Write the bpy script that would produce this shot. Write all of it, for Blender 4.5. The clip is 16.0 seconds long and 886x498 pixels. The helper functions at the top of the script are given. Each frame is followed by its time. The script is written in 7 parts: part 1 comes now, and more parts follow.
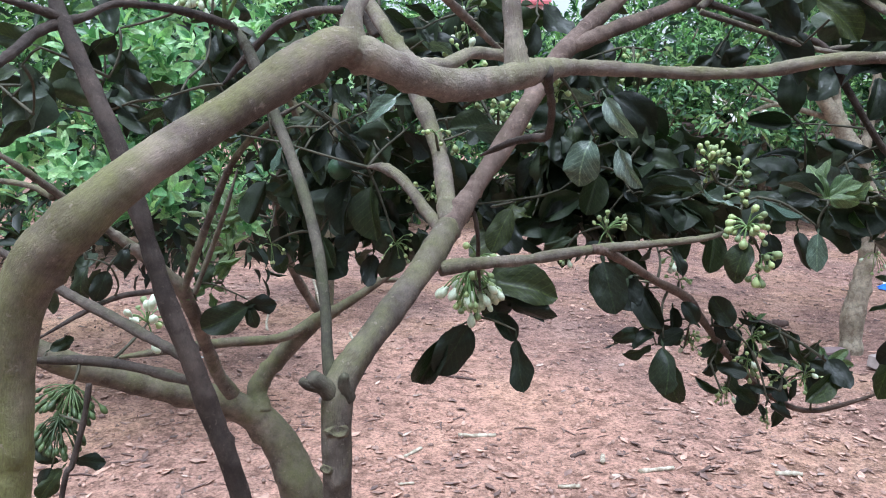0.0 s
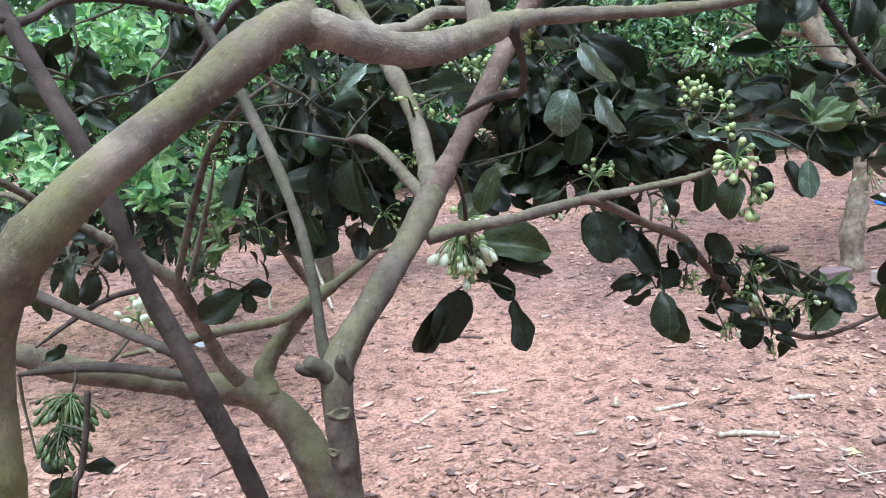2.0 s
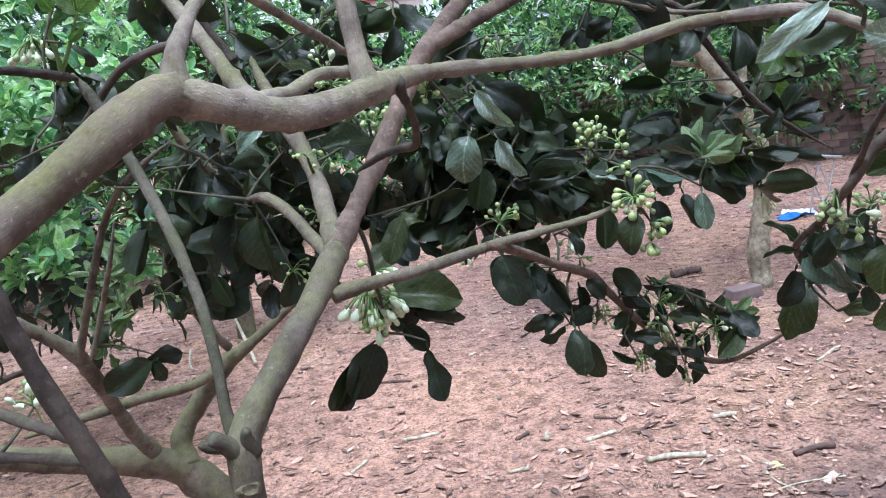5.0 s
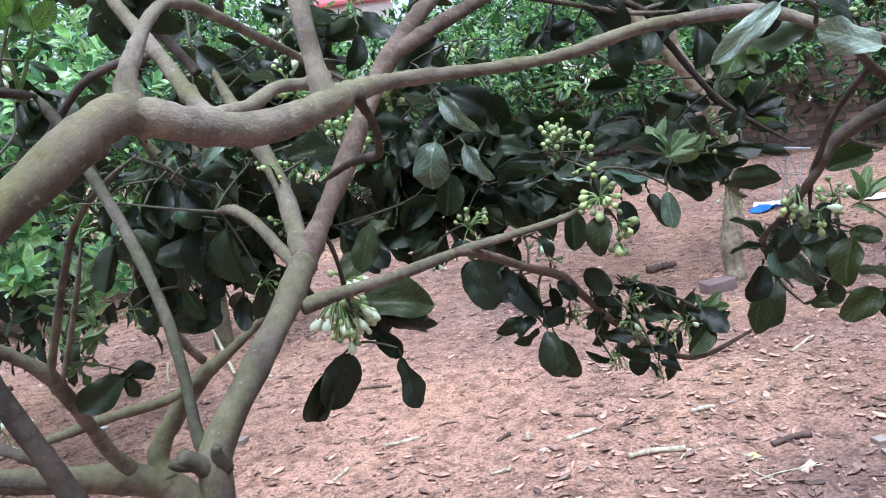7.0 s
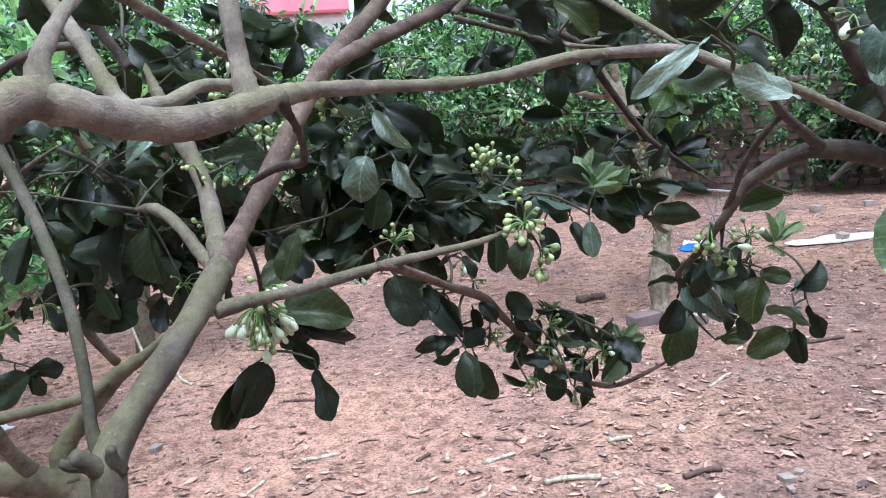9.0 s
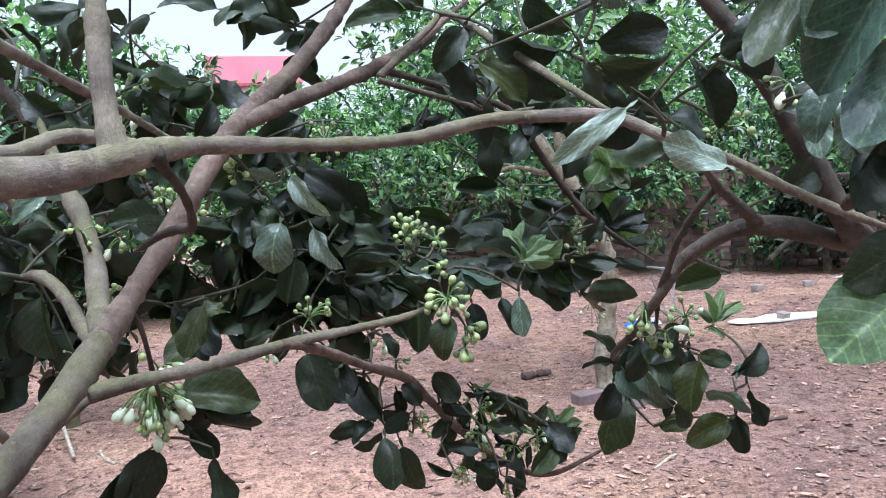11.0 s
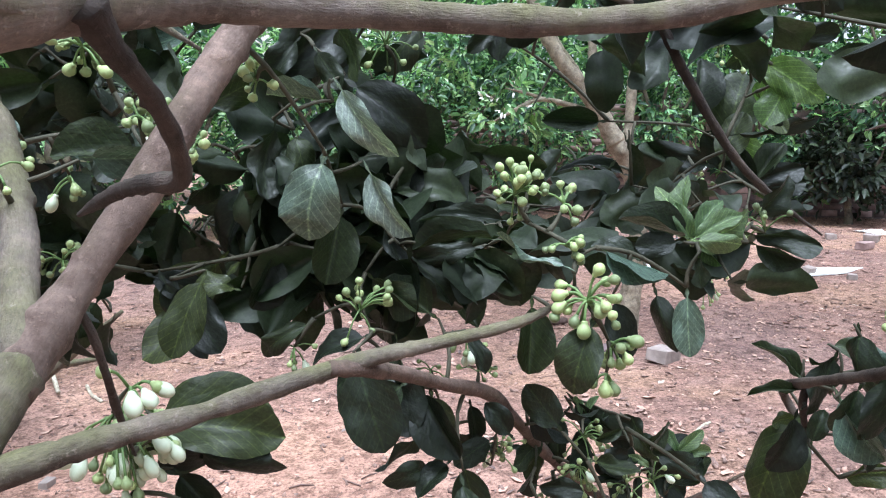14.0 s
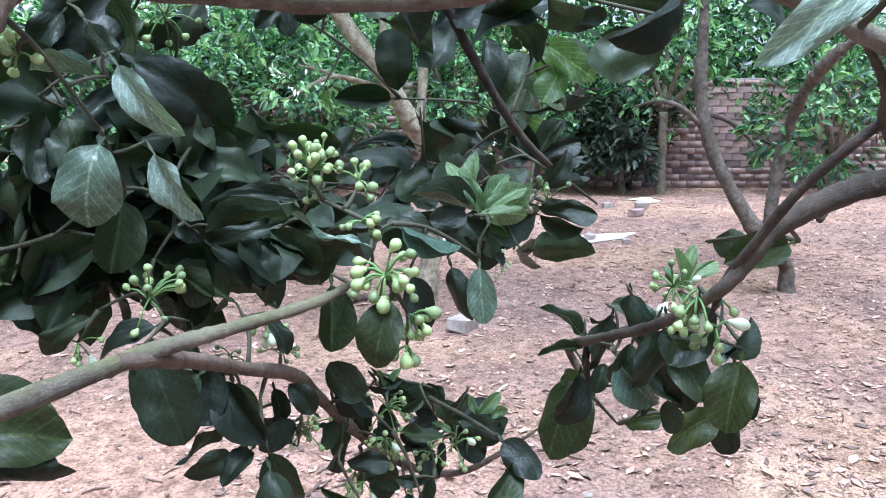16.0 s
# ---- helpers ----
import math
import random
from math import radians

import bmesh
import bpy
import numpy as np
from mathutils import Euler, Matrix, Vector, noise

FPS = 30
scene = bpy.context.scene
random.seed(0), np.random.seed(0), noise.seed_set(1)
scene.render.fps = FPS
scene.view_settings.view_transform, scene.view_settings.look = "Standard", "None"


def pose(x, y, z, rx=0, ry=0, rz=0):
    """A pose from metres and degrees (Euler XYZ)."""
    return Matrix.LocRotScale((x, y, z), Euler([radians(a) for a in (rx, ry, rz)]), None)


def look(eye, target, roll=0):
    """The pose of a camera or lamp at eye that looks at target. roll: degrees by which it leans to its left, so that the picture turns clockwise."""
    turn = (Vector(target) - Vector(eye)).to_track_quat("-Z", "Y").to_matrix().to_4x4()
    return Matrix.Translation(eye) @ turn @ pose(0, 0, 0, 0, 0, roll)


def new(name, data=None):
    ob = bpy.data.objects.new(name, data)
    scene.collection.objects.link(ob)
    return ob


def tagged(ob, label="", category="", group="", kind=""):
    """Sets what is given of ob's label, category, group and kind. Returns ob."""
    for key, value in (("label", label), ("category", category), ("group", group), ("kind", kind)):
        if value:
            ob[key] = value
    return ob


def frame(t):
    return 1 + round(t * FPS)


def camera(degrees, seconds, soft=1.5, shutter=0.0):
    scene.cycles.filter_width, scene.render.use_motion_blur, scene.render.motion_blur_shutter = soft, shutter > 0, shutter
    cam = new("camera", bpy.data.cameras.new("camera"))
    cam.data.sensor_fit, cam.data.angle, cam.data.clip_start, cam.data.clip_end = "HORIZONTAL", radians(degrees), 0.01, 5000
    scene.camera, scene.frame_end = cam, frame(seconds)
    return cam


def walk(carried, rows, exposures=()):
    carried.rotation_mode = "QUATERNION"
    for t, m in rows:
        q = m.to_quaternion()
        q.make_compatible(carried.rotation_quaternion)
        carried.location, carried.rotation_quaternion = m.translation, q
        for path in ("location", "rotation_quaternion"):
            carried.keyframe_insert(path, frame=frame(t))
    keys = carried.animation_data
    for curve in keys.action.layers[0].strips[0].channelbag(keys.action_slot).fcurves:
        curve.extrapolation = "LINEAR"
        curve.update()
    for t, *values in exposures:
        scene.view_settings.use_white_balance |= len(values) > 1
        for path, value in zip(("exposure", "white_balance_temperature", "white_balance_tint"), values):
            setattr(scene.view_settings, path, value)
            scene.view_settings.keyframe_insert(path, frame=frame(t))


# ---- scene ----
cam = camera(57.5, 16.0, soft=1.1)
PATH = [
    (0, (0.001, 0.099, 1.614), (0.028, 2.074, 1.295), 1.4),
    (0.5, (-0.003, 0.1, 1.614), (0.015, 2.074, 1.296), 0.5),
    (1, (0.002, 0.105, 1.616), (0.011, 2.076, 1.276), -2.0),
    (1.5, (0.012, 0.113, 1.617), (0.033, 2.075, 1.229), -4.2),
    (2, (0.017, 0.123, 1.62), (0.046, 2.08, 1.204), -4.7),
    (2.5, (0.02, 0.124, 1.622), (0.08, 2.079, 1.207), -4.7),
    (3, (0.021, 0.123, 1.632), (0.105, 2.086, 1.258), -4.9),
    (3.5, (0.025, 0.112, 1.639), (0.127, 2.083, 1.311), -6.1),
    (4, (0.035, 0.114, 1.64), (0.197, 2.081, 1.321), -6.4),
    (4.2, (0.043, 0.123, 1.635), (0.234, 2.086, 1.303), -6.5),
    (6.5, (0.053, 0.143, 1.638), (0.297, 2.098, 1.295), -8.5),
    (7, (0.063, 0.136, 1.64), (0.341, 2.087, 1.297), -9.2),
    (7.5, (0.069, 0.136, 1.638), (0.384, 2.077, 1.276), -9.7),
    (8, (0.076, 0.135, 1.638), (0.424, 2.067, 1.256), -9.8),
    (8.5, (0.083, 0.123, 1.637), (0.484, 2.046, 1.262), -8.4),
    (9, (0.085, 0.127, 1.632), (0.52, 2.054, 1.318), -4.6),
    (9.5, (0.088, 0.125, 1.636), (0.538, 2.062, 1.425), -3.5),
    (10, (0.127, 0.12, 1.635), (0.622, 2.053, 1.497), -4.2),
    (10.2, (0.134, 0.126, 1.626), (0.652, 2.053, 1.498), -4.0),
    (12.3, (0.24, 0.48, 1.616), (0.821, 2.378, 1.375), -2.5),
    (12.5, (0.253, 0.524, 1.618), (0.748, 2.444, 1.353), -2.7),
    (13, (0.243, 0.609, 1.632), (0.679, 2.538, 1.335), -3.6),
    (13.5, (0.185, 0.667, 1.636), (0.688, 2.579, 1.332), -2.5),
    (14, (0.159, 0.697, 1.625), (0.722, 2.59, 1.313), -0.5),
    (14.5, (0.147, 0.692, 1.613), (0.784, 2.559, 1.282), -0.2),
    (15, (0.154, 0.684, 1.608), (0.894, 2.507, 1.248), -0.1),
    (15.5, (0.151, 0.693, 1.607), (0.988, 2.469, 1.226), -0.2),
    (16, (0.161, 0.693, 1.625), (1.168, 2.381, 1.255), -0.5),
]
walk(cam, [(t, look(eye, target, roll)) for t, eye, target, roll in PATH], [(0, 0.68, 5250, 10), (1.5, 0.82, 5250, 10), (2.5, 0.85, 5250, 10), (3.6, 0.78, 5100, 7), (4.2, 0.77, 5150, 8), (6.5, 0.76, 5250, 10), (8.5, 0.82, 5250, 10), (9.8, 0.76, 5150, 10), (12.5, 0.9, 5400, 10), (13.2, 1.0, 5380, 10), (14, 1.02, 5350, 10), (15, 1.04, 5150, 8), (16, 1.19, 4900, 4)])

# ---- world and light ----
world = bpy.data.worlds.new("sky")
scene.world = world
world.use_nodes = True
wn = world.node_tree.nodes
sky = wn.new("ShaderNodeTexSky")
sky.sky_type = "NISHITA"
sky.sun_disc = False
sky.sun_elevation = radians(73)
sky.sun_rotation = radians(150)
sky.air_density, sky.dust_density, sky.ozone_density = 1.0, 3.0, 1.0
wn["Background"].inputs["Strength"].default_value = 0.1
haze = wn.new("ShaderNodeHueSaturation")
haze.inputs["Saturation"].default_value, haze.inputs["Value"].default_value = 0.04, 1.5
world.node_tree.links.new(sky.outputs[0], haze.inputs["Color"])
world.node_tree.links.new(haze.outputs[0], wn["Background"].inputs["Color"])
sun_data = bpy.data.lights.new("sun", "SUN")
sun_data.energy, sun_data.angle, sun_data.color = 3.3, radians(28), (1.0, 0.98, 0.95)
sun = new("sun", sun_data)
sun.matrix_world = look((0, 0, 20), (2.5, 4.5, 20 - 17))

# ---- materials ----


def shader(name):
    m = bpy.data.materials.new(name)
    m.use_nodes = True
    nt = m.node_tree
    return m, nt, nt.nodes["Principled BSDF"]


def node(nt, kind, **values):
    n = nt.nodes.new(kind)
    for k, v in values.items():
        if k in n.inputs:
            n.inputs[k].default_value = v
    return n


def noise_of(nt, scale, detail=4.0, rough=0.55, coords="Object", dims=None):
    tc = nt.nodes.new("ShaderNodeTexCoord")
    n = node(nt, "ShaderNodeTexNoise", Scale=scale, Detail=detail, Roughness=rough)
    src = tc.outputs[coords]
    if dims:
        mp = nt.nodes.new("ShaderNodeMapping")
        mp.inputs["Scale"].default_value = dims
        nt.links.new(src, mp.inputs["Vector"])
        src = mp.outputs[0]
    nt.links.new(src, n.inputs["Vector"])
    return n.outputs["Fac"]


def ramp(nt, fac, stops):
    r = nt.nodes.new("ShaderNodeValToRGB")
    e = r.color_ramp.elements
    while len(e) < len(stops):
        e.new(0.5)
    for el, (p, c) in zip(e, stops):
        el.position, el.color = p, (*c, 1)
    nt.links.new(fac, r.inputs[0])
    return r.outputs[0]


def mixed(nt, fac, a, b, how="MIX"):
    m = nt.nodes.new("ShaderNodeMix")
    m.data_type, m.blend_type = "RGBA", how
    for sock, v in ((m.inputs[0], fac), (m.inputs[6], a), (m.inputs[7], b)):
        if hasattr(v, "links"):
            nt.links.new(v, sock)
        else:
            sock.default_value = v if isinstance(v, float) else (*v, 1)
    return m.outputs[2]


def bump(nt, bsdf, height, strength, distance=0.01):
    b = node(nt, "ShaderNodeBump", Strength=strength, Distance=distance)
    nt.links.new(height, b.inputs["Height"])
    nt.links.new(b.outputs[0], bsdf.inputs["Normal"])


def soil_material():
    m, nt, p = shader("red_soil")
    big = noise_of(nt, 0.6, 6, 0.6)
    mid = noise_of(nt, 2.3, 6, 0.6)
    fine = noise_of(nt, 55, 9, 0.75)
    c1 = ramp(nt, mid, [(0.3, (0.16, 0.095, 0.078)), (0.5, (0.35, 0.212, 0.165)), (0.66, (0.52, 0.35, 0.272))])
    c2 = ramp(nt, big, [(0.36, (0.21, 0.145, 0.125)), (0.5, (0.38, 0.235, 0.178)), (0.62, (0.58, 0.375, 0.235))])
    c = mixed(nt, 0.55, c1, c2)
    # greyish-mauve soil in the orchard's open middle, tree shade darkened into the colour
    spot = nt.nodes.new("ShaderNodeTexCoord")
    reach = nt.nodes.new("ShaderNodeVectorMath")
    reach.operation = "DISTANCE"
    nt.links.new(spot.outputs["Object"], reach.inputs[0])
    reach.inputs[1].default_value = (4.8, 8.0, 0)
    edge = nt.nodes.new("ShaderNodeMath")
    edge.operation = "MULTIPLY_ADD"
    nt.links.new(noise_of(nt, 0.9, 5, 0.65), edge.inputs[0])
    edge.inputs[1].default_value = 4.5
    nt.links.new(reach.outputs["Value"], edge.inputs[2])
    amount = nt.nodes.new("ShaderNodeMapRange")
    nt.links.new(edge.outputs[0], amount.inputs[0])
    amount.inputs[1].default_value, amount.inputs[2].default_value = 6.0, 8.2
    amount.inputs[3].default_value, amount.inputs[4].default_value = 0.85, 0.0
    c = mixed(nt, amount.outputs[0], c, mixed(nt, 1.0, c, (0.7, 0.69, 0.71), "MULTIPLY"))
    # bare sandy patch with few leaves on it
    reach = nt.nodes.new("ShaderNodeVectorMath")
    reach.operation = "DISTANCE"
    nt.links.new(spot.outputs["Object"], reach.inputs[0])
    reach.inputs[1].default_value = (0.15, 3.95, 0)
    edge = nt.nodes.new("ShaderNodeMath")
    edge.operation = "MULTIPLY_ADD"
    nt.links.new(noise_of(nt, 1.6, 5, 0.65), edge.inputs[0])
    edge.inputs[1].default_value = 2.2
    nt.links.new(reach.outputs["Value"], edge.inputs[2])
    amount = nt.nodes.new("ShaderNodeMapRange")
    nt.links.new(edge.outputs[0], amount.inputs[0])
    amount.inputs[1].default_value, amount.inputs[2].default_value = 1.8, 3.3
    amount.inputs[3].default_value, amount.inputs[4].default_value = 1.0, 0.0
    c = mixed(nt, amount.outputs[0], c, mixed(nt, 1.0, mixed(nt, 0.6, c, (0.44, 0.275, 0.205)), (1.12, 1.08, 1.05), "MULTIPLY"))
    c = mixed(nt, 1.0, c, (0.96, 0.95, 0.96), "MULTIPLY")
    grit = ramp(nt, fine, [(0.36, (0.36, 0.33, 0.32)), (0.5, (1, 1, 1)), (0.64, (1.45, 1.4, 1.38))])
    c = mixed(nt, 1.0, c, grit, "MULTIPLY")
    crumbs = ramp(nt, noise_of(nt, 11, 7, 0.75), [(0.4, (0.45, 0.42, 0.41)), (0.5, (1, 1, 1)), (0.6, (1.25, 1.22, 1.22))])
    c = mixed(nt, 0.8, c, mixed(nt, 1.0, c, crumbs, "MULTIPLY"))
    nt.links.new(c, p.inputs["Base Color"])
    p.inputs["Roughness"].default_value = 0.95
    p.inputs["Specular IOR Level"].default_value = 0.2
    lumps = noise_of(nt, 13, 8, 0.7)
    bump(nt, p, mixed(nt, 0.3, lumps, fine), 1.0, 0.05)
    return m


def bark_material(name, dark, light, moss, moss_amount, fade=0.0):
    m, nt, p = shader(name)
    big = noise_of(nt, 7, 5, 0.65)
    fine = noise_of(nt, 260, 4, 0.6)
    streak = noise_of(nt, 1.0, 7, 0.72, "UV", (520, 130, 1))
    rings = noise_of(nt, 1.0, 4, 0.6, "UV", (90, 120, 1))
    c = ramp(nt, big, [(0.3, dark), (0.7, light)])
    marks = ramp(nt, streak, [(0.32, (0.6, 0.57, 0.55)), (0.5, (1, 1, 1)), (0.68, (1.3, 1.3, 1.28))])
    c = mixed(nt, 0.55, c, mixed(nt, 1.0, c, marks, "MULTIPLY"))
    patch = ramp(nt, noise_of(nt, 24, 7, 0.7), [(0.38, (0.62, 0.57, 0.54)), (0.5, (1, 1, 1)), (0.62, (1.35, 1.33, 1.3))])
    c = mixed(nt, 1.0, c, patch, "MULTIPLY")
    c = mixed(nt, 0.28, c, mixed(nt, 1.0, c, ramp(nt, rings, [(0.36, (0.6, 0.58, 0.56)), (0.48, (1, 1, 1)), (0.7, (1.2, 1.2, 1.2))]), "MULTIPLY"))
    # short pale lenticels across the limb, dark pits between them
    tc = nt.nodes.new("ShaderNodeTexCoord")
    mp = nt.nodes.new("ShaderNodeMapping")
    mp.inputs["Scale"].default_value = (210, 300, 1)
    nt.links.new(tc.outputs["UV"], mp.inputs["Vector"])
    cells = node(nt, "ShaderNodeTexVoronoi", Scale=1.0, Randomness=1.0)
    nt.links.new(mp.outputs[0], cells.inputs["Vector"])
    spots = ramp(nt, cells.outputs["Distance"], [(0.08, (1.75, 1.7, 1.6)), (0.22, (1, 1, 1)), (0.75, (1, 1, 1)), (1.0, (0.75, 0.72, 0.7))])
    c = mixed(nt, 0.45, c, mixed(nt, 1.0, c, spots, "MULTIPLY"))
    # green algae, more on the upper and weather sides
    geo = nt.nodes.new("ShaderNodeNewGeometry")
    sep = nt.nodes.new("ShaderNodeSeparateXYZ")
    nt.links.new(geo.outputs["Normal"], sep.inputs[0])
    mm = nt.nodes.new("ShaderNodeMath")
    mm.operation = "MULTIPLY_ADD"
    nt.links.new(noise_of(nt, 11, 8, 0.7), mm.inputs[0])
    mm.inputs[1].default_value = 3.4
    mm.inputs[2].default_value = -2.05 + moss_amount
    if fade:
        # the algae thin out higher up the stem
        high = nt.nodes.new("ShaderNodeSeparateXYZ")
        nt.links.new(tc.outputs["Object"], high.inputs[0])
        thin = nt.nodes.new("ShaderNodeMath")
        thin.operation = "MULTIPLY_ADD"
        nt.links.new(high.outputs["Z"], thin.inputs[0])
        thin.inputs[1].default_value = -fade
        thin.inputs[2].default_value = 1.53 * fade - 2.05 + moss_amount
        nt.links.new(thin.outputs[0], mm.inputs[2])
    up = nt.nodes.new("ShaderNodeMath")
    up.operation = "MULTIPLY_ADD"
    up.use_clamp = True
    nt.links.new(sep.outputs["Z"], up.inputs[0])
    up.inputs[1].default_value = 0.5
    nt.links.new(mm.outputs[0], up.inputs[2])
    cut = nt.nodes.new("ShaderNodeMath")
    cut.operation = "MULTIPLY"
    cut.inputs[1].default_value = 0.8
    nt.links.new(up.outputs[0], cut.inputs[0])
    c = mixed(nt, cut.outputs[0], c, mixed(nt, 1.0, moss, marks, "MULTIPLY"))
    # pale lichen specks
    sp = ramp(nt, noise_of(nt, 110, 5, 0.7), [(0.6, (0, 0, 0)), (0.67, (0.5, 0.5, 0.5))])
    bw = nt.nodes.new("ShaderNodeRGBToBW")
    nt.links.new(sp, bw.inputs[0])
    c = mixed(nt, bw.outputs[0], c, tuple(min(1, v * 1.6) for v in light))
    nt.links.new(c, p.inputs["Base Color"])
    p.inputs["Roughness"].default_value = 0.75
    p.inputs["Specular IOR Level"].default_value = 0.35
    bump(nt, p, mixed(nt, 0.14, mixed(nt, 0.55, streak, noise_of(nt, 90, 7, 0.7)), spots), 0.9, 0.006)
    return m


def leaf_material(name, colors, gloss=0.32, glow=0.25, scale=6.0, islands=False):
    m, nt, p = shader(name)
    if islands:
        rnd = nt.nodes.new("ShaderNodeNewGeometry").outputs["Random Per Island"]
    else:
        rnd = nt.nodes.new("ShaderNodeObjectInfo").outputs["Random"]
    c = ramp(nt, rnd, [(i / max(1, len(colors) - 1), k) for i, k in enumerate(colors)])
    n = noise_of(nt, scale, 3, 0.6)
    dust = ramp(nt, noise_of(nt, scale * 4, 7, 0.75), [(0.42, (0.8, 0.8, 0.8)), (0.55, (1, 1, 1)), (0.7, (1.4, 1.36, 1.3))])
    c = mixed(nt, 1.0, c, dust, "MULTIPLY")
    c = mixed(nt, 0.7, c, mixed(nt, 1.0, c, ramp(nt, n, [(0.3, (0.6, 0.62, 0.55)), (0.7, (1.35, 1.3, 1.2))]), "MULTIPLY"))
    if not islands:
        # paler midrib and side veins
        tc = nt.nodes.new("ShaderNodeTexCoord")
        sep = nt.nodes.new("ShaderNodeSeparateXYZ")
        nt.links.new(tc.outputs["Object"], sep.inputs[0])
        ab = nt.nodes.new("ShaderNodeMath")
        ab.operation = "ABSOLUTE"
        nt.links.new(sep.outputs["X"], ab.inputs[0])
        slant = nt.nodes.new("ShaderNodeMath")
        slant.operation = "MULTIPLY_ADD"
        nt.links.new(ab.outputs[0], slant.inputs[0])
        slant.inputs[1].default_value = -0.75
        nt.links.new(sep.outputs["Y"], slant.inputs[2])
        wv = nt.nodes.new("ShaderNodeMath")
        wv.operation = "MULTIPLY"
        wv.inputs[1].default_value = 48
        nt.links.new(slant.outputs[0], wv.inputs[0])
        sn = nt.nodes.new("ShaderNodeMath")
        sn.operation = "SINE"
        nt.links.new(wv.outputs[0], sn.inputs[0])
        veins = ramp(nt, sn.outputs[0], [(0.0, (1, 1, 1)), (0.84, (1, 1, 1)), (1.0, (1.6, 1.6, 1.45))])
        c = mixed(nt, 1.0, c, veins, "MULTIPLY")
        rib = ramp(nt, ab.outputs[0], [(0.0, (1.9, 1.9, 1.6)), (0.014, (1.6, 1.6, 1.4)), (0.028, (1, 1, 1))])
        c = mixed(nt, 1.0, c, rib, "MULTIPLY")
    nt.links.new(c, p.inputs["Base Color"])
    rr = ramp(nt, noise_of(nt, scale * 3, 5, 0.7), [(0.35, (gloss * 0.85,) * 3), (0.65, (gloss * 1.5,) * 3)])
    nt.links.new(rr, p.inputs["Roughness"])
    p.inputs["Specular IOR Level"].default_value = 0.45
    bump(nt, p, noise_of(nt, scale * 1.6, 3, 0.5), 0.25, 0.006 if not islands else 0.0008)
    tr = nt.nodes.new("ShaderNodeBsdfTranslucent")
    nt.links.new(mixed(nt, 1.0, c, (1.35, 1.65, 0.85), "MULTIPLY"), tr.inputs[0])
    mx = nt.nodes.new("ShaderNodeMixShader")
    mx.inputs[0].default_value = glow
    nt.links.new(p.outputs[0], mx.inputs[1])
    nt.links.new(tr.outputs[0], mx.inputs[2])
    nt.links.new(mx.outputs[0], nt.nodes["Material Output"].inputs[0])
    return m


def plain_material(name, a, b, rough=0.7, scale=20.0, relief=0.3, metal=0.0, by_object=False, islands=False):
    m, nt, p = shader(name)
    c = ramp(nt, noise_of(nt, scale, 5, 0.6), [(0.3, a), (0.7, b)])
    if by_object or islands:
        src = nt.nodes.new("ShaderNodeObjectInfo").outputs["Random"] if by_object else nt.nodes.new("ShaderNodeNewGeometry").outputs["Random Per Island"]
        c = mixed(nt, 1.0, c, ramp(nt, src, [(0.0, (0.5, 0.5, 0.53)), (0.5, (0.95, 0.93, 0.9)), (1.0, (1.35, 1.27, 1.2))]), "MULTIPLY")
    nt.links.new(c, p.inputs["Base Color"])
    p.inputs["Roughness"].default_value, p.inputs["Metallic"].default_value = rough, metal
    bump(nt, p, noise_of(nt, scale * 6, 5, 0.65), relief, 0.004)
    return m


SOIL = soil_material()
BARK_OLIVE = bark_material("mossy_bark", (0.075, 0.052, 0.04), (0.25, 0.2, 0.165), (0.21, 0.21, 0.07), 0.8, 3.6)
BARK_MAUVE = bark_material("mauve_bark", (0.085, 0.06, 0.05), (0.3, 0.25, 0.215), (0.2, 0.195, 0.085), 0.45)
BARK_GREY = bark_material("grey_brown_bark", (0.06, 0.046, 0.037), (0.225, 0.187, 0.155), (0.18, 0.178, 0.078), 0.5)
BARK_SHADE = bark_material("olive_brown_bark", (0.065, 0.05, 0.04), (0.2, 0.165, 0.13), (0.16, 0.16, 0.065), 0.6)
BARK_BROWN = bark_material("reddish_bark", (0.075, 0.05, 0.04), (0.24, 0.172, 0.14), (0.12, 0.1, 0.05), 0.0)
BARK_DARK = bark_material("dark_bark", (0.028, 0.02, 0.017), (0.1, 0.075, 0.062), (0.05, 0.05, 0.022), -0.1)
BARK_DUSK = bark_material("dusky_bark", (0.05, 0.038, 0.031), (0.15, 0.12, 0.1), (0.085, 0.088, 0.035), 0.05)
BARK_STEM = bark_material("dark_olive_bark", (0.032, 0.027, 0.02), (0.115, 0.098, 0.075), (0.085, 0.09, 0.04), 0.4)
BARK_PALE = bark_material("pale_bark", (0.15, 0.125, 0.09), (0.33, 0.285, 0.215), (0.2, 0.19, 0.09), 0.2)
TWIG = plain_material("twig_bark", (0.04, 0.04, 0.022), (0.09, 0.08, 0.05), 0.75, 60)
STALK = plain_material("green_stalk", (0.10, 0.17, 0.05), (0.2, 0.3, 0.1), 0.5, 80, 0.1)
# LEAF is shaded, LEAF_LIT and LEAF_SUNNY lit: light put into the base colours.
LEAF = leaf_material("shaded_old_leaf", [(0.008, 0.012, 0.0065), (0.012, 0.018, 0.009), (0.018, 0.027, 0.013), (0.036, 0.05, 0.02)], 0.44, 0.18)
# Grey-green base colour with the sky's sheen on upturned leaves put in.
LEAF_GREY_SHEEN = leaf_material("grey_sheen_leaf", [(0.06, 0.095, 0.075), (0.13, 0.175, 0.14)], 0.28, 0.08)
LEAF_LIT = leaf_material("lit_olive_leaf", [(0.03, 0.042, 0.016), (0.055, 0.07, 0.025)], 0.4, 0.28)
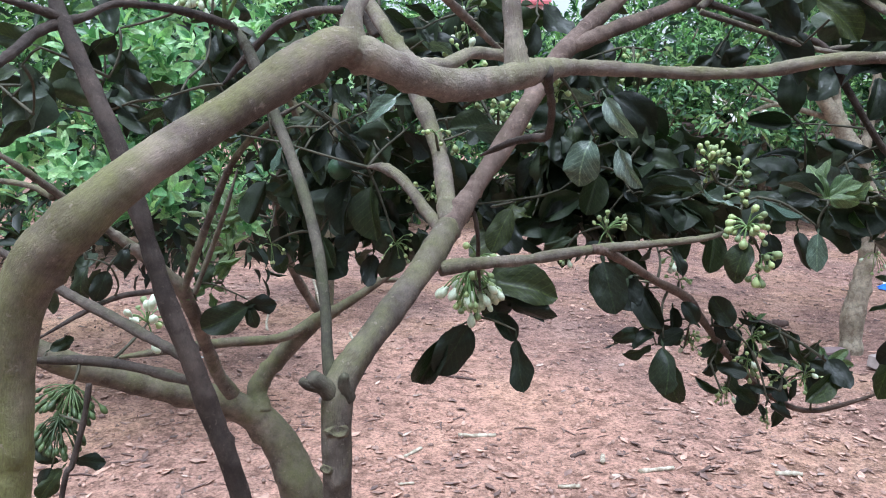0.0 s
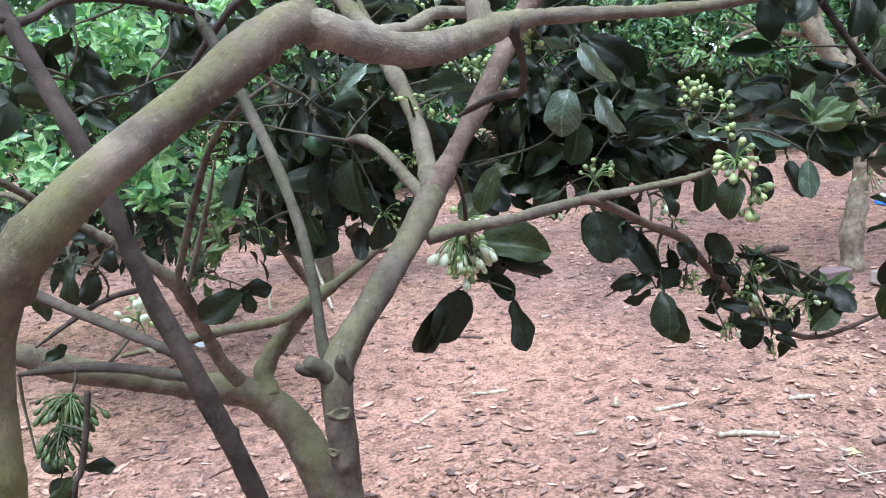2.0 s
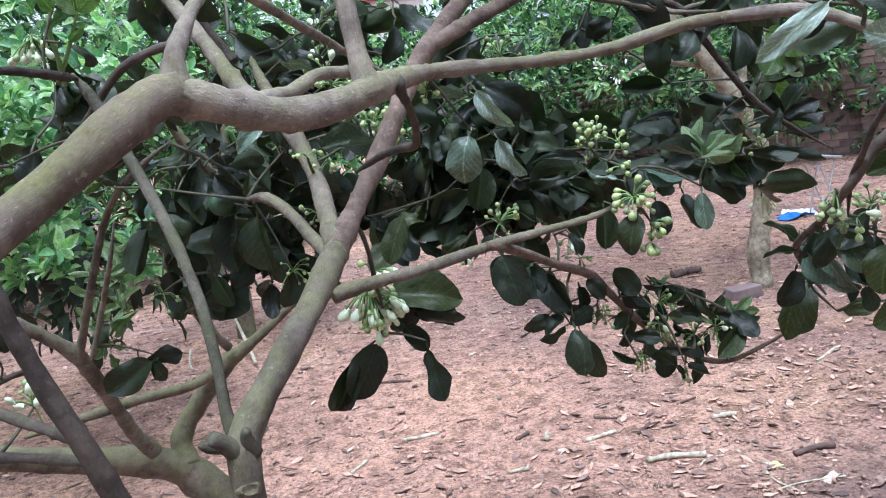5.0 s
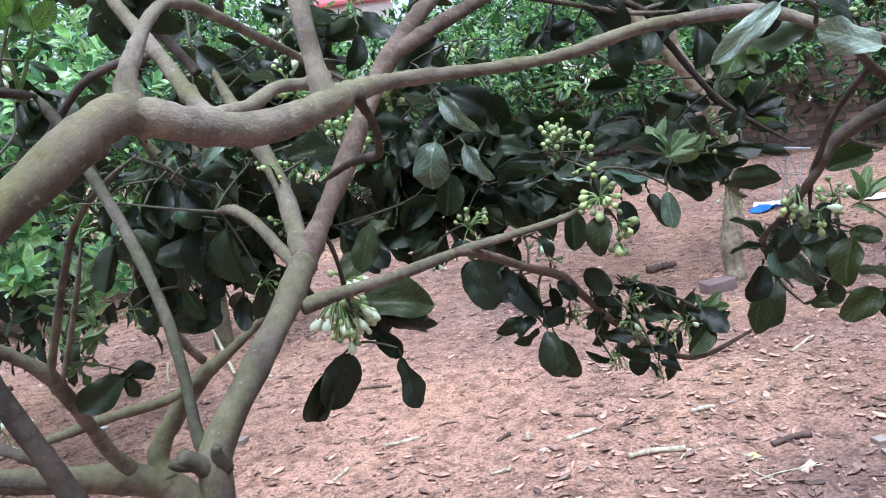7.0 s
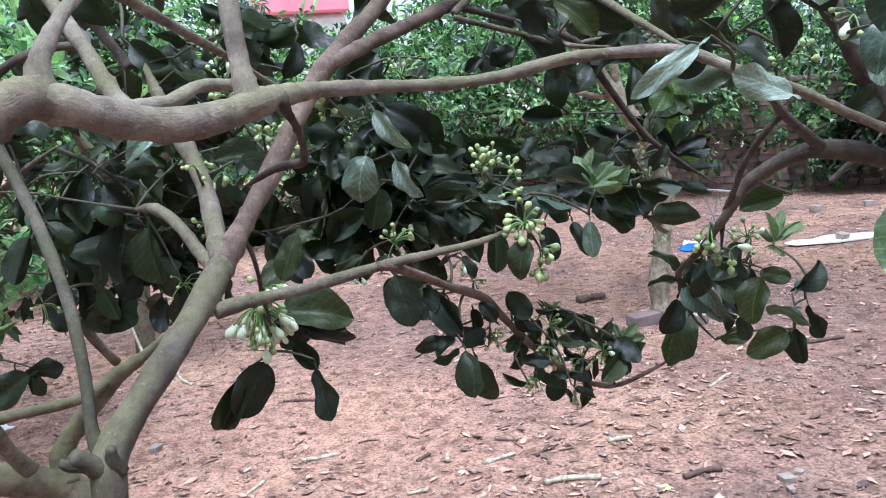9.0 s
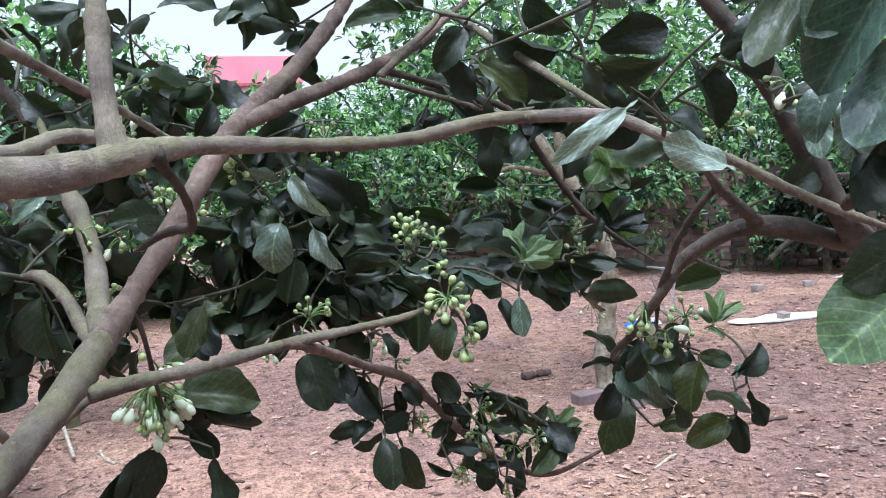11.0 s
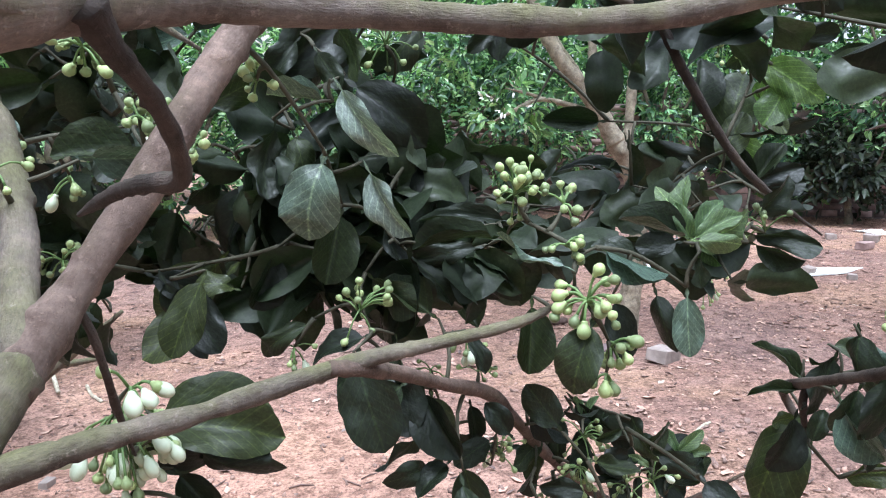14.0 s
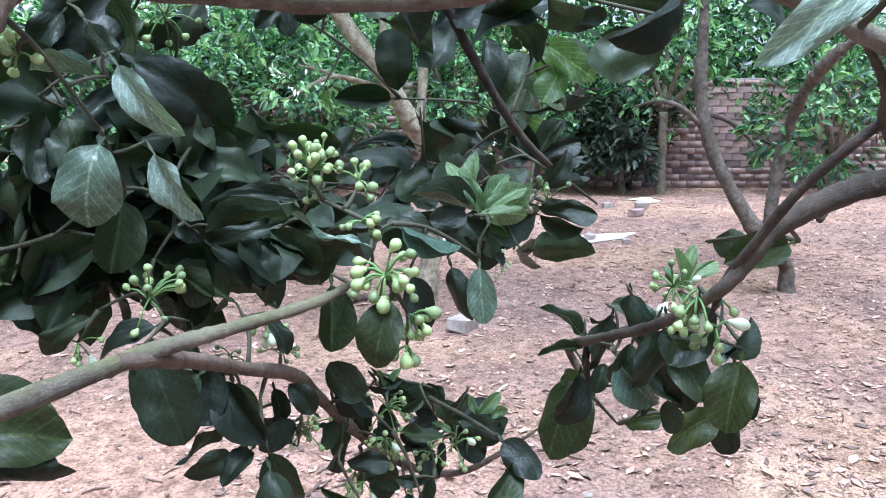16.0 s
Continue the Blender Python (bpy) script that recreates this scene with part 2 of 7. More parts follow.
LEAF_YOUNG = leaf_material("young_leaf", [(0.09, 0.145, 0.07), (0.17, 0.23, 0.12)], 0.42, 0.25)
# White leaf dust, with the highlight of shiny leaves put into the colour too.
LEAF_DUST_SHEEN = leaf_material("dust_sheen_leaf", [(0.19, 0.245, 0.215), (0.28, 0.33, 0.3)], 0.4, 0.1)
LEAF_SUNNY = leaf_material("lit_translucent_leaf", [(0.07, 0.12, 0.04), (0.11, 0.17, 0.06)], 0.4, 0.45)
# Near-copy of LEAF, with the shade inside leaf masses put into its colour.
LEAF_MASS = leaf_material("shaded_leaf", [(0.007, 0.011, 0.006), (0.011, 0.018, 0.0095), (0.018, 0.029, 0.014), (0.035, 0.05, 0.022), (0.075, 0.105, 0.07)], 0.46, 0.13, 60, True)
LEAF_FAR = leaf_material("crown_leaf", [(0.014, 0.037, 0.025), (0.045, 0.1, 0.055), (0.12, 0.23, 0.1), (0.36, 0.54, 0.25)], 0.33, 0.34, 25, True)
LEAF_NEW = leaf_material("new_shoot_leaf", [(0.07, 0.17, 0.085), (0.16, 0.33, 0.15), (0.32, 0.52, 0.25), (0.52, 0.68, 0.42)], 0.34, 0.25, 25, True)
LEAF_DRY = plain_material("dry_leaf", (0.27, 0.168, 0.132), (0.5, 0.335, 0.265), 0.85, 30, 0.3, islands=True)
LEAF_PALE = plain_material("pale_dry_leaf", (0.36, 0.27, 0.22), (0.58, 0.47, 0.4), 0.8, 30, 0.3, islands=True)
LEAF_ROT = plain_material("dark_dry_leaf", (0.1, 0.062, 0.053), (0.24, 0.16, 0.135), 0.85, 30, 0.3, islands=True)
CLOD = plain_material("clod", (0.22, 0.14, 0.11), (0.43, 0.29, 0.235), 0.95, 20, 0.5, islands=True)
LEAF_YELLOW = plain_material("yellow_leaf", (0.5, 0.5, 0.15), (0.65, 0.62, 0.3), 0.7, 30, 0.2)
BUD = plain_material("green_bud", (0.26, 0.36, 0.14), (0.42, 0.5, 0.24), 0.5, 90, 0.1, by_object=True)
BUD_DARK = plain_material("dark_green_bud", (0.05, 0.085, 0.03), (0.11, 0.16, 0.06), 0.5, 90, 0.1, by_object=True)
BUD_WHITE = plain_material("white_bud", (0.5, 0.6, 0.34), (0.82, 0.84, 0.72), 0.5, 60, 0.1)
BLOSSOM = plain_material("blossom", (0.7, 0.7, 0.62), (0.85, 0.85, 0.8), 0.6, 40, 0.1)
FRUIT = plain_material("green_fruit", (0.03, 0.075, 0.035), (0.05, 0.11, 0.05), 0.4, 40, 0.3)
BRICK = plain_material("red_brick", (0.19, 0.128, 0.122), (0.38, 0.275, 0.258), 0.9, 9, 0.5, by_object=True)
BRICK_ISLES = plain_material("red_brick_rest", (0.19, 0.128, 0.122), (0.38, 0.275, 0.258), 0.9, 9, 0.5, islands=True)
MORTAR = plain_material("mortar", (0.14, 0.11, 0.1), (0.27, 0.215, 0.2), 0.95, 12, 0.6)
STONE = plain_material("stone", (0.2, 0.16, 0.14), (0.36, 0.3, 0.27), 0.9, 14, 0.6)
STICK = plain_material("peeled_stick", (0.2, 0.155, 0.1), (0.56, 0.51, 0.4), 0.8, 40, 0.4)
WOOD_DARK = plain_material("rotten_wood", (0.05, 0.03, 0.025), (0.13, 0.085, 0.07), 0.9, 25, 0.6)
BOARD = plain_material("white_board", (0.62, 0.6, 0.56), (0.82, 0.81, 0.79), 0.6, 7, 0.2)
BLUE = plain_material("blue_plastic", (0.01, 0.06, 0.33), (0.03, 0.16, 0.6), 0.4, 15, 0.3)
PLASTIC = plain_material("pale_plastic", (0.5, 0.52, 0.55), (0.75, 0.77, 0.8), 0.35, 15, 0.3)
METAL = plain_material("dull_metal", (0.3, 0.31, 0.33), (0.5, 0.5, 0.52), 0.45, 30, 0.1, metal=0.8)
ROOF = plain_material("red_roof_sheet", (0.74, 0.24, 0.31), (0.82, 0.3, 0.37), 0.5, 0.8, 0.1)
PLASTER = plain_material("pale_plaster", (0.5, 0.5, 0.48), (0.65, 0.65, 0.62), 0.9, 2, 0.2)

# ---- mesh helpers ----


def mesh_of(name, verts, faces, material, smooth=True):
    me = bpy.data.meshes.new(name)
    me.from_pydata([tuple(v) for v in verts], [], faces)
    me.materials.append(material)
    if smooth:
        me.shade_smooth()
    me.update()
    return me


def thing(name, label, category, at=(0, 0, 0), group="", kind=""):
    ob = new(name)
    ob.location = at
    ob.empty_display_size = 0.1
    return tagged(ob, label, category, group, kind)


def child(name, me, parent, m=None, label=""):
    """A mesh part; m is its pose in the world."""
    ob = new(name, me)
    ob.parent = parent
    base = parent.matrix_basis.copy()
    top = parent.parent
    while top:
        base = top.matrix_basis @ base
        top = top.parent
    ob.matrix_basis = base.inverted() @ (m or Matrix())
    if label:
        tagged(ob, label)
    return ob


def spline(pts, step):
    """Catmull-Rom through points of any width, sampled about every step metres."""
    p = np.array(pts, float)
    p = np.vstack([2 * p[0] - p[1], p, 2 * p[-1] - p[-2]])
    p[0, 3:], p[-1, 3:] = p[1, 3:], p[-2, 3:]
    out = []
    for i in range(1, len(p) - 2):
        n = max(2, int(np.linalg.norm(p[i + 1, :3] - p[i, :3]) / step))
        for u in np.arange(n) / n:
            a, b, c, d = p[i - 1], p[i], p[i + 1], p[i + 2]
            out.append(0.5 * (2 * b + (c - a) * u + (2 * a - 5 * b + 4 * c - d) * u * u + (3 * b - 3 * c + d - a) * u**3))
    out.append(p[-2])
    return np.array(out)


def tube(pts, sides=12, step=0.02, rough=0.06, seed=0.0, knots=0.0):
    """Verts and faces of a tapered, slightly lumpy limb through (x, y, z, radius); knots: how many leaf scars a metre."""
    path = spline(pts, step)
    verts, faces = [], []
    side = None
    run = np.concatenate([[0], np.cumsum(np.linalg.norm(np.diff(path[:, :3], axis=0), axis=1))])
    rng = random.Random(int(seed * 1000) + 7)
    scars = [(rng.uniform(0, run[-1]), rng.uniform(0, 2 * math.pi), rng.uniform(0.5, 1.0)) for _ in range(int(run[-1] * knots))]
    for i, (x, y, z, r) in enumerate(path):
        a, b = path[max(0, i - 1), :3], path[min(len(path) - 1, i + 1), :3]
        t = Vector(b - a).normalized()
        if side is None:
            side = t.orthogonal().normalized()
        side = (side - t * side.dot(t)).normalized()
        other = t.cross(side)
        at = Vector((x, y, z))
        close = [(s, a0, h) for s, a0, h in scars if abs(s - run[i]) < r * 1.2]
        for k in range(sides):
            ang = 2 * math.pi * k / sides
            d = side * math.cos(ang) + other * math.sin(ang)
            lump = 1 + rough * noise.noise((at + d * r * 0.6) * (0.16 / max(r, 0.004)) + Vector((seed, 0, 0)))
            lump += 0.35 * rough * noise.noise((at + d * r) * (0.9 / max(r, 0.004)))
            for s, a0, h in close:
                off = (ang - a0 + math.pi) % (2 * math.pi) - math.pi
                lump += 0.3 * h * math.exp(-((s - run[i]) / (0.38 * r)) ** 2 - (off / 0.42) ** 2)
            verts.append(at + d * r * lump)
    n = len(path)
    for i in range(n - 1):
        for k in range(sides):
            k2 = (k + 1) % sides
            faces.append((i * sides + k, i * sides + k2, (i + 1) * sides + k2, (i + 1) * sides + k))
    faces.append(tuple(range(sides))[::-1])
    faces.append(tuple((n - 1) * sides + k for k in range(sides)))
    return verts, faces


def wrap(me, sides, step, r):
    """Lays metres round and along a limb into its UV map."""
    uv = me.uv_layers.new(name="UVMap")
    rows = (len(me.vertices) // sides) - 1
    u = np.zeros((len(me.loops), 2), np.float32)
    k, i = np.meshgrid(np.arange(sides), np.arange(rows))
    du, du2 = k / sides * 2 * math.pi * r, (k + 1) / sides * 2 * math.pi * r
    v1, v2 = i * step, (i + 1) * step
    quad = np.stack([du, v1, du2, v1, du2, v2, du, v2], -1).reshape(-1, 2)
    u[: len(quad)] = quad
    uv.data.foreach_set("uv", u.reshape(-1))


SEEDS = iter(range(1, 100000))


BARK_OF = {}


def limb(tree, name, pts, material=None, label=""):
    """One limb of a tree as a part of its own."""
    r = max(p[3] for p in pts)
    if name != "branch_stub":
        pts = [*pts[:-1], (*pts[-1][:3], pts[-1][3] * 0.5)]
    sides, step = (20 if r > 0.012 else 9), max(0.005, r * 0.28)
    v, f = tube(pts, sides, step, 0.22, next(SEEDS) * 1.7, 22)
    me = mesh_of(name, v, f, material or BARK_OF[tree.name])
    wrap(me, sides, step, r * 0.8)
    return child(name, me, tree, None, label)


def many(name, template, faces, rows, material, smooth=False):
    """One mesh of many copies of a small template; rows are 4x4 matrices (n, 4, 4)."""
    t = np.array(template, float)
    rows = np.asarray(rows, float)
    v = np.einsum("nij,kj->nki", rows[:, :3, :3], t) + rows[:, None, :3, 3]
    n, k = len(rows), len(t)
    loops = np.concatenate([np.array(f) for f in faces])
    sizes = np.array([len(f) for f in faces])
    me = bpy.data.meshes.new(name)
    me.vertices.add(n * k)
    me.vertices.foreach_set("co", v.reshape(-1).astype(np.float32))
    me.loops.add(n * len(loops))
    me.loops.foreach_set("vertex_index", (loops[None] + (np.arange(n) * k)[:, None]).reshape(-1).astype(np.int32))
    me.polygons.add(n * len(faces))
    starts = np.concatenate([[0], np.cumsum(sizes)[:-1]])
    me.polygons.foreach_set("loop_start", (starts[None] + (np.arange(n) * len(loops))[:, None]).reshape(-1).astype(np.int32))
    me.update(calc_edges=True)
    me.validate()
    me.materials.append(material)
    if smooth:
        me.shade_smooth()
    return me


def frames_for(places, ways, ups, sizes, widths):
    """Matrices with y along ways, z near ups, x across; sizes along y and widths across."""
    y = ways / np.linalg.norm(ways, axis=1, keepdims=True)
    x = np.cross(y, ups)
    x /= np.linalg.norm(x, axis=1, keepdims=True) + 1e-9
    z = np.cross(x, y)
    m = np.zeros((len(y), 4, 4))
    m[:, :3, 0], m[:, :3, 1], m[:, :3, 2] = x * widths[:, None], y * sizes[:, None], z * sizes[:, None]
    m[:, :3, 3], m[:, 3, 3] = places, 1
    return m


FAR_LEAF = [(0, 0, 0), (-0.36, 0.35, 0.1), (-0.3, 0.7, 0.06), (0, 1, -0.12), (0.3, 0.7, 0.06), (0.36, 0.35, 0.1), (0, 0.5, 0.0)]
FAR_FACES = [(0, 6, 2, 1), (6, 3, 2), (0, 5, 4, 6), (6, 4, 3)]

# ---- ground ----


def ground_mesh():
    u = np.linspace(-1, 1, 241)
    span = np.sinh(u * 6.2) / np.sinh(6.2)
    xs, ys = 600 * span + 2.0, 600 * span + 6.0
    verts, faces = [], []
    for yy in ys:
        for xx in xs:
            near = math.exp(-((xx - 2) ** 2 + (yy - 6) ** 2) / 500)
            h = 0.05 * noise.noise(Vector((xx * 0.5, yy * 0.5, 0))) + 0.022 * noise.noise(Vector((xx * 2.1, yy * 2.1, 3)))
            h += 0.012 * noise.noise(Vector((xx * 6, yy * 6, 5)))
            verts.append((xx, yy, h * near - 0.02 * near))
    n = len(xs)
    for j in range(n - 1):
        for i in range(n - 1):
            faces.append((j * n + i, j * n + i + 1, (j + 1) * n + i + 1, (j + 1) * n + i))
    return mesh_of("ground", verts, faces, SOIL)


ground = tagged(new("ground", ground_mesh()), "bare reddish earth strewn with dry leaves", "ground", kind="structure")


def ground_at(x, y):
    near = math.exp(-((x - 2) ** 2 + (y - 6) ** 2) / 500)
    h = 0.05 * noise.noise(Vector((x * 0.5, y * 0.5, 0))) + 0.022 * noise.noise(Vector((x * 2.1, y * 2.1, 3)))
    return (h + 0.012 * noise.noise(Vector((x * 6, y * 6, 5)))) * near - 0.02 * near


def litter(name, n, size, label, material, seed, lift=0.004):
    rng = np.random.default_rng(seed)
    rows = []
    while len(rows) < n:
        x, y = rng.uniform(-7, 14), 2.4 + 12.5 * rng.random() ** 1.7
        if y > 15.5 - 0.7 * (x - 6) - 1.0 and x > 4:
            continue
        if noise.noise(Vector((x * 0.7, y * 0.7, seed))) + 0.55 * noise.noise(Vector((x * 2.6, y * 2.6, seed))) < rng.uniform(-0.5, 0.6):
            continue
        if math.hypot(x - 0.51, y - 4.53) < 0.75 and rng.random() < 0.6:
            continue
        s = size * (0.35 + 1.3 * rng.random() ** 2)
        m = pose(x, y, ground_at(x, y) + lift, rng.uniform(-11, 11), rng.uniform(-11, 11), rng.uniform(0, 360))
        rows.append(np.array(m @ Matrix.Diagonal((s * rng.uniform(0.22, 0.6), s, s * rng.uniform(0.15, 1.0), 1))))
    t, f = [], []
    for k, half in enumerate((0.1, 0.62, 0.85, 0.7, 0.08)):
        y = k / 2 - 1
        for q, side in enumerate((-1, 0, 1)):
            t.append((side * half + 0.12 * math.sin(k * 2.3 + q), y + 0.09 * math.sin(k * 3.7 + q * 2.1), 0.34 * half * abs(side) + 0.2 * y * y + 0.08 * math.sin(k * 1.9 + q * 4.0)))
    for k in range(4):
        for q in range(2):
            f.append((k * 3 + q, k * 3 + q + 1, k * 3 + q + 4, k * 3 + q + 3))
    return tagged(new(name, many(name, t, f, rows, material)), label, "leaf litter", kind="stuff")


litter("leaf_litter", 16000, 0.027, "curled dry brown leaves scattered over the earth", LEAF_DRY, 3)
litter("pale_litter", 1000, 0.024, "bleached pale dry leaves scattered over the earth", LEAF_PALE, 5, 0.006)
litter("dark_litter", 4200, 0.026, "dark rotting leaves scattered over the earth", LEAF_ROT, 7, 0.005)
litter("leaf_crumbs", 52000, 0.01, "crumbled leaf bits on the earth", LEAF_DRY, 8, 0.003)


def twig_litter():
    """Short bits of dead twig strewn over the earth."""
    rng = np.random.default_rng(31)
    ring = [(math.cos(a) * 0.5, math.sin(a) * 0.5) for a in (0.5, 2.6, 4.7)]
    t = [(x, -0.5, z) for x, z in ring] + [(x * 0.8 + 0.6, 0.02, z + 0.5) for x, z in ring] + [(x * 0.6 - 0.3, 0.5, z) for x, z in ring]
    f = [(3 * k + i, 3 * k + (i + 1) % 3, 3 * k + 3 + (i + 1) % 3, 3 * k + 3 + i) for k in range(2) for i in range(3)]
    rows = []
    for _ in range(2600):
        x, y = rng.uniform(-6, 12), 2.4 + 11 * rng.random() ** 1.6
        w, ln = 0.0025 + 0.004 * rng.random() ** 2, 0.03 + 0.11 * rng.random() ** 2
        rows.append(np.array(pose(x, y, ground_at(x, y) + w * 0.8, rng.uniform(-6, 6), 0, rng.uniform(0, 360)) @ Matrix.Diagonal((w * 2, ln, w * 2, 1))))
    return tagged(new("twig_litter", many("twig_litter", t, f, rows, LEAF_ROT)), "short dead twigs strewn over the earth", "twigs", kind="stuff")


twig_litter()


def clods():
    rng = np.random.default_rng(12)
    t = [(0, 0, 1), (0.9, 0, 0.2), (0.2, 0.9, 0.3), (-0.8, 0.4, 0.2), (-0.5, -0.8, 0.25), (0.5, -0.7, 0.1), (0, 0, -0.6)]
    f = [(0, 1, 2), (0, 2, 3), (0, 3, 4), (0, 4, 5), (0, 5, 1), (6, 2, 1), (6, 3, 2), (6, 4, 3), (6, 5, 4), (6, 1, 5)]
    rows = []
    for _ in range(60000):
        x, y = rng.uniform(-6, 13), 2.4 + 11 * rng.random() ** 1.6
        s = 0.003 + 0.02 * rng.random() ** 4
        rows.append(np.array(pose(x, y, ground_at(x, y) + s * 0.2, *rng.uniform(0, 360, 3)) @ Matrix.Diagonal((s, s * rng.uniform(0.6, 1.2), s * 0.7, 1))))
    return tagged(new("soil_clods", many("soil_clods", t, f, rows, CLOD)), "small clods and pebbles of reddish soil", "soil", kind="stuff")


clods()


# ---- background trees ----


def crown_rows(rng, center, radii, n, size, per=6, gaps=0.0, droop=0.25):
    places, ways, ups, sizes = [], [], [], []
    off = rng.uniform(0, 50, 3)
    while len(places) < n:
        d = rng.normal(size=3)
        e = d / (np.abs(d) ** 3).sum() ** (1 / 3)
        d /= np.linalg.norm(d)
        r = 1 - 0.65 * rng.random() ** 1.6
        p = np.array(center) + e * r * np.array(radii) * (1 + 0.35 * noise.noise(Vector(d * 1.8 + off)))
        if noise.noise(Vector(p * 1.5 + off)) < gaps - 0.25:
            continue
        out = d * np.array([1, 1, 0.7]) + np.array([0, 0, 0.35])
        out /= np.linalg.norm(out)
        for _ in range(per):
            w = rng.normal(size=3) * 0.75 + out
            w /= np.linalg.norm(w)
            places.append(p + w * size * 0.25 + rng.normal(size=3) * size * 0.25)
            ways.append(w - np.array([0, 0, droop * rng.random() * 2]))
            ups.append(out + rng.normal(size=3) * 0.35 + np.array([0, 0, 0.4]))
            sizes.append(size * rng.uniform(0.6, 1.25))
    s = np.array(sizes)
    return frames_for(np.array(places), np.array(ways), np.array(ups), s, s * 0.5)


def orchard_tree(x, y, height, spread, n, seed, size=0.11, shoots=0.08, low=0.5, bark=None, gaps=0.18, leaves=None, blossoms=0, shift=(0, 0), label="leafy dark green pomelo tree with fresh light shoots"):
    rng = np.random.default_rng(seed)
    tree = thing("orchard_tree", label, "tree", (x, y, 0), "trees of the orchard")
    bark = bark or BARK_GREY
    mid = (low + height) / 2
    base = ground_at(x, y) - 0.05
    fork = Vector((x + rng.uniform(-0.1, 0.1), y + rng.uniform(-0.1, 0.1), max(low, 0.35) + 0.25))
    r = 0.045 + 0.012 * height
    v, f = tube([(x, y, base, r * 1.25), (x, y, base + 0.15, r), (*fork, r * 0.85)], 10, 0.08, 0.15, seed)
    me = mesh_of("trunk", v, f, bark)
    wrap(me, 10, 0.08, r)
    child("trunk", me, tree)
    for k in range(5):
        a = 2 * math.pi * (k + rng.random() * 0.6) / 5
        tip = Vector((x + math.cos(a) * spread * 0.7, y + math.sin(a) * spread * 0.7, height * rng.uniform(0.6, 0.9)))
        midp = fork.lerp(tip, 0.5) + Vector((rng.uniform(-0.15, 0.15), rng.uniform(-0.15, 0.15), -0.1))
        v, f = tube([(*fork, r * 0.6), (*midp, r * 0.4), (*tip, r * 0.15)], 7, 0.12, 0.15, seed + k)
        me = mesh_of("limb", v, f, bark)
        wrap(me, 7, 0.12, r * 0.4)
        child("limb", me, tree)
    x, y = x + shift[0], y + shift[1]
    rows = crown_rows(rng, (x, y, mid), (spread, spread, (height - low) / 2), int(n * 0.7), size * 1.38, 8, gaps)
    crown = child("crown", many("crown", FAR_LEAF, FAR_FACES, rows, leaves or LEAF_FAR, True), tree)
    crown["kind"] = "stuff"
    if shoots:
        rows = crown_rows(rng, (x, y, mid + 0.1), (spread * 1.04, spread * 1.04, (height - low) / 2 * 1.04), int(n * shoots), size * 0.9, 9, 0.1, 0.05)
        sh = child("young_foliage", many("young_foliage", FAR_LEAF, FAR_FACES, rows, LEAF_NEW, True), tree, None, "fresh yellow-green shoots")
        sh["kind"] = "stuff"
    if blossoms:
        rows = crown_rows(rng, (x, y, mid), (spread * 1.06, spread * 1.06, (height - low) / 2 * 1.05), blossoms, 0.05, 5, 0.0, 0.0)
        bl = child("blossom", many("blossom", FAR_LEAF, FAR_FACES, rows, BLOSSOM, True), tree, None, "small white blossom")
        bl["kind"] = "stuff"
    return tree


shoot_tree = orchard_tree(-3.3, 5.2, 3.3, 1.0, 2600, 19, 0.095, 0.3, 1.15, blossoms=12, shift=(1.0, -0.1))


def rosette(rng, at, spread, tips, size):
    """Rows for tips of fresh shoots, each a star of leaves opening round its twig end."""
    places, ways, ups, sizes = [], [], [], []
    for _ in range(tips):
        p = np.array(at) + rng.normal(size=3) * spread
        axis = np.array([0.25, -0.75, 0.8]) + rng.normal(size=3) * 0.45
        axis /= np.linalg.norm(axis)
        u = np.cross(axis, [0.3, 0.2, 1.0])
        u /= np.linalg.norm(u)
        w = np.cross(axis, u)
        for k in range(9):
            a = k * 2.4 + rng.random() * 0.5
            lean = 0.25 + 0.09 * (9 - k)
            d = (u * math.cos(a) + w * math.sin(a)) * lean + axis * (1.1 - lean * 0.7)
            places.append(p + axis * size * 0.06 * k)
            ways.append(d - np.array([0, 0, 0.15]))
            ups.append(axis + rng.normal(size=3) * 0.15)
            sizes.append(size * rng.uniform(0.7, 1.15))
    z = np.array(sizes)
    return frames_for(np.array(places), np.array(ways), np.array(ups), z, z * 0.62)


SHOOTS = [(-1.22, 3.90, 1.88), (-1.45, 3.93, 1.80), (-1.36, 3.95, 1.93), (-1.07, 3.84, 1.86), (-1.52, 4.01, 1.84), (-1.35, 3.86, 1.71), (-1.01, 3.97, 1.80), (-1.32, 4.07, 1.21), (-1.75, 3.58, 1.49), (-1.53, 3.79, 1.35), (-1.34, 3.97, 1.37), (-1.70, 3.71, 1.32), (-1.46, 4.03, 1.44), (-1.26, 3.87, 1.21), (-1.38, 3.95, 1.37), (-1.11, 4.13, 1.21), (-1.39, 4.03, 2.14), (-1.22, 3.90, 1.87), (-1.46, 3.93, 1.83), (-1.13, 4.14, 1.93), (-1.02, 4.17, 1.99), (-0.90, 4.29, 2.18), (-1.07, 4.14, 1.07)]
for i, at in enumerate(SHOOTS):
    some = rosette(np.random.default_rng(300 + i), at, (0.16, 0.14, 0.1), 6, 0.1)
    child("young_foliage", many("young_foliage", FAR_LEAF, FAR_FACES, some, LEAF_NEW, True), shoot_tree, None, "fresh yellow-green shoots")["kind"] = "stuff"
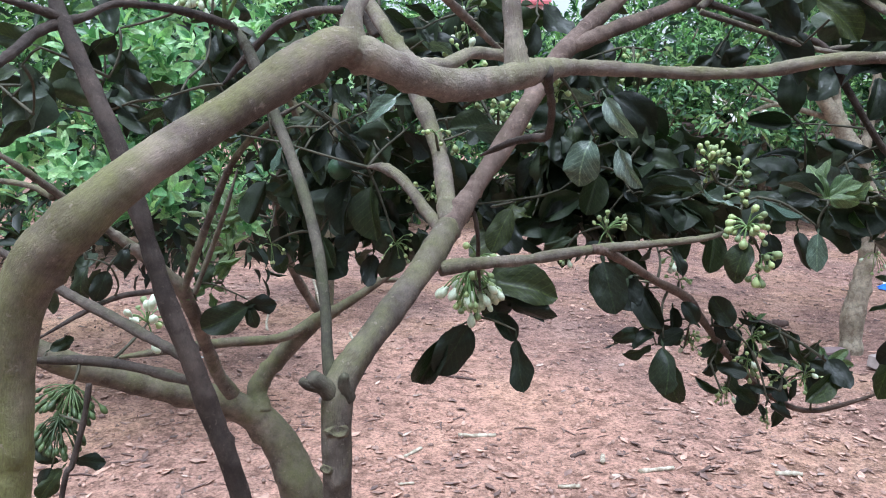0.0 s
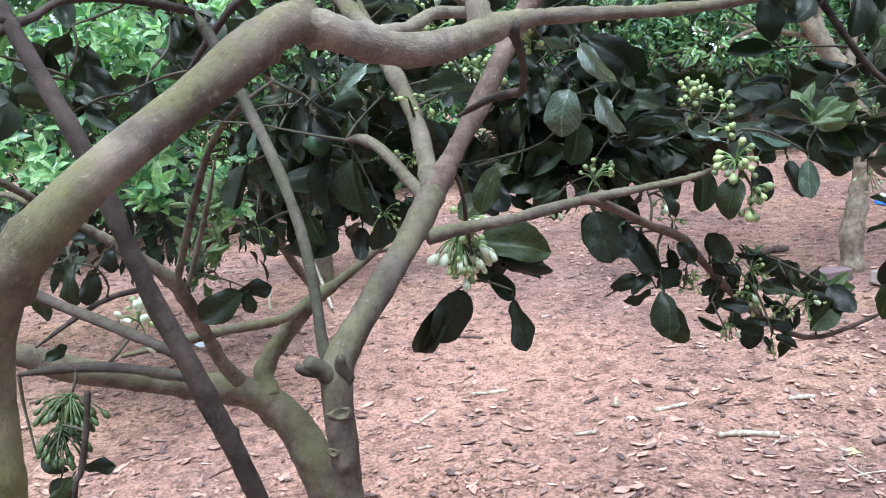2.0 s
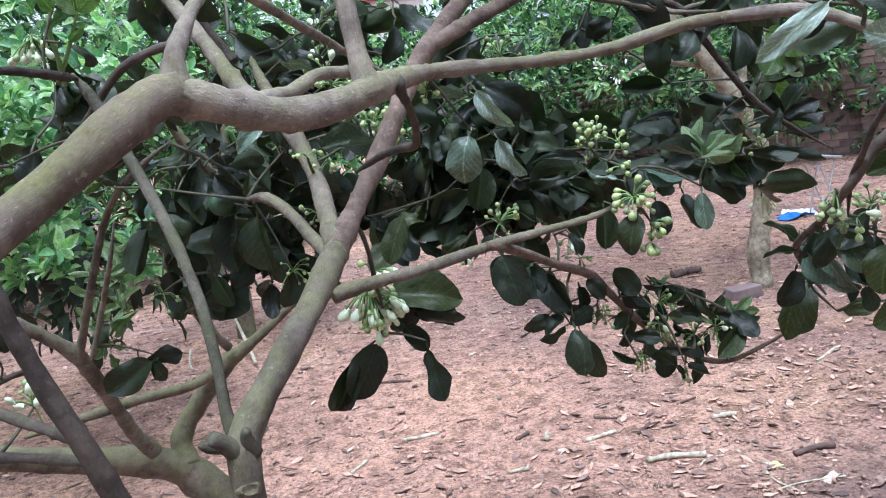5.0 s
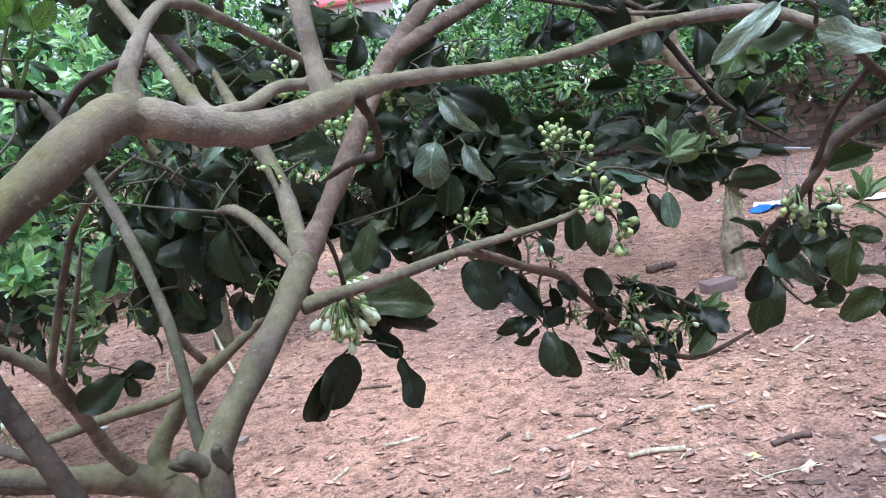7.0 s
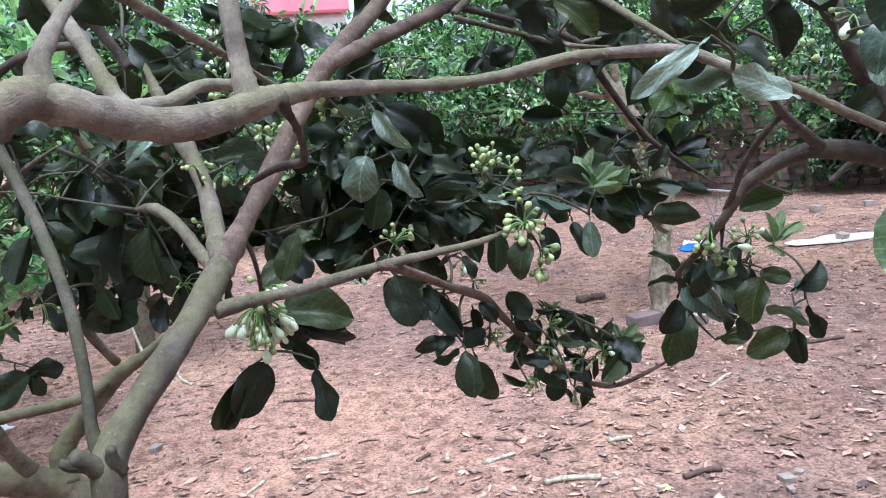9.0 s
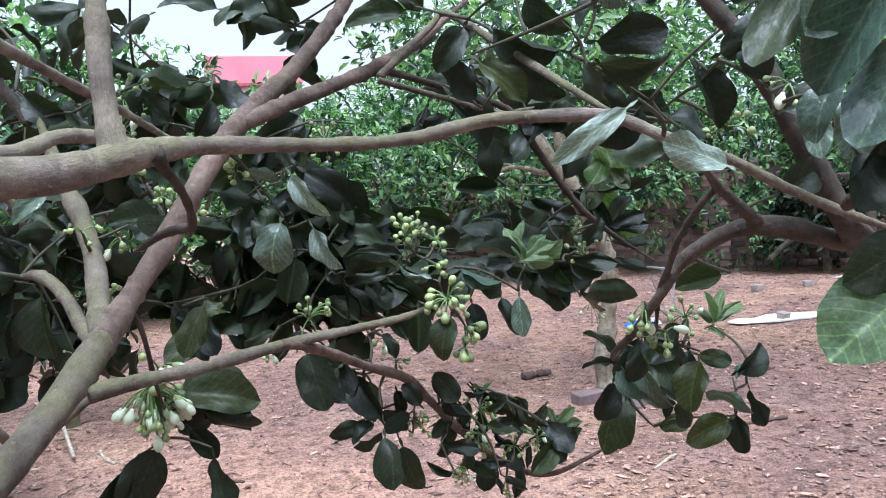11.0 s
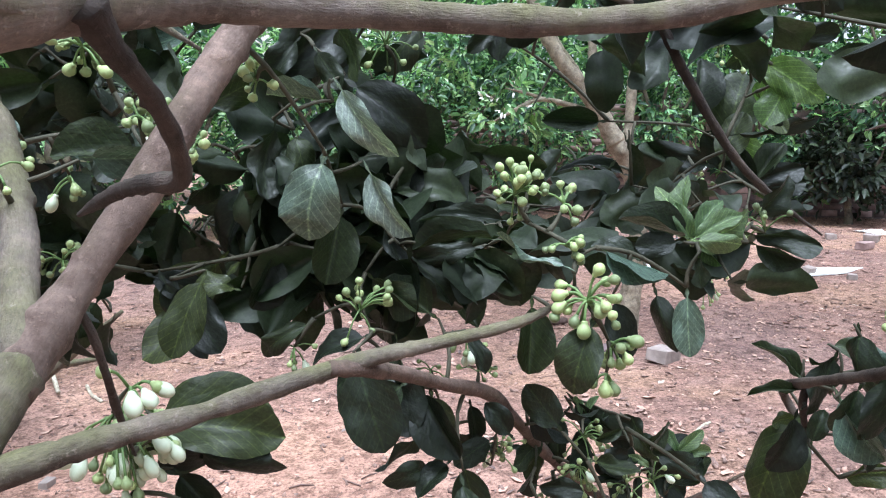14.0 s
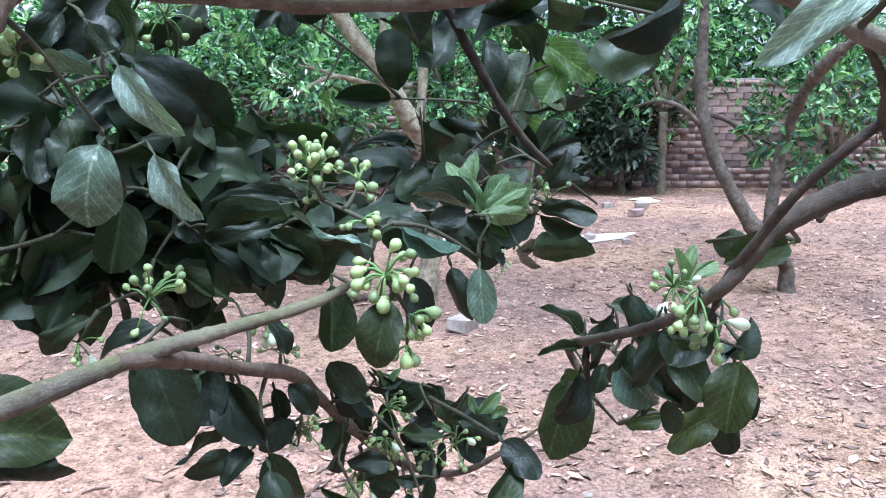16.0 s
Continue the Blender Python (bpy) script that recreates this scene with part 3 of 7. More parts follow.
TREES = [
    (-6.4, 6.8, 3.4, 1.4, 5200, 0.10, 0.35), (-4.7, 8.3, 3.4, 1.4, 6000, 0.10, 0.25), (-3.1, 9.7, 3.5, 1.3, 6400, 0.11, 0.3),
    (-1.9, 11.4, 3.6, 1.4, 6400, 0.11, 0.15), (-0.3, 12.9, 3.2, 1.5, 6000, 0.12, 0.15), (1.5, 14.0, 3.3, 1.5, 6000, 0.12, 0.15),
    (3.6, 14.4, 3.6, 1.6, 6400, 0.12, 0.22), (5.6, 13.9, 3.4, 1.3, 5600, 0.12, 0.18), (7.6, 12.9, 3.7, 0.95, 4200, 0.12, 0.2),
    (9.9, 11.0, 1.55, 0.72, 2600, 0.13, 0.02), (9.2, 12.0, 3.3, 0.85, 3000, 0.12, 0.2), (12.4, 8.9, 3.0, 1.1, 3600, 0.12, 0.12),
]
for i, (tx, ty, th, ts, tn, tl, tsh) in enumerate(TREES):
    # tree 9 takes LEAF_MASS: its shade is put into the leaf colour
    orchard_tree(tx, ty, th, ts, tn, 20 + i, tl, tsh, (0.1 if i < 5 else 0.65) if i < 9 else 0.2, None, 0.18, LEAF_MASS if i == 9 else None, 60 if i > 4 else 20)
orchard_tree(10.3, 10.5, 3.9, 1.1, 2600, 45, 0.13, 0.25, 1.1, gaps=0.22)
for i, (tx, ty, th, ts) in enumerate([(3.0, 20.0, 3.9, 2.6), (7.5, 17.0, 4.8, 2.4), (11.2, 14.8, 5.2, 2.4), (14.6, 12.2, 5.0, 2.2), (-3.5, 17.0, 5.2, 2.6), (-0.6, 19.5, 5.0, 1.7), (-8.5, 13.0, 4.6, 2.6), (-9.5, 8.0, 4.2, 2.2), (17.5, 8.0, 4.4, 2.2), (13.0, 13.6, 6.0, 1.9), (16.4, 10.6, 6.0, 2.0), (19.5, 7.2, 5.6, 2.2), (9.3, 16.2, 5.8, 1.9), (14.2, 11.6, 6.4, 1.8), (5.2, 18.6, 5.9, 1.5), (7.6, 19.6, 7.0, 1.8), (10.6, 18.4, 7.2, 2.0), (-3.9, 19.5, 6.6, 1.6), (-2.0, 17.8, 5.3, 1.0)]):
    orchard_tree(tx, ty, th, ts, 4200, 60 + i, 0.17, 0.15, 0.5, label="taller green tree standing behind the wall")

# unseen trees added behind the camera to block low skylight
for i, (tx, ty) in enumerate([(-3.2, -2.6), (0.3, -3.4), (3.6, -2.6), (6.2, -0.4), (-5.6, 0.8)]):
    orchard_tree(tx, ty, 4.2, 1.7, 2400, 90 + i, 0.2, 0.1, 0.5)

# ---- brick wall along the far side ----
WALL_A, WALL_B, WALL_H = Vector((2.5, 17.3, 0)), Vector((19.0, 5.5, 0)), 1.95


def brick_block(sx, sy, sz, jitter=0.004, seed=1):
    rng = random.Random(seed)
    bm = bmesh.new()
    bmesh.ops.create_cube(bm, size=1)
    for v in bm.verts:
        v.co = Vector((v.co.x * sx + rng.uniform(-jitter, jitter), v.co.y * sy + rng.uniform(-jitter, jitter), v.co.z * sz + rng.uniform(-jitter, jitter)))
    bmesh.ops.bevel(bm, geom=bm.edges[:], offset=min(sx, sy, sz) * 0.07, segments=1, affect="EDGES")
    me = bpy.data.meshes.new("brick")
    bm.to_mesh(me)
    bm.free()
    return me


way = (WALL_B - WALL_A).normalized()
across = Vector((-way.y, way.x, 0))
WALL_LEN = (WALL_B - WALL_A).length
wall_turn = Matrix.Translation(WALL_A) @ Matrix.Rotation(math.atan2(way.y, way.x), 4, "Z")
wall = thing("wall_back", "weathered red brick boundary wall", "wall", (0, 0, 0), kind="structure")
core = brick_block(WALL_LEN, 0.2, WALL_H)
core.materials.append(MORTAR)
child("wall_core", core, wall, wall_turn @ pose(WALL_LEN / 2, 0, WALL_H / 2 - 0.05))
brick_meshes = []
for k in range(4):
    b = brick_block(0.238, 0.03, 0.098, 0.006, k)
    b.materials.append(BRICK)
    brick_meshes.append(b)
rng = random.Random(5)
rest = []
for row in range(16):
    z = 0.06 + row * 0.118
    for col in range(int(WALL_LEN / 0.26)):
        x = 0.13 + col * 0.26 + (0.13 if row % 2 else 0)
        if x > WALL_LEN - 0.15 or rng.random() < 0.03:
            continue
        m = wall_turn @ pose(x + rng.uniform(-0.006, 0.006), -0.108 + rng.uniform(-0.014, 0.014), z + rng.uniform(-0.006, 0.006), 0, rng.uniform(-2.5, 2.5), rng.uniform(-2, 2))
        if 6.0 < x < 9.0 and row < 15 or 11.2 < x < 13.6 and row > 2 and row < 15:
            child("brick", brick_meshes[rng.randrange(4)], wall, m)
        else:
            rest.append(np.array(m))
cube = [(-0.119, -0.015, -0.049), (0.119, -0.015, -0.049), (0.119, -0.015, 0.049), (-0.119, -0.015, 0.049), (-0.119, 0.015, -0.049), (0.119, 0.015, -0.049), (0.119, 0.015, 0.049), (-0.119, 0.015, 0.049)]
cube_faces = [(0, 1, 2, 3), (0, 4, 5, 1), (3, 2, 6, 7), (0, 3, 7, 4), (1, 5, 6, 2)]
rest_ob = child("brickwork", many("brickwork", cube, cube_faces, rest, BRICK_ISLES), wall)
rest_ob["kind"] = "stuff"
# pier that stands proud of the wall
pier = thing("wall_pier", "brick pier standing proud of the wall", "wall", (0, 0, 0), kind="structure")
px = (Vector((9.05, 12.75, 0)) - WALL_A).dot(way)
pc = brick_block(0.40, 0.2, 2.1)
pc.materials.append(MORTAR)
child("pier_core", pc, pier, wall_turn @ pose(px, -0.2, 1.0))
for row in range(17):
    for k in range(2):
        half = (row % 2) * 0.06 - 0.03
        child("brick", brick_meshes[rng.randrange(4)], pier, wall_turn @ pose(px + (k - 0.5) * 0.235 + half * 0.4, -0.302 + rng.uniform(-0.006, 0.006), 0.08 + row * 0.118, 0, rng.uniform(-1, 1), rng.uniform(-2, 2)) @ Matrix.Diagonal((0.9, 1, 1, 1)))

# ---- far building with a red roof ----
shed = thing("far_building", "pale building with a bright red roof", "building", (3.5, 44.3, 0))
b = brick_block(4.0, 5, 7.37)
b.materials.append(PLASTER)
child("wall", b, shed, pose(3.5, 44.30, 3.68))
b = brick_block(4.7, 5.6, 1.5)
for v in b.vertices:
    if v.co.z < 0:
        v.co.x += 0.35 if v.co.x < 0 else 0.0
b.materials.append(ROOF)
child("roof", b, shed, pose(3.3, 44.30, 8.12))

# ---- things lying on the ground ----


def stick(x, y, length, r, turn, material=None, label="pale peeled stick lying on the earth", bend=0.1, name="stick"):
    rng = random.Random(int(x * 1000) + int(y * 77))
    d = Vector((math.cos(radians(turn)), math.sin(radians(turn)), 0))
    side = Vector((-d.y, d.x, 0))
    pts = []
    for k in range(5):
        u = k / 4 - 0.5
        p = Vector((x, y, 0)) + d * (u * length) + side * (bend * length * (0.25 - u * u) + rng.uniform(-0.01, 0.01) * length)
        pts.append((p.x, p.y, ground_at(p.x, p.y) + r * 0.75, r * rng.uniform(0.8, 1.1)))
    v, f = tube(pts, 10, length / 22, 0.45, rng.random() * 9, 30)
    return tagged(new(name, mesh_of(name, v, f, material or STICK)), label, "stick", "sticks on the ground")


# pale cut sticks, roots and a rotten log
for sx, sy, sl, sr, st, sb in [(0.26, 4.12, 0.2, 0.011, 8, 0.05), (-0.07, 3.86, 0.13, 0.009, 52, 0.05), (0.86, 3.83, 0.1, 0.013, 78, 0.05), (1.1, 3.74, 0.2, 0.012, 22, 0.1),
                               (1.33, 3.37, 0.26, 0.014, -8, 0.1), (0.64, 3.5, 0.1, 0.01, 5, 0.05), (1.72, 3.7, 0.12, 0.012, -12, 0.1), (-0.09, 3.47, 0.07, 0.006, 10, 0.0),
                               (-0.55, 5.9, 0.42, 0.012, 108, 0.05), (-1.3, 6.4, 0.5, 0.01, 100, 0.05), (2.6, 4.2, 0.25, 0.008, 30, 0.1)]:
    stick(sx, sy, sl, sr, st, None, "pale peeled stick lying on the earth", sb)
for sx, sy, sl, sr, st, sb in [(1.47, 3.3, 0.2, 0.004, 30, 0.5), (1.66, 3.25, 0.26, 0.004, 110, 0.4), (1.62, 3.0, 0.22, 0.005, 95, 0.35), (1.72, 2.95, 0.3, 0.004, 5, 0.3)]:
    stick(sx, sy, sl, sr, st, STICK, "thin pale curving root lying on the earth", sb, "root")
for sx, sy, sl, sr, st in [(1.9, 3.23, 0.19, 0.015, 4), (2.85, 6.62, 0.26, 0.035, 2), (0.75, 3.9, 0.1, 0.01, 40), (1.2, 3.95, 0.12, 0.008, -30), (1.33, 3.75, 0.12, 0.009, 40), (3.6, 4.6, 0.3, 0.012, -10), (0.2, 5.0, 0.2, 0.008, 160)]:
    stick(sx, sy, sl, sr, st, WOOD_DARK, "dark rotten piece of wood on the earth", 0.05, "log")


def slab(name, x, y, size, turn, material, label, category, seed, tilt=0.0, lift=0.0):
    b = brick_block(*size, min(size) * 0.12, seed)
    b.name = name
    b.materials.append(material)
    ob = new(name, b)
    ob.matrix_basis = pose(x, y, ground_at(x, y) + size[2] / 2 - 0.004 + lift, tilt, tilt * 0.5, turn)
    return tagged(ob, label, category)


slab("brick", 2.87, 5.66, (0.24, 0.115, 0.09), 4, BRICK, "loose red brick lying beside a tree trunk", "brick", 3)
slab("brick", 3.14, 5.42, (0.2, 0.15, 0.1), 30, STONE, "broken earth-covered brick beside a tree trunk", "brick", 5, 6)
slab("brick", 8.05, 8.75, (0.24, 0.115, 0.09), 15, BRICK, "loose red brick lying on the earth", "brick", 6)
slab("stone", 6.22, 7.6, (0.13, 0.1, 0.08), 20, STONE, "grey stone weighing down a white board", "stone", 8, 3, 0.015)
slab("stone", 6.5, 7.3, (0.1, 0.09, 0.06), 50, STONE, "small dark stone on the earth", "stone", 9)
for k, (sx, sy, ss) in enumerate([(2.2, 3.05, 0.05), (2.3, 3.1, 0.035), (2.15, 2.95, 0.03), (8.6, 9.2, 0.14), (8.3, 9.6, 0.1), (7.6, 9.8, 0.12), (-0.6, 4.6, 0.05)]):
    slab("stone", sx, sy, (ss * 1.3, ss, ss * 0.7), k * 40, STONE, "small reddish stone on the earth", "stone", 20 + k)


def board():
    """A thin white board with a torn, tapering outline."""
    edge = [(-0.72, -0.1), (-0.3, -0.2), (0.3, -0.17), (0.72, 0.02), (0.3, 0.16), (-0.1, 0.2), (-0.35, 0.12), (-0.6, 0.1), (-0.78, 0.02)]
    n = len(edge)
    verts = [(x, y, 0.012 + 0.02 * noise.noise(Vector((x * 3, y * 3, 1)))) for x, y in edge] + [(x, y, 0.0) for x, y in edge]
    faces = [tuple(range(n)), tuple(range(2 * n - 1, n - 1, -1))] + [(i, i + n, (i + 1) % n + n, (i + 1) % n) for i in range(n)]
    ob = new("board", mesh_of("board", verts, faces, BOARD, False))
    ob.matrix_basis = pose(6.35, 7.7, ground_at(6.35, 7.7) + 0.015, 1, 1, 2)
    return tagged(ob, "torn white board lying flat on the earth", "board")


board()


def crumpled(name, x, y, sx, sy, h, material, label, seed):
    """A crumpled sheet of plastic."""
    n, verts, faces = 12, [], []
    for j in range(n + 1):
        for i in range(n + 1):
            u, v = i / n - 0.5, j / n - 0.5
            w = 1 + 0.4 * noise.noise(Vector((u * 3, v * 3, seed)))
            verts.append((u * sx * w, v * sy * w, h * (0.25 + abs(noise.noise(Vector((u * 5, v * 5, seed + 3))))) * (1 - abs(2 * u) ** 3)))
    for j in range(n):
        for i in range(n):
            k = j * (n + 1) + i
            faces.append((k, k + 1, k + n + 2, k + n + 1))
    ob = new(name, mesh_of(name, verts, faces, material))
    ob.matrix_basis = pose(x, y, ground_at(x, y), 0, 0, seed * 30)
    return tagged(ob, label, "litter")


crumpled("plastic_sheet", 4.8, 8.2, 0.36, 0.2, 0.06, BLUE, "crumpled bright blue plastic sheet on the earth", 0.4)
crumpled("plastic_bag", 5.0, 8.45, 0.4, 0.3, 0.06, PLASTIC, "pale crumpled plastic bag on the earth", 2.0)
crumpled("paper_scrap", 9.3, 9.9, 0.5, 0.3, 0.05, BOARD, "white scrap of paper on the earth", 3.0)
crumpled("paper_scrap", 7.4, 4.6, 0.3, 0.2, 0.04, BOARD, "white scrap of paper on the earth", 4.0)
crumpled("plastic_bag", -1.6, 5.4, 0.12, 0.08, 0.03, PLASTIC, "small pale crumpled plastic bag on the earth", 5.0)
crumpled("yellow_leaf", 1.68, 3.17, 0.07, 0.05, 0.012, LEAF_YELLOW, "fallen pale yellow leaf on the earth", 6.0)
crumpled("yellow_leaf", 0.88, 3.62, 0.06, 0.035, 0.012, LEAF_PALE, "fallen cream-coloured leaf on the earth", 7.0)
crumpled("yellow_leaf", 1.82, 2.98, 0.1, 0.04, 0.02, LEAF_PALE, "fallen pinkish pale leaf on the earth", 1.0)


def stool():
    """A light metal folding stool."""
    st = thing("folding_stool", "light grey metal folding stool standing on the earth", "stool", (5.1, 8.15, 0))
    z0 = ground_at(5.1, 8.15)

    def bar(a, b, name):
        v, f = tube([(*a, 0.007), (*((np.array(a) + np.array(b)) / 2), 0.007), (*b, 0.007)], 8, 0.05, 0)
        child(name, mesh_of(name, v, f, METAL), st)

    for s in (-0.14, 0.14):
        bar((5.0 , 8.1 + s, z0), (5.2, 8.2 + s, z0 + 0.62), "leg")
        bar((5.2, 8.1 + s, z0), (5.02, 8.2 + s, z0 + 0.55), "leg")
    for z in (0.2, 0.36, 0.55):
        bar((5.02 + 0.03 * z, 8.0, z0 + z), (5.02 + 0.03 * z, 8.32, z0 + z), "crossbar")
    b = brick_block(0.26, 0.34, 0.02)
    b.materials.append(METAL)
    child("seat", b, st, pose(5.12, 8.18, z0 + 0.62, 0, 8, 0))


stool()

# ---- near trees ----


def near_tree(label, at, bark):
    tree = thing("pomelo_tree", label, "tree", at, "pomelo trees near the path")
    BARK_OF[tree.name] = bark
    return tree


arch = near_tree("arching mossy pomelo stem with bare forked branches", (-0.33, 0.72, 0), BARK_OLIVE)
knot = near_tree("pomelo tree with knotted trunk, dark leaves and buds", (-0.11, 1.05, 0), BARK_GREY)
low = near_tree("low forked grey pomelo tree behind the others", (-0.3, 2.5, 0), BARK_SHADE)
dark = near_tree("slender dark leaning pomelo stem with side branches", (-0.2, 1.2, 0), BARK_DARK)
pale = near_tree("pale-barked pomelo tree with a forked mossy trunk", (3.1, 5.87, 0), BARK_PALE)
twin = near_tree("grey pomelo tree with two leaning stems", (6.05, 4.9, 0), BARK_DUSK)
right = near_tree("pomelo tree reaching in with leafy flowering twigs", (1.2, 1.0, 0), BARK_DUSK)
limb(arch, 'trunk', [(-0.320, 0.730, -0.080, 0.0340), (-0.324, 0.728, 0.060, 0.0290), (-0.335, 0.722, 0.500, 0.0250), (-0.345, 0.717, 0.950, 0.0225), (-0.344, 0.716, 1.264, 0.0212), (-0.338, 0.718, 1.341, 0.0205), (-0.333, 0.719, 1.411, 0.0197), (-0.322, 0.717, 1.460, 0.0203), (-0.298, 0.713, 1.502, 0.0200), (-0.264, 0.713, 1.536, 0.0176), (-0.227, 0.733, 1.570, 0.0168), (-0.193, 0.768, 1.598, 0.0166), (-0.154, 0.802, 1.629, 0.0169), (-0.120, 0.830, 1.656, 0.0180), (-0.090, 0.852, 1.676, 0.0195), (-0.062, 0.872, 1.671, 0.0170)])
limb(arch, 'limb', [(-0.108, 0.840, 1.661, 0.0110), (-0.088, 0.853, 1.672, 0.0150), (-0.068, 0.868, 1.672, 0.0170), (-0.038, 0.886, 1.660, 0.0162), (0.012, 0.925, 1.648, 0.0153), (0.060, 0.966, 1.653, 0.0149), (0.098, 0.997, 1.665, 0.0142), (0.136, 1.049, 1.674, 0.0117), (0.174, 1.080, 1.678, 0.0094), (0.237, 1.089, 1.677, 0.0085), (0.314, 1.092, 1.675, 0.0078), (0.397, 1.097, 1.680, 0.0075), (0.470, 1.073, 1.694, 0.0079), (0.535, 1.053, 1.696, 0.0075), (0.589, 1.041, 1.694, 0.0075), (0.627, 1.036, 1.686, 0.0069), (0.670, 1.010, 1.661, 0.0069), (0.734, 1.002, 1.637, 0.0063), (0.820, 1.009, 1.600, 0.0061), (0.897, 1.008, 1.568, 0.0059), (1.005, 1.009, 1.531, 0.0053)], BARK_MAUVE)
limb(arch, 'branch', [(-0.083, 0.858, 1.670, 0.0190), (-0.078, 0.866, 1.690, 0.0135), (-0.077, 0.871, 1.707, 0.0094), (-0.067, 0.898, 1.736, 0.0073), (-0.059, 0.929, 1.759, 0.0061), (-0.046, 0.969, 1.778, 0.0057), (-0.029, 1.059, 1.787, 0.0063), (-0.007, 1.146, 1.780, 0.0066), (0.023, 1.251, 1.768, 0.0067), (0.059, 1.365, 1.754, 0.0058), (0.108, 1.474, 1.727, 0.0050), (0.164, 1.509, 1.694, 0.0038)], BARK_MAUVE)
limb(arch, 'branch', [(-0.020, 0.917, 1.660, 0.0101), (-0.043, 0.983, 1.691, 0.0090), (-0.078, 1.083, 1.743, 0.0090), (-0.128, 1.197, 1.814, 0.0088), (-0.166, 1.258, 1.876, 0.0077)], BARK_MAUVE)
limb(arch, 'branch', [(-0.020, 0.918, 1.664, 0.0084), (0.012, 0.979, 1.671, 0.0078), (0.037, 1.022, 1.686, 0.0076), (0.058, 1.052, 1.689, 0.0072), (0.089, 1.072, 1.686, 0.0060), (0.113, 1.069, 1.672, 0.0047)], BARK_MAUVE)
limb(arch, 'branch', [(0.093, 0.991, 1.655, 0.0180), (0.088, 0.995, 1.678, 0.0140), (0.085, 0.998, 1.701, 0.0116), (0.081, 1.010, 1.744, 0.0111), (0.079, 1.041, 1.809, 0.0104), (0.074, 1.108, 1.911, 0.0093)], BARK_MAUVE)
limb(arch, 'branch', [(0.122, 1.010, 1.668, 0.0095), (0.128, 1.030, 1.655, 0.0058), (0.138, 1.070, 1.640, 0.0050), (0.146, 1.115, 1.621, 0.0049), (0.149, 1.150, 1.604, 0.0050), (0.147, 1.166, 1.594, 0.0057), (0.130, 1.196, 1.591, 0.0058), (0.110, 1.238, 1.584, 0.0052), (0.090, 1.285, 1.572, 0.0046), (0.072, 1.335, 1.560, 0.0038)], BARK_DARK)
limb(knot, 'trunk', [(-0.100, 1.020, -0.080, 0.0330), (-0.101, 1.022, 0.060, 0.0280), (-0.103, 1.028, 0.380, 0.0230), (-0.106, 1.031, 0.714, 0.0211), (-0.111, 1.059, 1.008, 0.0200), (-0.112, 1.055, 1.174, 0.0187), (-0.113, 1.060, 1.237, 0.0190), (-0.112, 1.066, 1.273, 0.0200), (-0.103, 1.082, 1.297, 0.0196), (-0.073, 1.123, 1.334, 0.0182), (-0.038, 1.193, 1.371, 0.0183), (-0.002, 1.264, 1.414, 0.0191), (0.024, 1.315, 1.448, 0.0207), (0.036, 1.333, 1.465, 0.0193)])
limb(knot, 'limb', [(0.020, 1.304, 1.439, 0.0170), (0.036, 1.332, 1.463, 0.0166), (0.066, 1.372, 1.508, 0.0162), (0.106, 1.407, 1.564, 0.0170), (0.151, 1.446, 1.636, 0.0174), (0.206, 1.499, 1.717, 0.0167), (0.265, 1.548, 1.780, 0.0162), (0.332, 1.598, 1.841, 0.0153), (0.427, 1.676, 1.956, 0.0125), (0.514, 1.747, 2.087, 0.0099)], BARK_BROWN)
limb(knot, 'branch', [(0.230, 1.514, 1.739, 0.0135), (0.256, 1.526, 1.752, 0.0146), (0.315, 1.560, 1.778, 0.0134), (0.395, 1.604, 1.810, 0.0133), (0.484, 1.650, 1.848, 0.0126), (0.559, 1.676, 1.890, 0.0106), (0.698, 1.772, 1.995, 0.0090)], BARK_BROWN)
limb(knot, 'limb', [(0.028, 1.327, 1.457, 0.0171), (0.020, 1.371, 1.499, 0.0150), (0.011, 1.438, 1.551, 0.0143), (-0.010, 1.505, 1.609, 0.0140), (-0.032, 1.552, 1.652, 0.0129), (-0.054, 1.601, 1.703, 0.0112), (-0.084, 1.656, 1.788, 0.0084)])
limb(knot, 'branch', [(0.024, 1.324, 1.440, 0.0128), (-0.008, 1.408, 1.462, 0.0105), (-0.034, 1.493, 1.486, 0.0101), (-0.062, 1.556, 1.509, 0.0101), (-0.095, 1.619, 1.521, 0.0094), (-0.126, 1.659, 1.518, 0.0070)])
limb(knot, 'branch', [(0.013, 1.261, 1.396, 0.0106), (0.038, 1.271, 1.400, 0.0111), (0.083, 1.301, 1.400, 0.0093), (0.147, 1.331, 1.401, 0.0087), (0.223, 1.362, 1.409, 0.0084), (0.293, 1.392, 1.414, 0.0086), (0.356, 1.402, 1.419, 0.0069), (0.420, 1.412, 1.425, 0.0060), (0.468, 1.423, 1.432, 0.0051), (0.508, 1.434, 1.445, 0.0038)])
limb(knot, 'branch', [(0.258, 1.370, 1.415, 0.0072), (0.285, 1.389, 1.406, 0.0078), (0.335, 1.454, 1.378, 0.0082), (0.409, 1.537, 1.332, 0.0082), (0.494, 1.619, 1.284, 0.0087), (0.549, 1.670, 1.224, 0.0085), (0.623, 1.716, 1.141, 0.0082), (0.706, 1.743, 1.064, 0.0072), (0.780, 1.765, 1.018, 0.0061), (0.831, 1.753, 1.012, 0.0055), (0.893, 1.736, 1.036, 0.0048), (0.971, 1.721, 1.073, 0.0042)], BARK_BROWN)
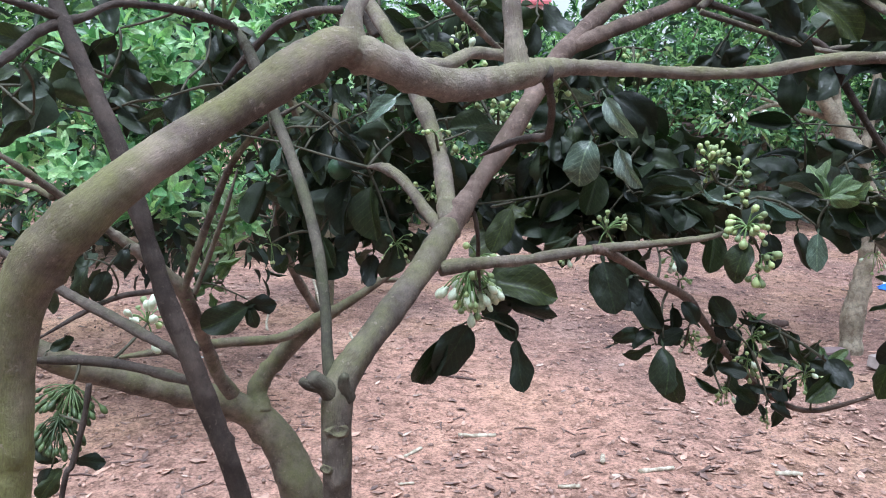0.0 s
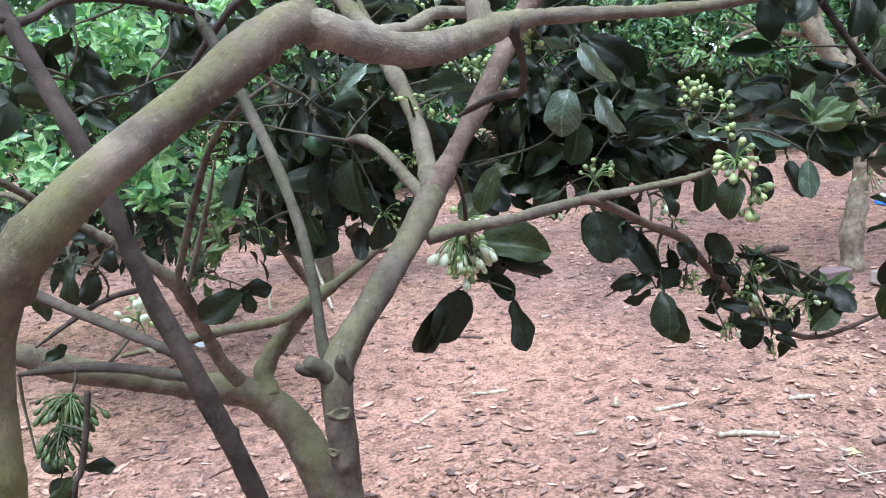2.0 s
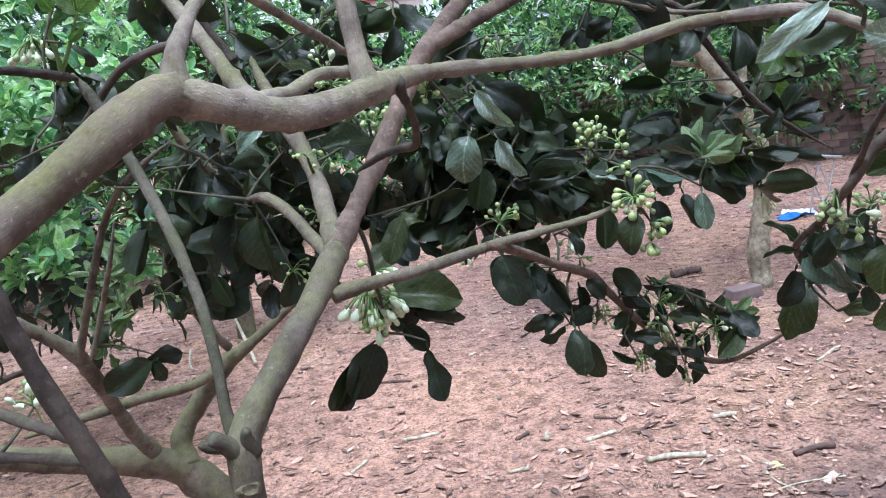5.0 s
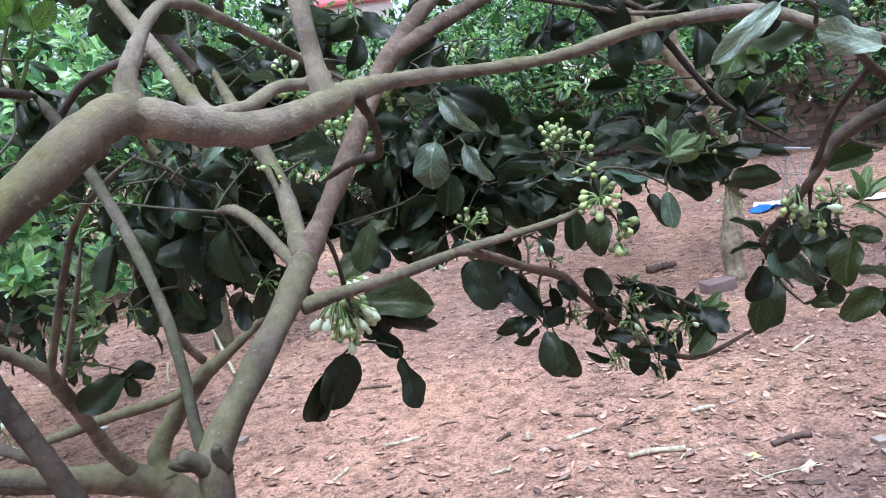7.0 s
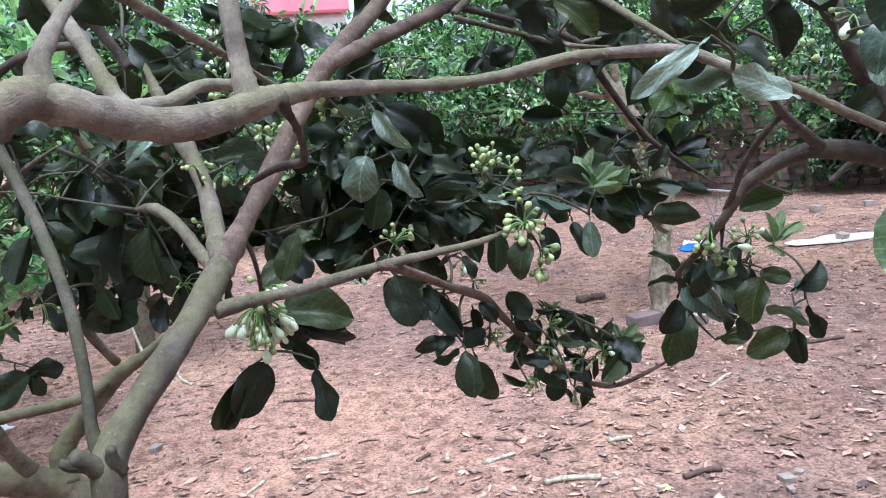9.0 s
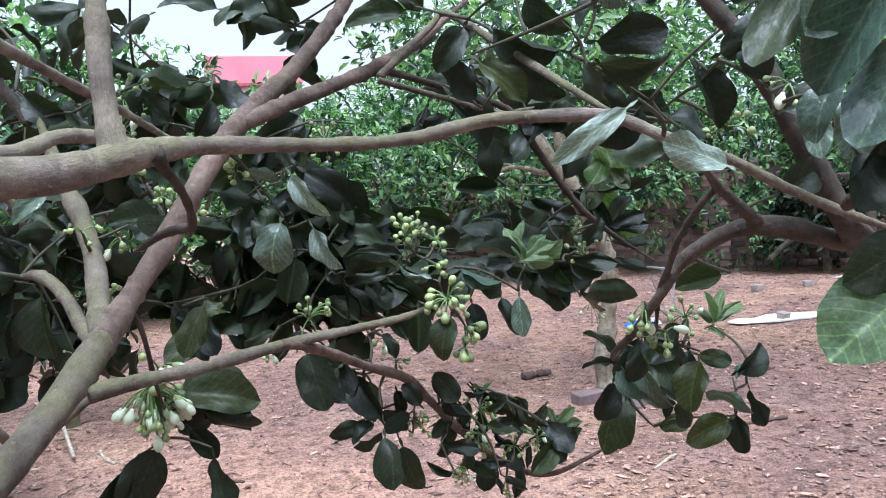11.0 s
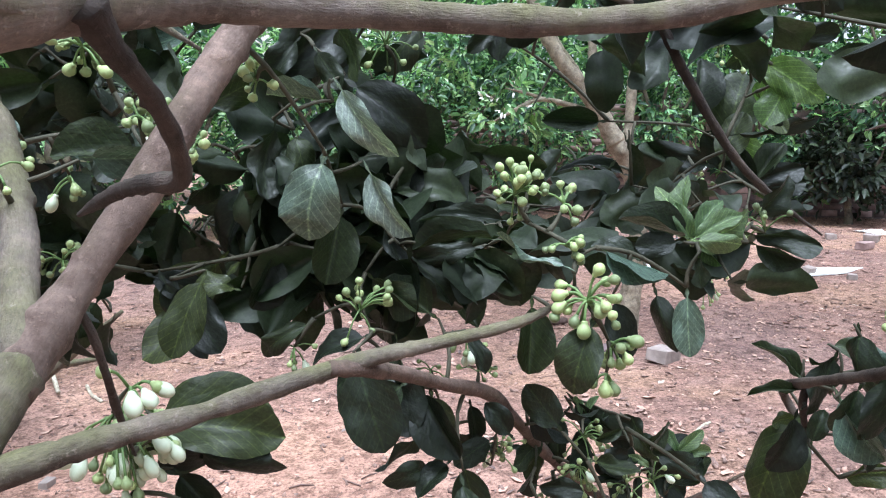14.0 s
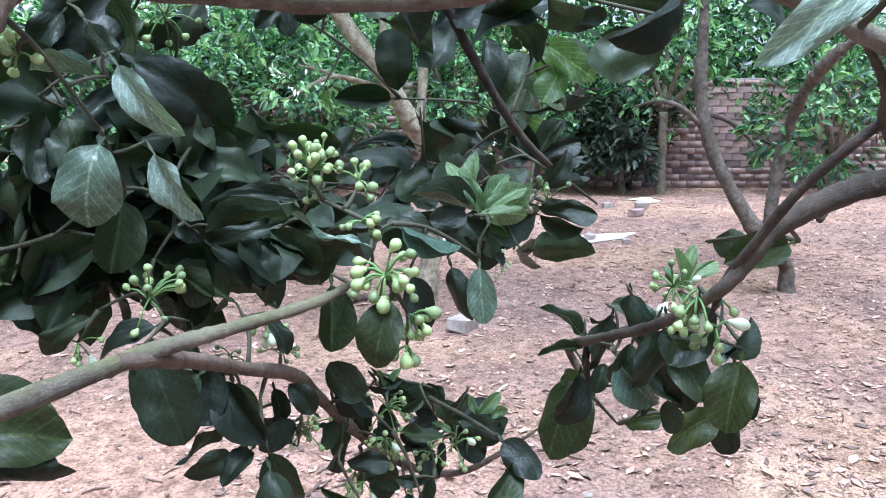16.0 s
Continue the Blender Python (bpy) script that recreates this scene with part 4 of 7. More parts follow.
limb(knot, 'branch', [(-0.114, 1.066, 1.273, 0.0101), (-0.122, 1.078, 1.290, 0.0096), (-0.129, 1.092, 1.313, 0.0076), (-0.139, 1.142, 1.367, 0.0076), (-0.157, 1.202, 1.432, 0.0081), (-0.186, 1.272, 1.497, 0.0082), (-0.230, 1.362, 1.574, 0.0087), (-0.280, 1.438, 1.661, 0.0092), (-0.318, 1.489, 1.727, 0.0094), (-0.346, 1.516, 1.764, 0.0081)], BARK_STEM)
limb(knot, 'branch_stub', [(-0.108, 1.066, 1.262, 0.0120), (-0.122, 1.056, 1.280, 0.0125), (-0.134, 1.048, 1.292, 0.0110), (-0.142, 1.043, 1.302, 0.0085)], BARK_STEM)
limb(knot, 'branch_stub', [(-0.130, 1.050, 1.286, 0.0080), (-0.146, 1.042, 1.291, 0.0070), (-0.154, 1.039, 1.298, 0.0055)], BARK_STEM)
limb(knot, 'branch_stub', [(-0.100, 1.060, 1.268, 0.0110), (-0.104, 1.050, 1.292, 0.0075), (-0.101, 1.046, 1.303, 0.0050)], BARK_STEM)
limb(low, 'trunk', [(-0.215, 2.270, -0.080, 0.0760), (-0.250, 2.289, 0.098, 0.0620), (-0.323, 2.333, 0.362, 0.0588), (-0.377, 2.360, 0.527, 0.0571), (-0.439, 2.381, 0.649, 0.0537), (-0.504, 2.375, 0.733, 0.0483), (-0.584, 2.334, 0.788, 0.0408), (-0.693, 2.273, 0.840, 0.0364), (-0.822, 2.203, 0.898, 0.0351), (-0.939, 2.134, 0.960, 0.0338), (-1.018, 2.093, 1.015, 0.0316), (-1.120, 2.051, 1.062, 0.0280)])
limb(low, 'limb', [(-0.490, 2.366, 0.742, 0.0365), (-0.510, 2.407, 0.805, 0.0286), (-0.481, 2.435, 0.858, 0.0271), (-0.407, 2.448, 0.943, 0.0254), (-0.349, 2.456, 1.000, 0.0237), (-0.291, 2.461, 1.035, 0.0169), (-0.207, 2.469, 1.090, 0.0127), (-0.107, 2.479, 1.163, 0.0102), (-0.016, 2.490, 1.235, 0.0085)])
limb(low, 'branch', [(-0.357, 2.455, 0.995, 0.0169), (-0.445, 2.382, 0.970, 0.0140), (-0.580, 2.333, 0.969, 0.0137), (-0.724, 2.282, 0.959, 0.0126), (-0.846, 2.232, 0.950, 0.0108)])
limb(low, 'limb', [(-0.545, 2.261, 0.842, 0.0204), (-0.576, 2.223, 0.916, 0.0200), (-0.588, 2.141, 1.034, 0.0181), (-0.593, 2.056, 1.136, 0.0182), (-0.610, 2.016, 1.201, 0.0178), (-0.669, 1.978, 1.272, 0.0144), (-0.737, 1.939, 1.340, 0.0117), (-0.800, 1.899, 1.402, 0.0101), (-0.828, 1.855, 1.443, 0.0093), (-0.865, 1.813, 1.487, 0.0081), (-0.921, 1.771, 1.540, 0.0071)], BARK_GREY)
limb(low, 'branch', [(-0.208, 2.476, 1.132, 0.0127), (-0.125, 2.504, 1.126, 0.0077), (-0.040, 2.553, 1.125, 0.0070)])
limb(low, 'branch', [(-0.336, 2.424, 1.050, 0.0130), (-0.375, 2.358, 1.144, 0.0126), (-0.399, 2.274, 1.247, 0.0114), (-0.405, 2.190, 1.357, 0.0103), (-0.384, 2.104, 1.452, 0.0087), (-0.358, 2.063, 1.511, 0.0069)], BARK_GREY)
limb(low, 'branch', [(-0.597, 2.014, 1.188, 0.0102), (-0.550, 1.980, 1.298, 0.0095), (-0.499, 1.947, 1.410, 0.0088), (-0.456, 1.909, 1.491, 0.0080), (-0.402, 1.868, 1.556, 0.0069), (-0.332, 1.824, 1.606, 0.0062), (-0.270, 1.809, 1.642, 0.0049)], BARK_GREY)
limb(low, 'twig', [(-0.578, 2.042, 1.176, 0.0066), (-0.531, 2.030, 1.291, 0.0066), (-0.486, 1.995, 1.392, 0.0058), (-0.456, 1.989, 1.486, 0.0047)], BARK_GREY)
limb(low, 'branch', [(-0.826, 1.863, 1.424, 0.0086), (-0.896, 1.907, 1.443, 0.0069), (-0.992, 1.960, 1.449, 0.0065), (-1.099, 2.012, 1.445, 0.0060)])
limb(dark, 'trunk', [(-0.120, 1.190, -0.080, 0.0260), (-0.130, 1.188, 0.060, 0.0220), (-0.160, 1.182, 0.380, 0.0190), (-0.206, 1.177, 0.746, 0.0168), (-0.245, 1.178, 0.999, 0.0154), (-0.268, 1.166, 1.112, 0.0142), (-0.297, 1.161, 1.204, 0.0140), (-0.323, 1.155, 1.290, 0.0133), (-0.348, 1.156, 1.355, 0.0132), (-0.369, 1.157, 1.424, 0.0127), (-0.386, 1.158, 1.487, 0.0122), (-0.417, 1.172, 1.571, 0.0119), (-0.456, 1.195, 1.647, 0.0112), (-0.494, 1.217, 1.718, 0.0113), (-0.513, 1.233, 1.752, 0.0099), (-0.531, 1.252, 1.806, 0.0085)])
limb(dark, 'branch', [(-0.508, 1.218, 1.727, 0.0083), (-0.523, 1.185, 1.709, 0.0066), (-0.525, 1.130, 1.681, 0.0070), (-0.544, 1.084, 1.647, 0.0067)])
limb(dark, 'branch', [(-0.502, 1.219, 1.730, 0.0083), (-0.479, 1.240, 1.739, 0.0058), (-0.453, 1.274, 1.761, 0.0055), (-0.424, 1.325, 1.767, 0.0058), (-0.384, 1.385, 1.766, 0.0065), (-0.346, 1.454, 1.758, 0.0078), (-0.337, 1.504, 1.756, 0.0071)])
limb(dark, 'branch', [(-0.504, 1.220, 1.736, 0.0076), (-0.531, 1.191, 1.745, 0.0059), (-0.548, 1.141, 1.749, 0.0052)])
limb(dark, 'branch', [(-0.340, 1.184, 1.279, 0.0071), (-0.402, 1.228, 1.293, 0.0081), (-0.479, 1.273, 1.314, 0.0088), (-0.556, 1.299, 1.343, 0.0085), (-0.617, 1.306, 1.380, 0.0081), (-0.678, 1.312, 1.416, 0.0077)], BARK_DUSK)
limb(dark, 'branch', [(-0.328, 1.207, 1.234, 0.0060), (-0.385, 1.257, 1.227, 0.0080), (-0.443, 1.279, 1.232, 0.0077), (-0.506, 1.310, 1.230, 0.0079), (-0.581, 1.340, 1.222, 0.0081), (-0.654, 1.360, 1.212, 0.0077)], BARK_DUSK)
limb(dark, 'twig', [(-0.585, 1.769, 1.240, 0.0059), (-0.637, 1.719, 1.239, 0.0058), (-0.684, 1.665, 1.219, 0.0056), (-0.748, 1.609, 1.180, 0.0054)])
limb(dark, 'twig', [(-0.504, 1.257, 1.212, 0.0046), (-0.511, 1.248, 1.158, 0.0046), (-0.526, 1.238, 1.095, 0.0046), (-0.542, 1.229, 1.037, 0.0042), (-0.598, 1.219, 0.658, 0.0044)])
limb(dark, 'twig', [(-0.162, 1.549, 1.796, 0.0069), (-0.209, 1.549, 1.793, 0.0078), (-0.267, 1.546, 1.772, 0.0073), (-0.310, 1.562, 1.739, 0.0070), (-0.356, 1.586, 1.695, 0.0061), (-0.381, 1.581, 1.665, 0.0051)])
limb(right, 'trunk', [(1.300, 1.020, -0.080, 0.0400), (1.298, 1.020, 0.060, 0.0330), (1.266, 1.027, 0.457, 0.0262), (1.182, 1.044, 1.010, 0.0235), (1.035, 1.032, 1.402, 0.0204), (0.919, 1.033, 1.564, 0.0174), (0.850, 1.040, 1.684, 0.0148), (0.813, 1.055, 1.761, 0.0134), (0.756, 1.065, 1.833, 0.0103), (0.711, 1.082, 1.891, 0.0081)])
limb(right, 'limb', [(1.138, 1.036, 1.142, 0.0213), (1.165, 1.070, 1.440, 0.0176), (1.060, 1.080, 1.503, 0.0157), (0.930, 1.062, 1.530, 0.0136), (0.845, 1.057, 1.552, 0.0125), (0.800, 1.085, 1.549, 0.0110), (0.763, 1.135, 1.514, 0.0089), (0.745, 1.154, 1.477, 0.0075), (0.738, 1.182, 1.445, 0.0064), (0.757, 1.270, 1.392, 0.0059), (0.810, 1.426, 1.328, 0.0062), (0.900, 1.575, 1.262, 0.0062), (0.931, 1.577, 1.212, 0.0050), (0.948, 1.570, 1.181, 0.0039)])
limb(right, 'twig', [(0.977, 1.242, 1.486, 0.0038), (1.015, 1.248, 1.509, 0.0045), (1.062, 1.259, 1.525, 0.0040)], BARK_DARK)
limb(right, 'twig', [(0.866, 1.465, 1.316, 0.0063), (0.844, 1.470, 1.298, 0.0056), (0.854, 1.481, 1.260, 0.0043), (0.879, 1.496, 1.214, 0.0029)], BARK_DARK)
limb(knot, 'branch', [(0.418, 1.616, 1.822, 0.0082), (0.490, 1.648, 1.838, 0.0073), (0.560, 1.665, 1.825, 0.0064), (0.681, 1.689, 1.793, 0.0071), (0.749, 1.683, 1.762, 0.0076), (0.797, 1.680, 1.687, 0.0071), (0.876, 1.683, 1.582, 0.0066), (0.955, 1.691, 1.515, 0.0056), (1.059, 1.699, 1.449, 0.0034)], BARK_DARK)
limb(knot, 'twig', [(0.749, 1.683, 1.762, 0.0054), (0.800, 1.683, 1.768, 0.0049), (0.869, 1.631, 1.764, 0.0042)])
limb(knot, 'twig', [(0.459, 1.550, 1.809, 0.0056), (0.564, 1.553, 1.780, 0.0052), (0.670, 1.544, 1.749, 0.0047), (0.771, 1.519, 1.737, 0.0042)])
limb(knot, 'twig', [(0.051, 1.389, 1.491, 0.0036), (0.067, 1.379, 1.464, 0.0036), (0.075, 1.390, 1.423, 0.0037), (0.078, 1.424, 1.378, 0.0037), (0.086, 1.464, 1.320, 0.0031)], BARK_DARK)
limb(knot, 'branch', [(0.472, 1.600, 1.821, 0.0073), (0.576, 1.634, 1.912, 0.0065), (0.609, 1.627, 1.937, 0.0060), (0.604, 1.361, 1.833, 0.0059), (0.635, 1.191, 1.744, 0.0052), (0.641, 1.050, 1.684, 0.0050)])
limb(pale, 'trunk', [(3.130, 5.880, -0.080, 0.1000), (3.125, 5.880, 0.040, 0.0830), (3.120, 5.880, 0.250, 0.0740), (3.165, 5.870, 0.620, 0.0700), (3.180, 5.870, 0.990, 0.0690), (3.090, 5.870, 1.260, 0.0680), (2.985, 5.870, 1.465, 0.0740), (2.945, 5.880, 1.520, 0.0690)])
limb(pale, 'limb', [(2.985, 5.870, 1.465, 0.0680), (2.870, 5.900, 1.665, 0.0560), (2.720, 5.930, 1.870, 0.0520), (2.560, 5.960, 2.080, 0.0490), (2.440, 6.010, 2.330, 0.0450), (2.330, 6.100, 2.680, 0.0350)])
limb(pale, 'limb', [(2.895, 5.890, 1.630, 0.0480), (2.860, 5.930, 1.800, 0.0370), (2.835, 5.960, 2.060, 0.0330), (2.850, 6.010, 2.400, 0.0280)])
limb(pale, 'limb', [(3.050, 5.870, 1.350, 0.0500), (3.085, 5.890, 1.520, 0.0370), (3.120, 5.920, 1.760, 0.0340), (3.160, 5.950, 2.040, 0.0330), (3.240, 6.000, 2.450, 0.0290)])
limb(pale, 'branch', [(2.852, 6.062, 1.817, 0.0286), (2.773, 6.121, 1.998, 0.0266), (2.695, 6.170, 2.120, 0.0266), (2.662, 6.199, 2.220, 0.0204)])
limb(pale, 'branch', [(2.878, 5.975, 1.675, 0.0243), (2.646, 5.957, 1.733, 0.0199), (2.419, 5.934, 1.770, 0.0176), (2.229, 5.932, 1.693, 0.0136), (2.066, 5.972, 1.606, 0.0097)])
limb(pale, 'branch', [(2.513, 5.953, 1.756, 0.0118), (2.328, 5.918, 1.808, 0.0116), (2.165, 5.927, 1.844, 0.0077)])
limb(pale, 'branch', [(2.927, 6.065, 1.978, 0.0204), (3.003, 6.061, 2.098, 0.0184), (3.155, 6.132, 2.188, 0.0166), (3.387, 6.165, 2.218, 0.0127)])
limb(twin, 'trunk', [(6.050, 4.900, -0.100, 0.0900), (6.030, 4.900, 0.060, 0.0720), (6.000, 4.900, 0.220, 0.0640), (5.739, 4.936, 0.453, 0.0647), (5.609, 5.073, 0.727, 0.0601), (5.516, 5.184, 0.978, 0.0555), (5.438, 5.300, 1.297, 0.0508), (5.428, 5.386, 1.661, 0.0485), (5.495, 5.446, 2.115, 0.0462), (5.563, 5.505, 2.570, 0.0416)])
limb(twin, 'limb', [(5.805, 4.851, 0.248, 0.0578), (5.794, 4.918, 0.521, 0.0532), (5.876, 4.958, 0.929, 0.0485), (5.973, 4.970, 1.247, 0.0462), (5.866, 4.758, 1.610, 0.0419), (5.803, 4.499, 1.877, 0.0504), (5.843, 4.275, 2.046, 0.0406)])
limb(twin, 'branch', [(5.449, 5.334, 1.479, 0.0277), (5.601, 5.228, 1.410, 0.0208), (5.743, 5.108, 1.249, 0.0139), (5.773, 5.070, 1.158, 0.0092)])
limb(twin, 'branch', [(5.440, 5.304, 1.320, 0.0277), (5.275, 5.448, 1.526, 0.0208), (5.326, 5.783, 1.571, 0.0169), (5.300, 6.025, 1.523, 0.0124)])
limb(right, 'branch', [(0.830, 1.064, 1.551, 0.0095), (0.790, 1.052, 1.577, 0.0072), (0.748, 1.040, 1.606, 0.0058), (0.712, 1.022, 1.632, 0.0045), (0.655, 1.012, 1.668, 0.0040)])
limb(right, 'twig', [(0.748, 1.040, 1.606, 0.0044), (0.738, 1.062, 1.585, 0.0042), (0.732, 1.100, 1.545, 0.0043), (0.738, 1.135, 1.505, 0.0045), (0.742, 1.170, 1.462, 0.0045), (0.755, 1.200, 1.410, 0.0036)], BARK_DARK)

# ---- leaves, twigs and flowers of the near trees ----


def leaf_mesh(curl, fold, wave, twist, seed):
    """A broad pomelo leaf, one unit long along y and one wide, with a midrib fold and a short winged stalk."""
    rows, cols = 16, 8
    verts, faces = [], []
    for j in range(rows + 1):
        u = j / rows
        half = 0.5 * (1 - abs(2 * u ** 0.98 - 1) ** 2.3) ** 0.62 if 0 < u < 1 else 0.012
        if u >= 1:
            half = 0.006
        notch = 1 + 0.035 * noise.noise(Vector((u * 9, seed, 0)))
        for i in range(cols + 1):
            s = (i / cols * 2 - 1) * half * notch
            z = fold * abs(s) - curl * (u - 0.35) ** 2 + wave * math.sin(u * 8 + seed + (1.5 if s > 0 else 0)) * s * s * 0.5
            z += 0.04 * noise.noise(Vector((s * 4, u * 4, seed)))
            # quilting between the side veins
            z += 0.007 * math.sin((u - abs(s) * 0.75) * 48) * min(1, abs(s) * 6)
            z -= 0.35 * wave * max(0.0, abs(s) - 0.3) ** 2 * 8
            ca, sa = math.cos(twist * (u - 0.2)), math.sin(twist * (u - 0.2))
            verts.append((s * ca - z * sa * 0.3, u - (0.06 * curl if u > 0.8 else 0), z + s * sa))
    w = cols + 1
    for j in range(rows):
        for i in range(cols):
            faces.append((j * w + i, j * w + i + 1, (j + 1) * w + i + 1, (j + 1) * w + i))
    # winged stalk behind the blade
    k = len(verts)
    z0 = -curl * 0.1225
    verts += [(-0.012, 0.02, z0), (0.012, 0.02, z0), (-0.07, -0.08, z0), (0.07, -0.08, z0), (-0.012, -0.18, z0 - 0.02), (0.012, -0.18, z0 - 0.02)]
    faces += [(k, k + 1, k + 3, k + 2), (k + 2, k + 3, k + 5, k + 4)]
    return verts, faces


LEAF_SHAPES = [(0.15, 0.12, 0.35, 0.15), (0.45, 0.3, 0.45, -0.35), (0.1, 0.1, 0.7, 0.45), (0.65, 0.25, 0.4, -0.2), (-0.35, 0.3, 0.6, 0.5), (0.35, 0.6, 0.4, 0.3), (0.6, -0.25, 0.7, -0.6), (0.25, 0.4, 0.9, 0.15), (0.8, 0.15, 0.6, 0.4), (0.05, 0.75, 0.5, -0.3), (-0.5, 0.15, 0.8, -0.5)]
LEAF_MESHES = {}


def leaf_data(material, k):
    if (material.name, k) not in LEAF_MESHES:
        v, f = leaf_mesh(*LEAF_SHAPES[k], k * 3.1)
        LEAF_MESHES[material.name, k] = mesh_of("leaf", v, f, material)
    return LEAF_MESHES[material.name, k]


NODES = {}
pick = random.Random(11)
turn = random.Random(23)


def join_twig(tree, at, r=0.0022):
    """Ties a place to the nearest limb or twig of its tree with a thin twig."""
    nodes = NODES[tree.name]
    d = np.linalg.norm(np.array(nodes) - np.array(at), axis=1)
    k = int(d.argmin())
    if d[k] < 0.012:
        return
    a, b = Vector(nodes[k]), Vector(at)
    side = Vector((pick.uniform(-1, 1), pick.uniform(-1, 1), pick.uniform(-0.3, 0.8))) * d[k] * 0.12
    m1, m2 = a.lerp(b, 0.35) + side, a.lerp(b, 0.7) + side * 0.7
    rr = r * 0.8 * (1 + min(0.5, d[k] * 2))
    v, f = tube([(*a, rr * 1.4), (*m1, rr * 1.15), (*m2, rr), (*b, rr * 0.7)], 6, max(0.012, d[k] / 9), 0.2, pick.random() * 40)
    child("twig", mesh_of("twig", v, f, TWIG), tree)
    for p in (m1, m2, b):
        nodes.append(tuple(p))
    nodes.append(tuple(a.lerp(m1, 0.5)))
    nodes.append(tuple(m1.lerp(m2, 0.5)))


def leaf(tree, material, bx, by, bz, tx, ty, tz, width, roll):
    base, tip = Vector((bx, by, bz)), Vector((tx, ty, tz))
    y = (tip - base).normalized()
    size = (tip - base).length
    z = Vector((0, 0, 1)) - y * y.z
    z = Matrix.Rotation(radians(roll + turn.uniform(-24, 24)), 3, y) @ z.normalized()
    x = y.cross(z)
    m = Matrix((x, y, z)).transposed().to_4x4()
    m.translation = base
    width *= turn.uniform(0.85, 1.12)
    join_twig(tree, base - y * size * 0.17)
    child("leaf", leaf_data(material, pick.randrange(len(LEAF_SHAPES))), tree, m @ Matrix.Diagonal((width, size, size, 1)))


MASS_SHAPES = [leaf_mesh(*LEAF_SHAPES[k], k * 2.3) for k in (1, 3, 6, 9)]


def leafy(tree, at, n, radius, size):
    """A loose clump of hanging leaves round a place, on a few twigs."""
    rows = [[], [], [], []]
    for k in range(n):
        d = Vector((pick.gauss(0, 1), pick.gauss(0, 1), pick.gauss(0, 0.8)))
        base = Vector(at) + d.normalized() * radius * pick.random() ** 0.5
        y = Vector((pick.gauss(0, 0.8), pick.gauss(0, 0.8), pick.uniform(-1.3, 0.35))).normalized()
        ln = size * pick.uniform(0.7, 1.3)
        z = Vector((0, 0, 1)) - y * y.z
        z = Matrix.Rotation(radians(pick.uniform(-110, 110)), 3, y) @ z.normalized()
        m = Matrix((y.cross(z), y, z)).transposed().to_4x4()
        m.translation = base
        kind, wide = pick.randrange(4), pick.uniform(0.42, 0.6)
        if base.z + y.z * ln < at[2] - radius - 0.03:
            continue
        rows[kind].append(np.array(m @ Matrix.Diagonal((ln * wide, ln, ln, 1))))
        if k % 2 == 0:
            join_twig(tree, base - y * ln * 0.17)
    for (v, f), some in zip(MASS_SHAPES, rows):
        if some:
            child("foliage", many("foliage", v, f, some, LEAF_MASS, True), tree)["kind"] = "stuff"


def bud_mesh(material, long):
    """A plump bud on a small cup, tip along z."""
    prof = [(0.0, -0.25), (0.32, -0.22), (0.42, -0.08), (0.38, 0.02), (0.62, 0.25), (0.86, 0.6), (0.9, 0.95), (0.72, 1.3), (0.4, 1.52), (0.0, 1.6)]
    verts, faces, n = [], [], 8
    for r, z in prof:
        for k in range(n):
            a = 2 * math.pi * k / n
            rr = r * (1 + 0.07 * math.cos(a * 5)) * 0.62
            verts.append((rr * math.cos(a), rr * math.sin(a), z * 0.62 * long))
    for j in range(len(prof) - 1):
        for k in range(n):
            k2 = (k + 1) % n
            faces.append((j * n + k, j * n + k2, (j + 1) * n + k2, (j + 1) * n + k))
    return mesh_of("bud", verts, faces, material)


BUD_MESHES = [bud_mesh(BUD, 1.0), bud_mesh(BUD, 1.25), bud_mesh(BUD_WHITE, 1.65), bud_mesh(BUD_DARK, 1.9)]


def flowers(tree, at, n, spread, white, hang, size, unripe=False):
    """A cluster of buds on green stalks; hang 1 droops, -1 stands up."""
    at = Vector(at)
    join_twig(tree, at, 0.0026)
    verts, faces = [], []
    spots = []
    axis = Vector((pick.uniform(-0.4, 0.4), pick.uniform(-0.4, 0.4), -1.0 if hang > 0 else 1.0)).normalized()
    for k in range(n):
        d = Vector((pick.gauss(0, 1), pick.gauss(0, 1), pick.gauss(0, 1))).normalized()
        d = (d + axis * abs(hang) * 1.3).normalized()
        start = at + axis * spread * pick.uniform(0, 0.5) * abs(hang)
        end = start + d * spread * pick.uniform(0.55, 1.0)
        mid = start.lerp(end, 0.55) + Vector((0, 0, 0.12 * spread))
        v, f = tube([(*start, 0.0013 * size), (*mid, 0.0011 * size), (*end, 0.0014 * size)], 5, spread / 3, 0.0)
        faces += [tuple(i + len(verts) for i in q) for q in f]
        verts += v
        way = (d * 0.8 + Vector((0, 0, -0.5 if hang > 0 else 0.3))).normalized()
        spots.append((end, way))
    part = child("inflorescence", mesh_of("inflorescence", verts, faces, BUD_DARK if unripe else STALK), tree, None, "cluster of dark green buds" if unripe else "cluster of pale green and white buds")
    for end, way in spots:
        big = pick.random() < white
        me = BUD_MESHES[3] if unripe else BUD_MESHES[2] if big else BUD_MESHES[pick.randrange(2)]
        s = (0.0105 if big else 0.0088) * size * pick.uniform(0.75, 1.2)
        m = Matrix.Translation(end) @ way.to_track_quat("Z", "Y").to_matrix().to_4x4() @ Matrix.Diagonal((s, s, s, 1))
        child("bud", me, part, m)


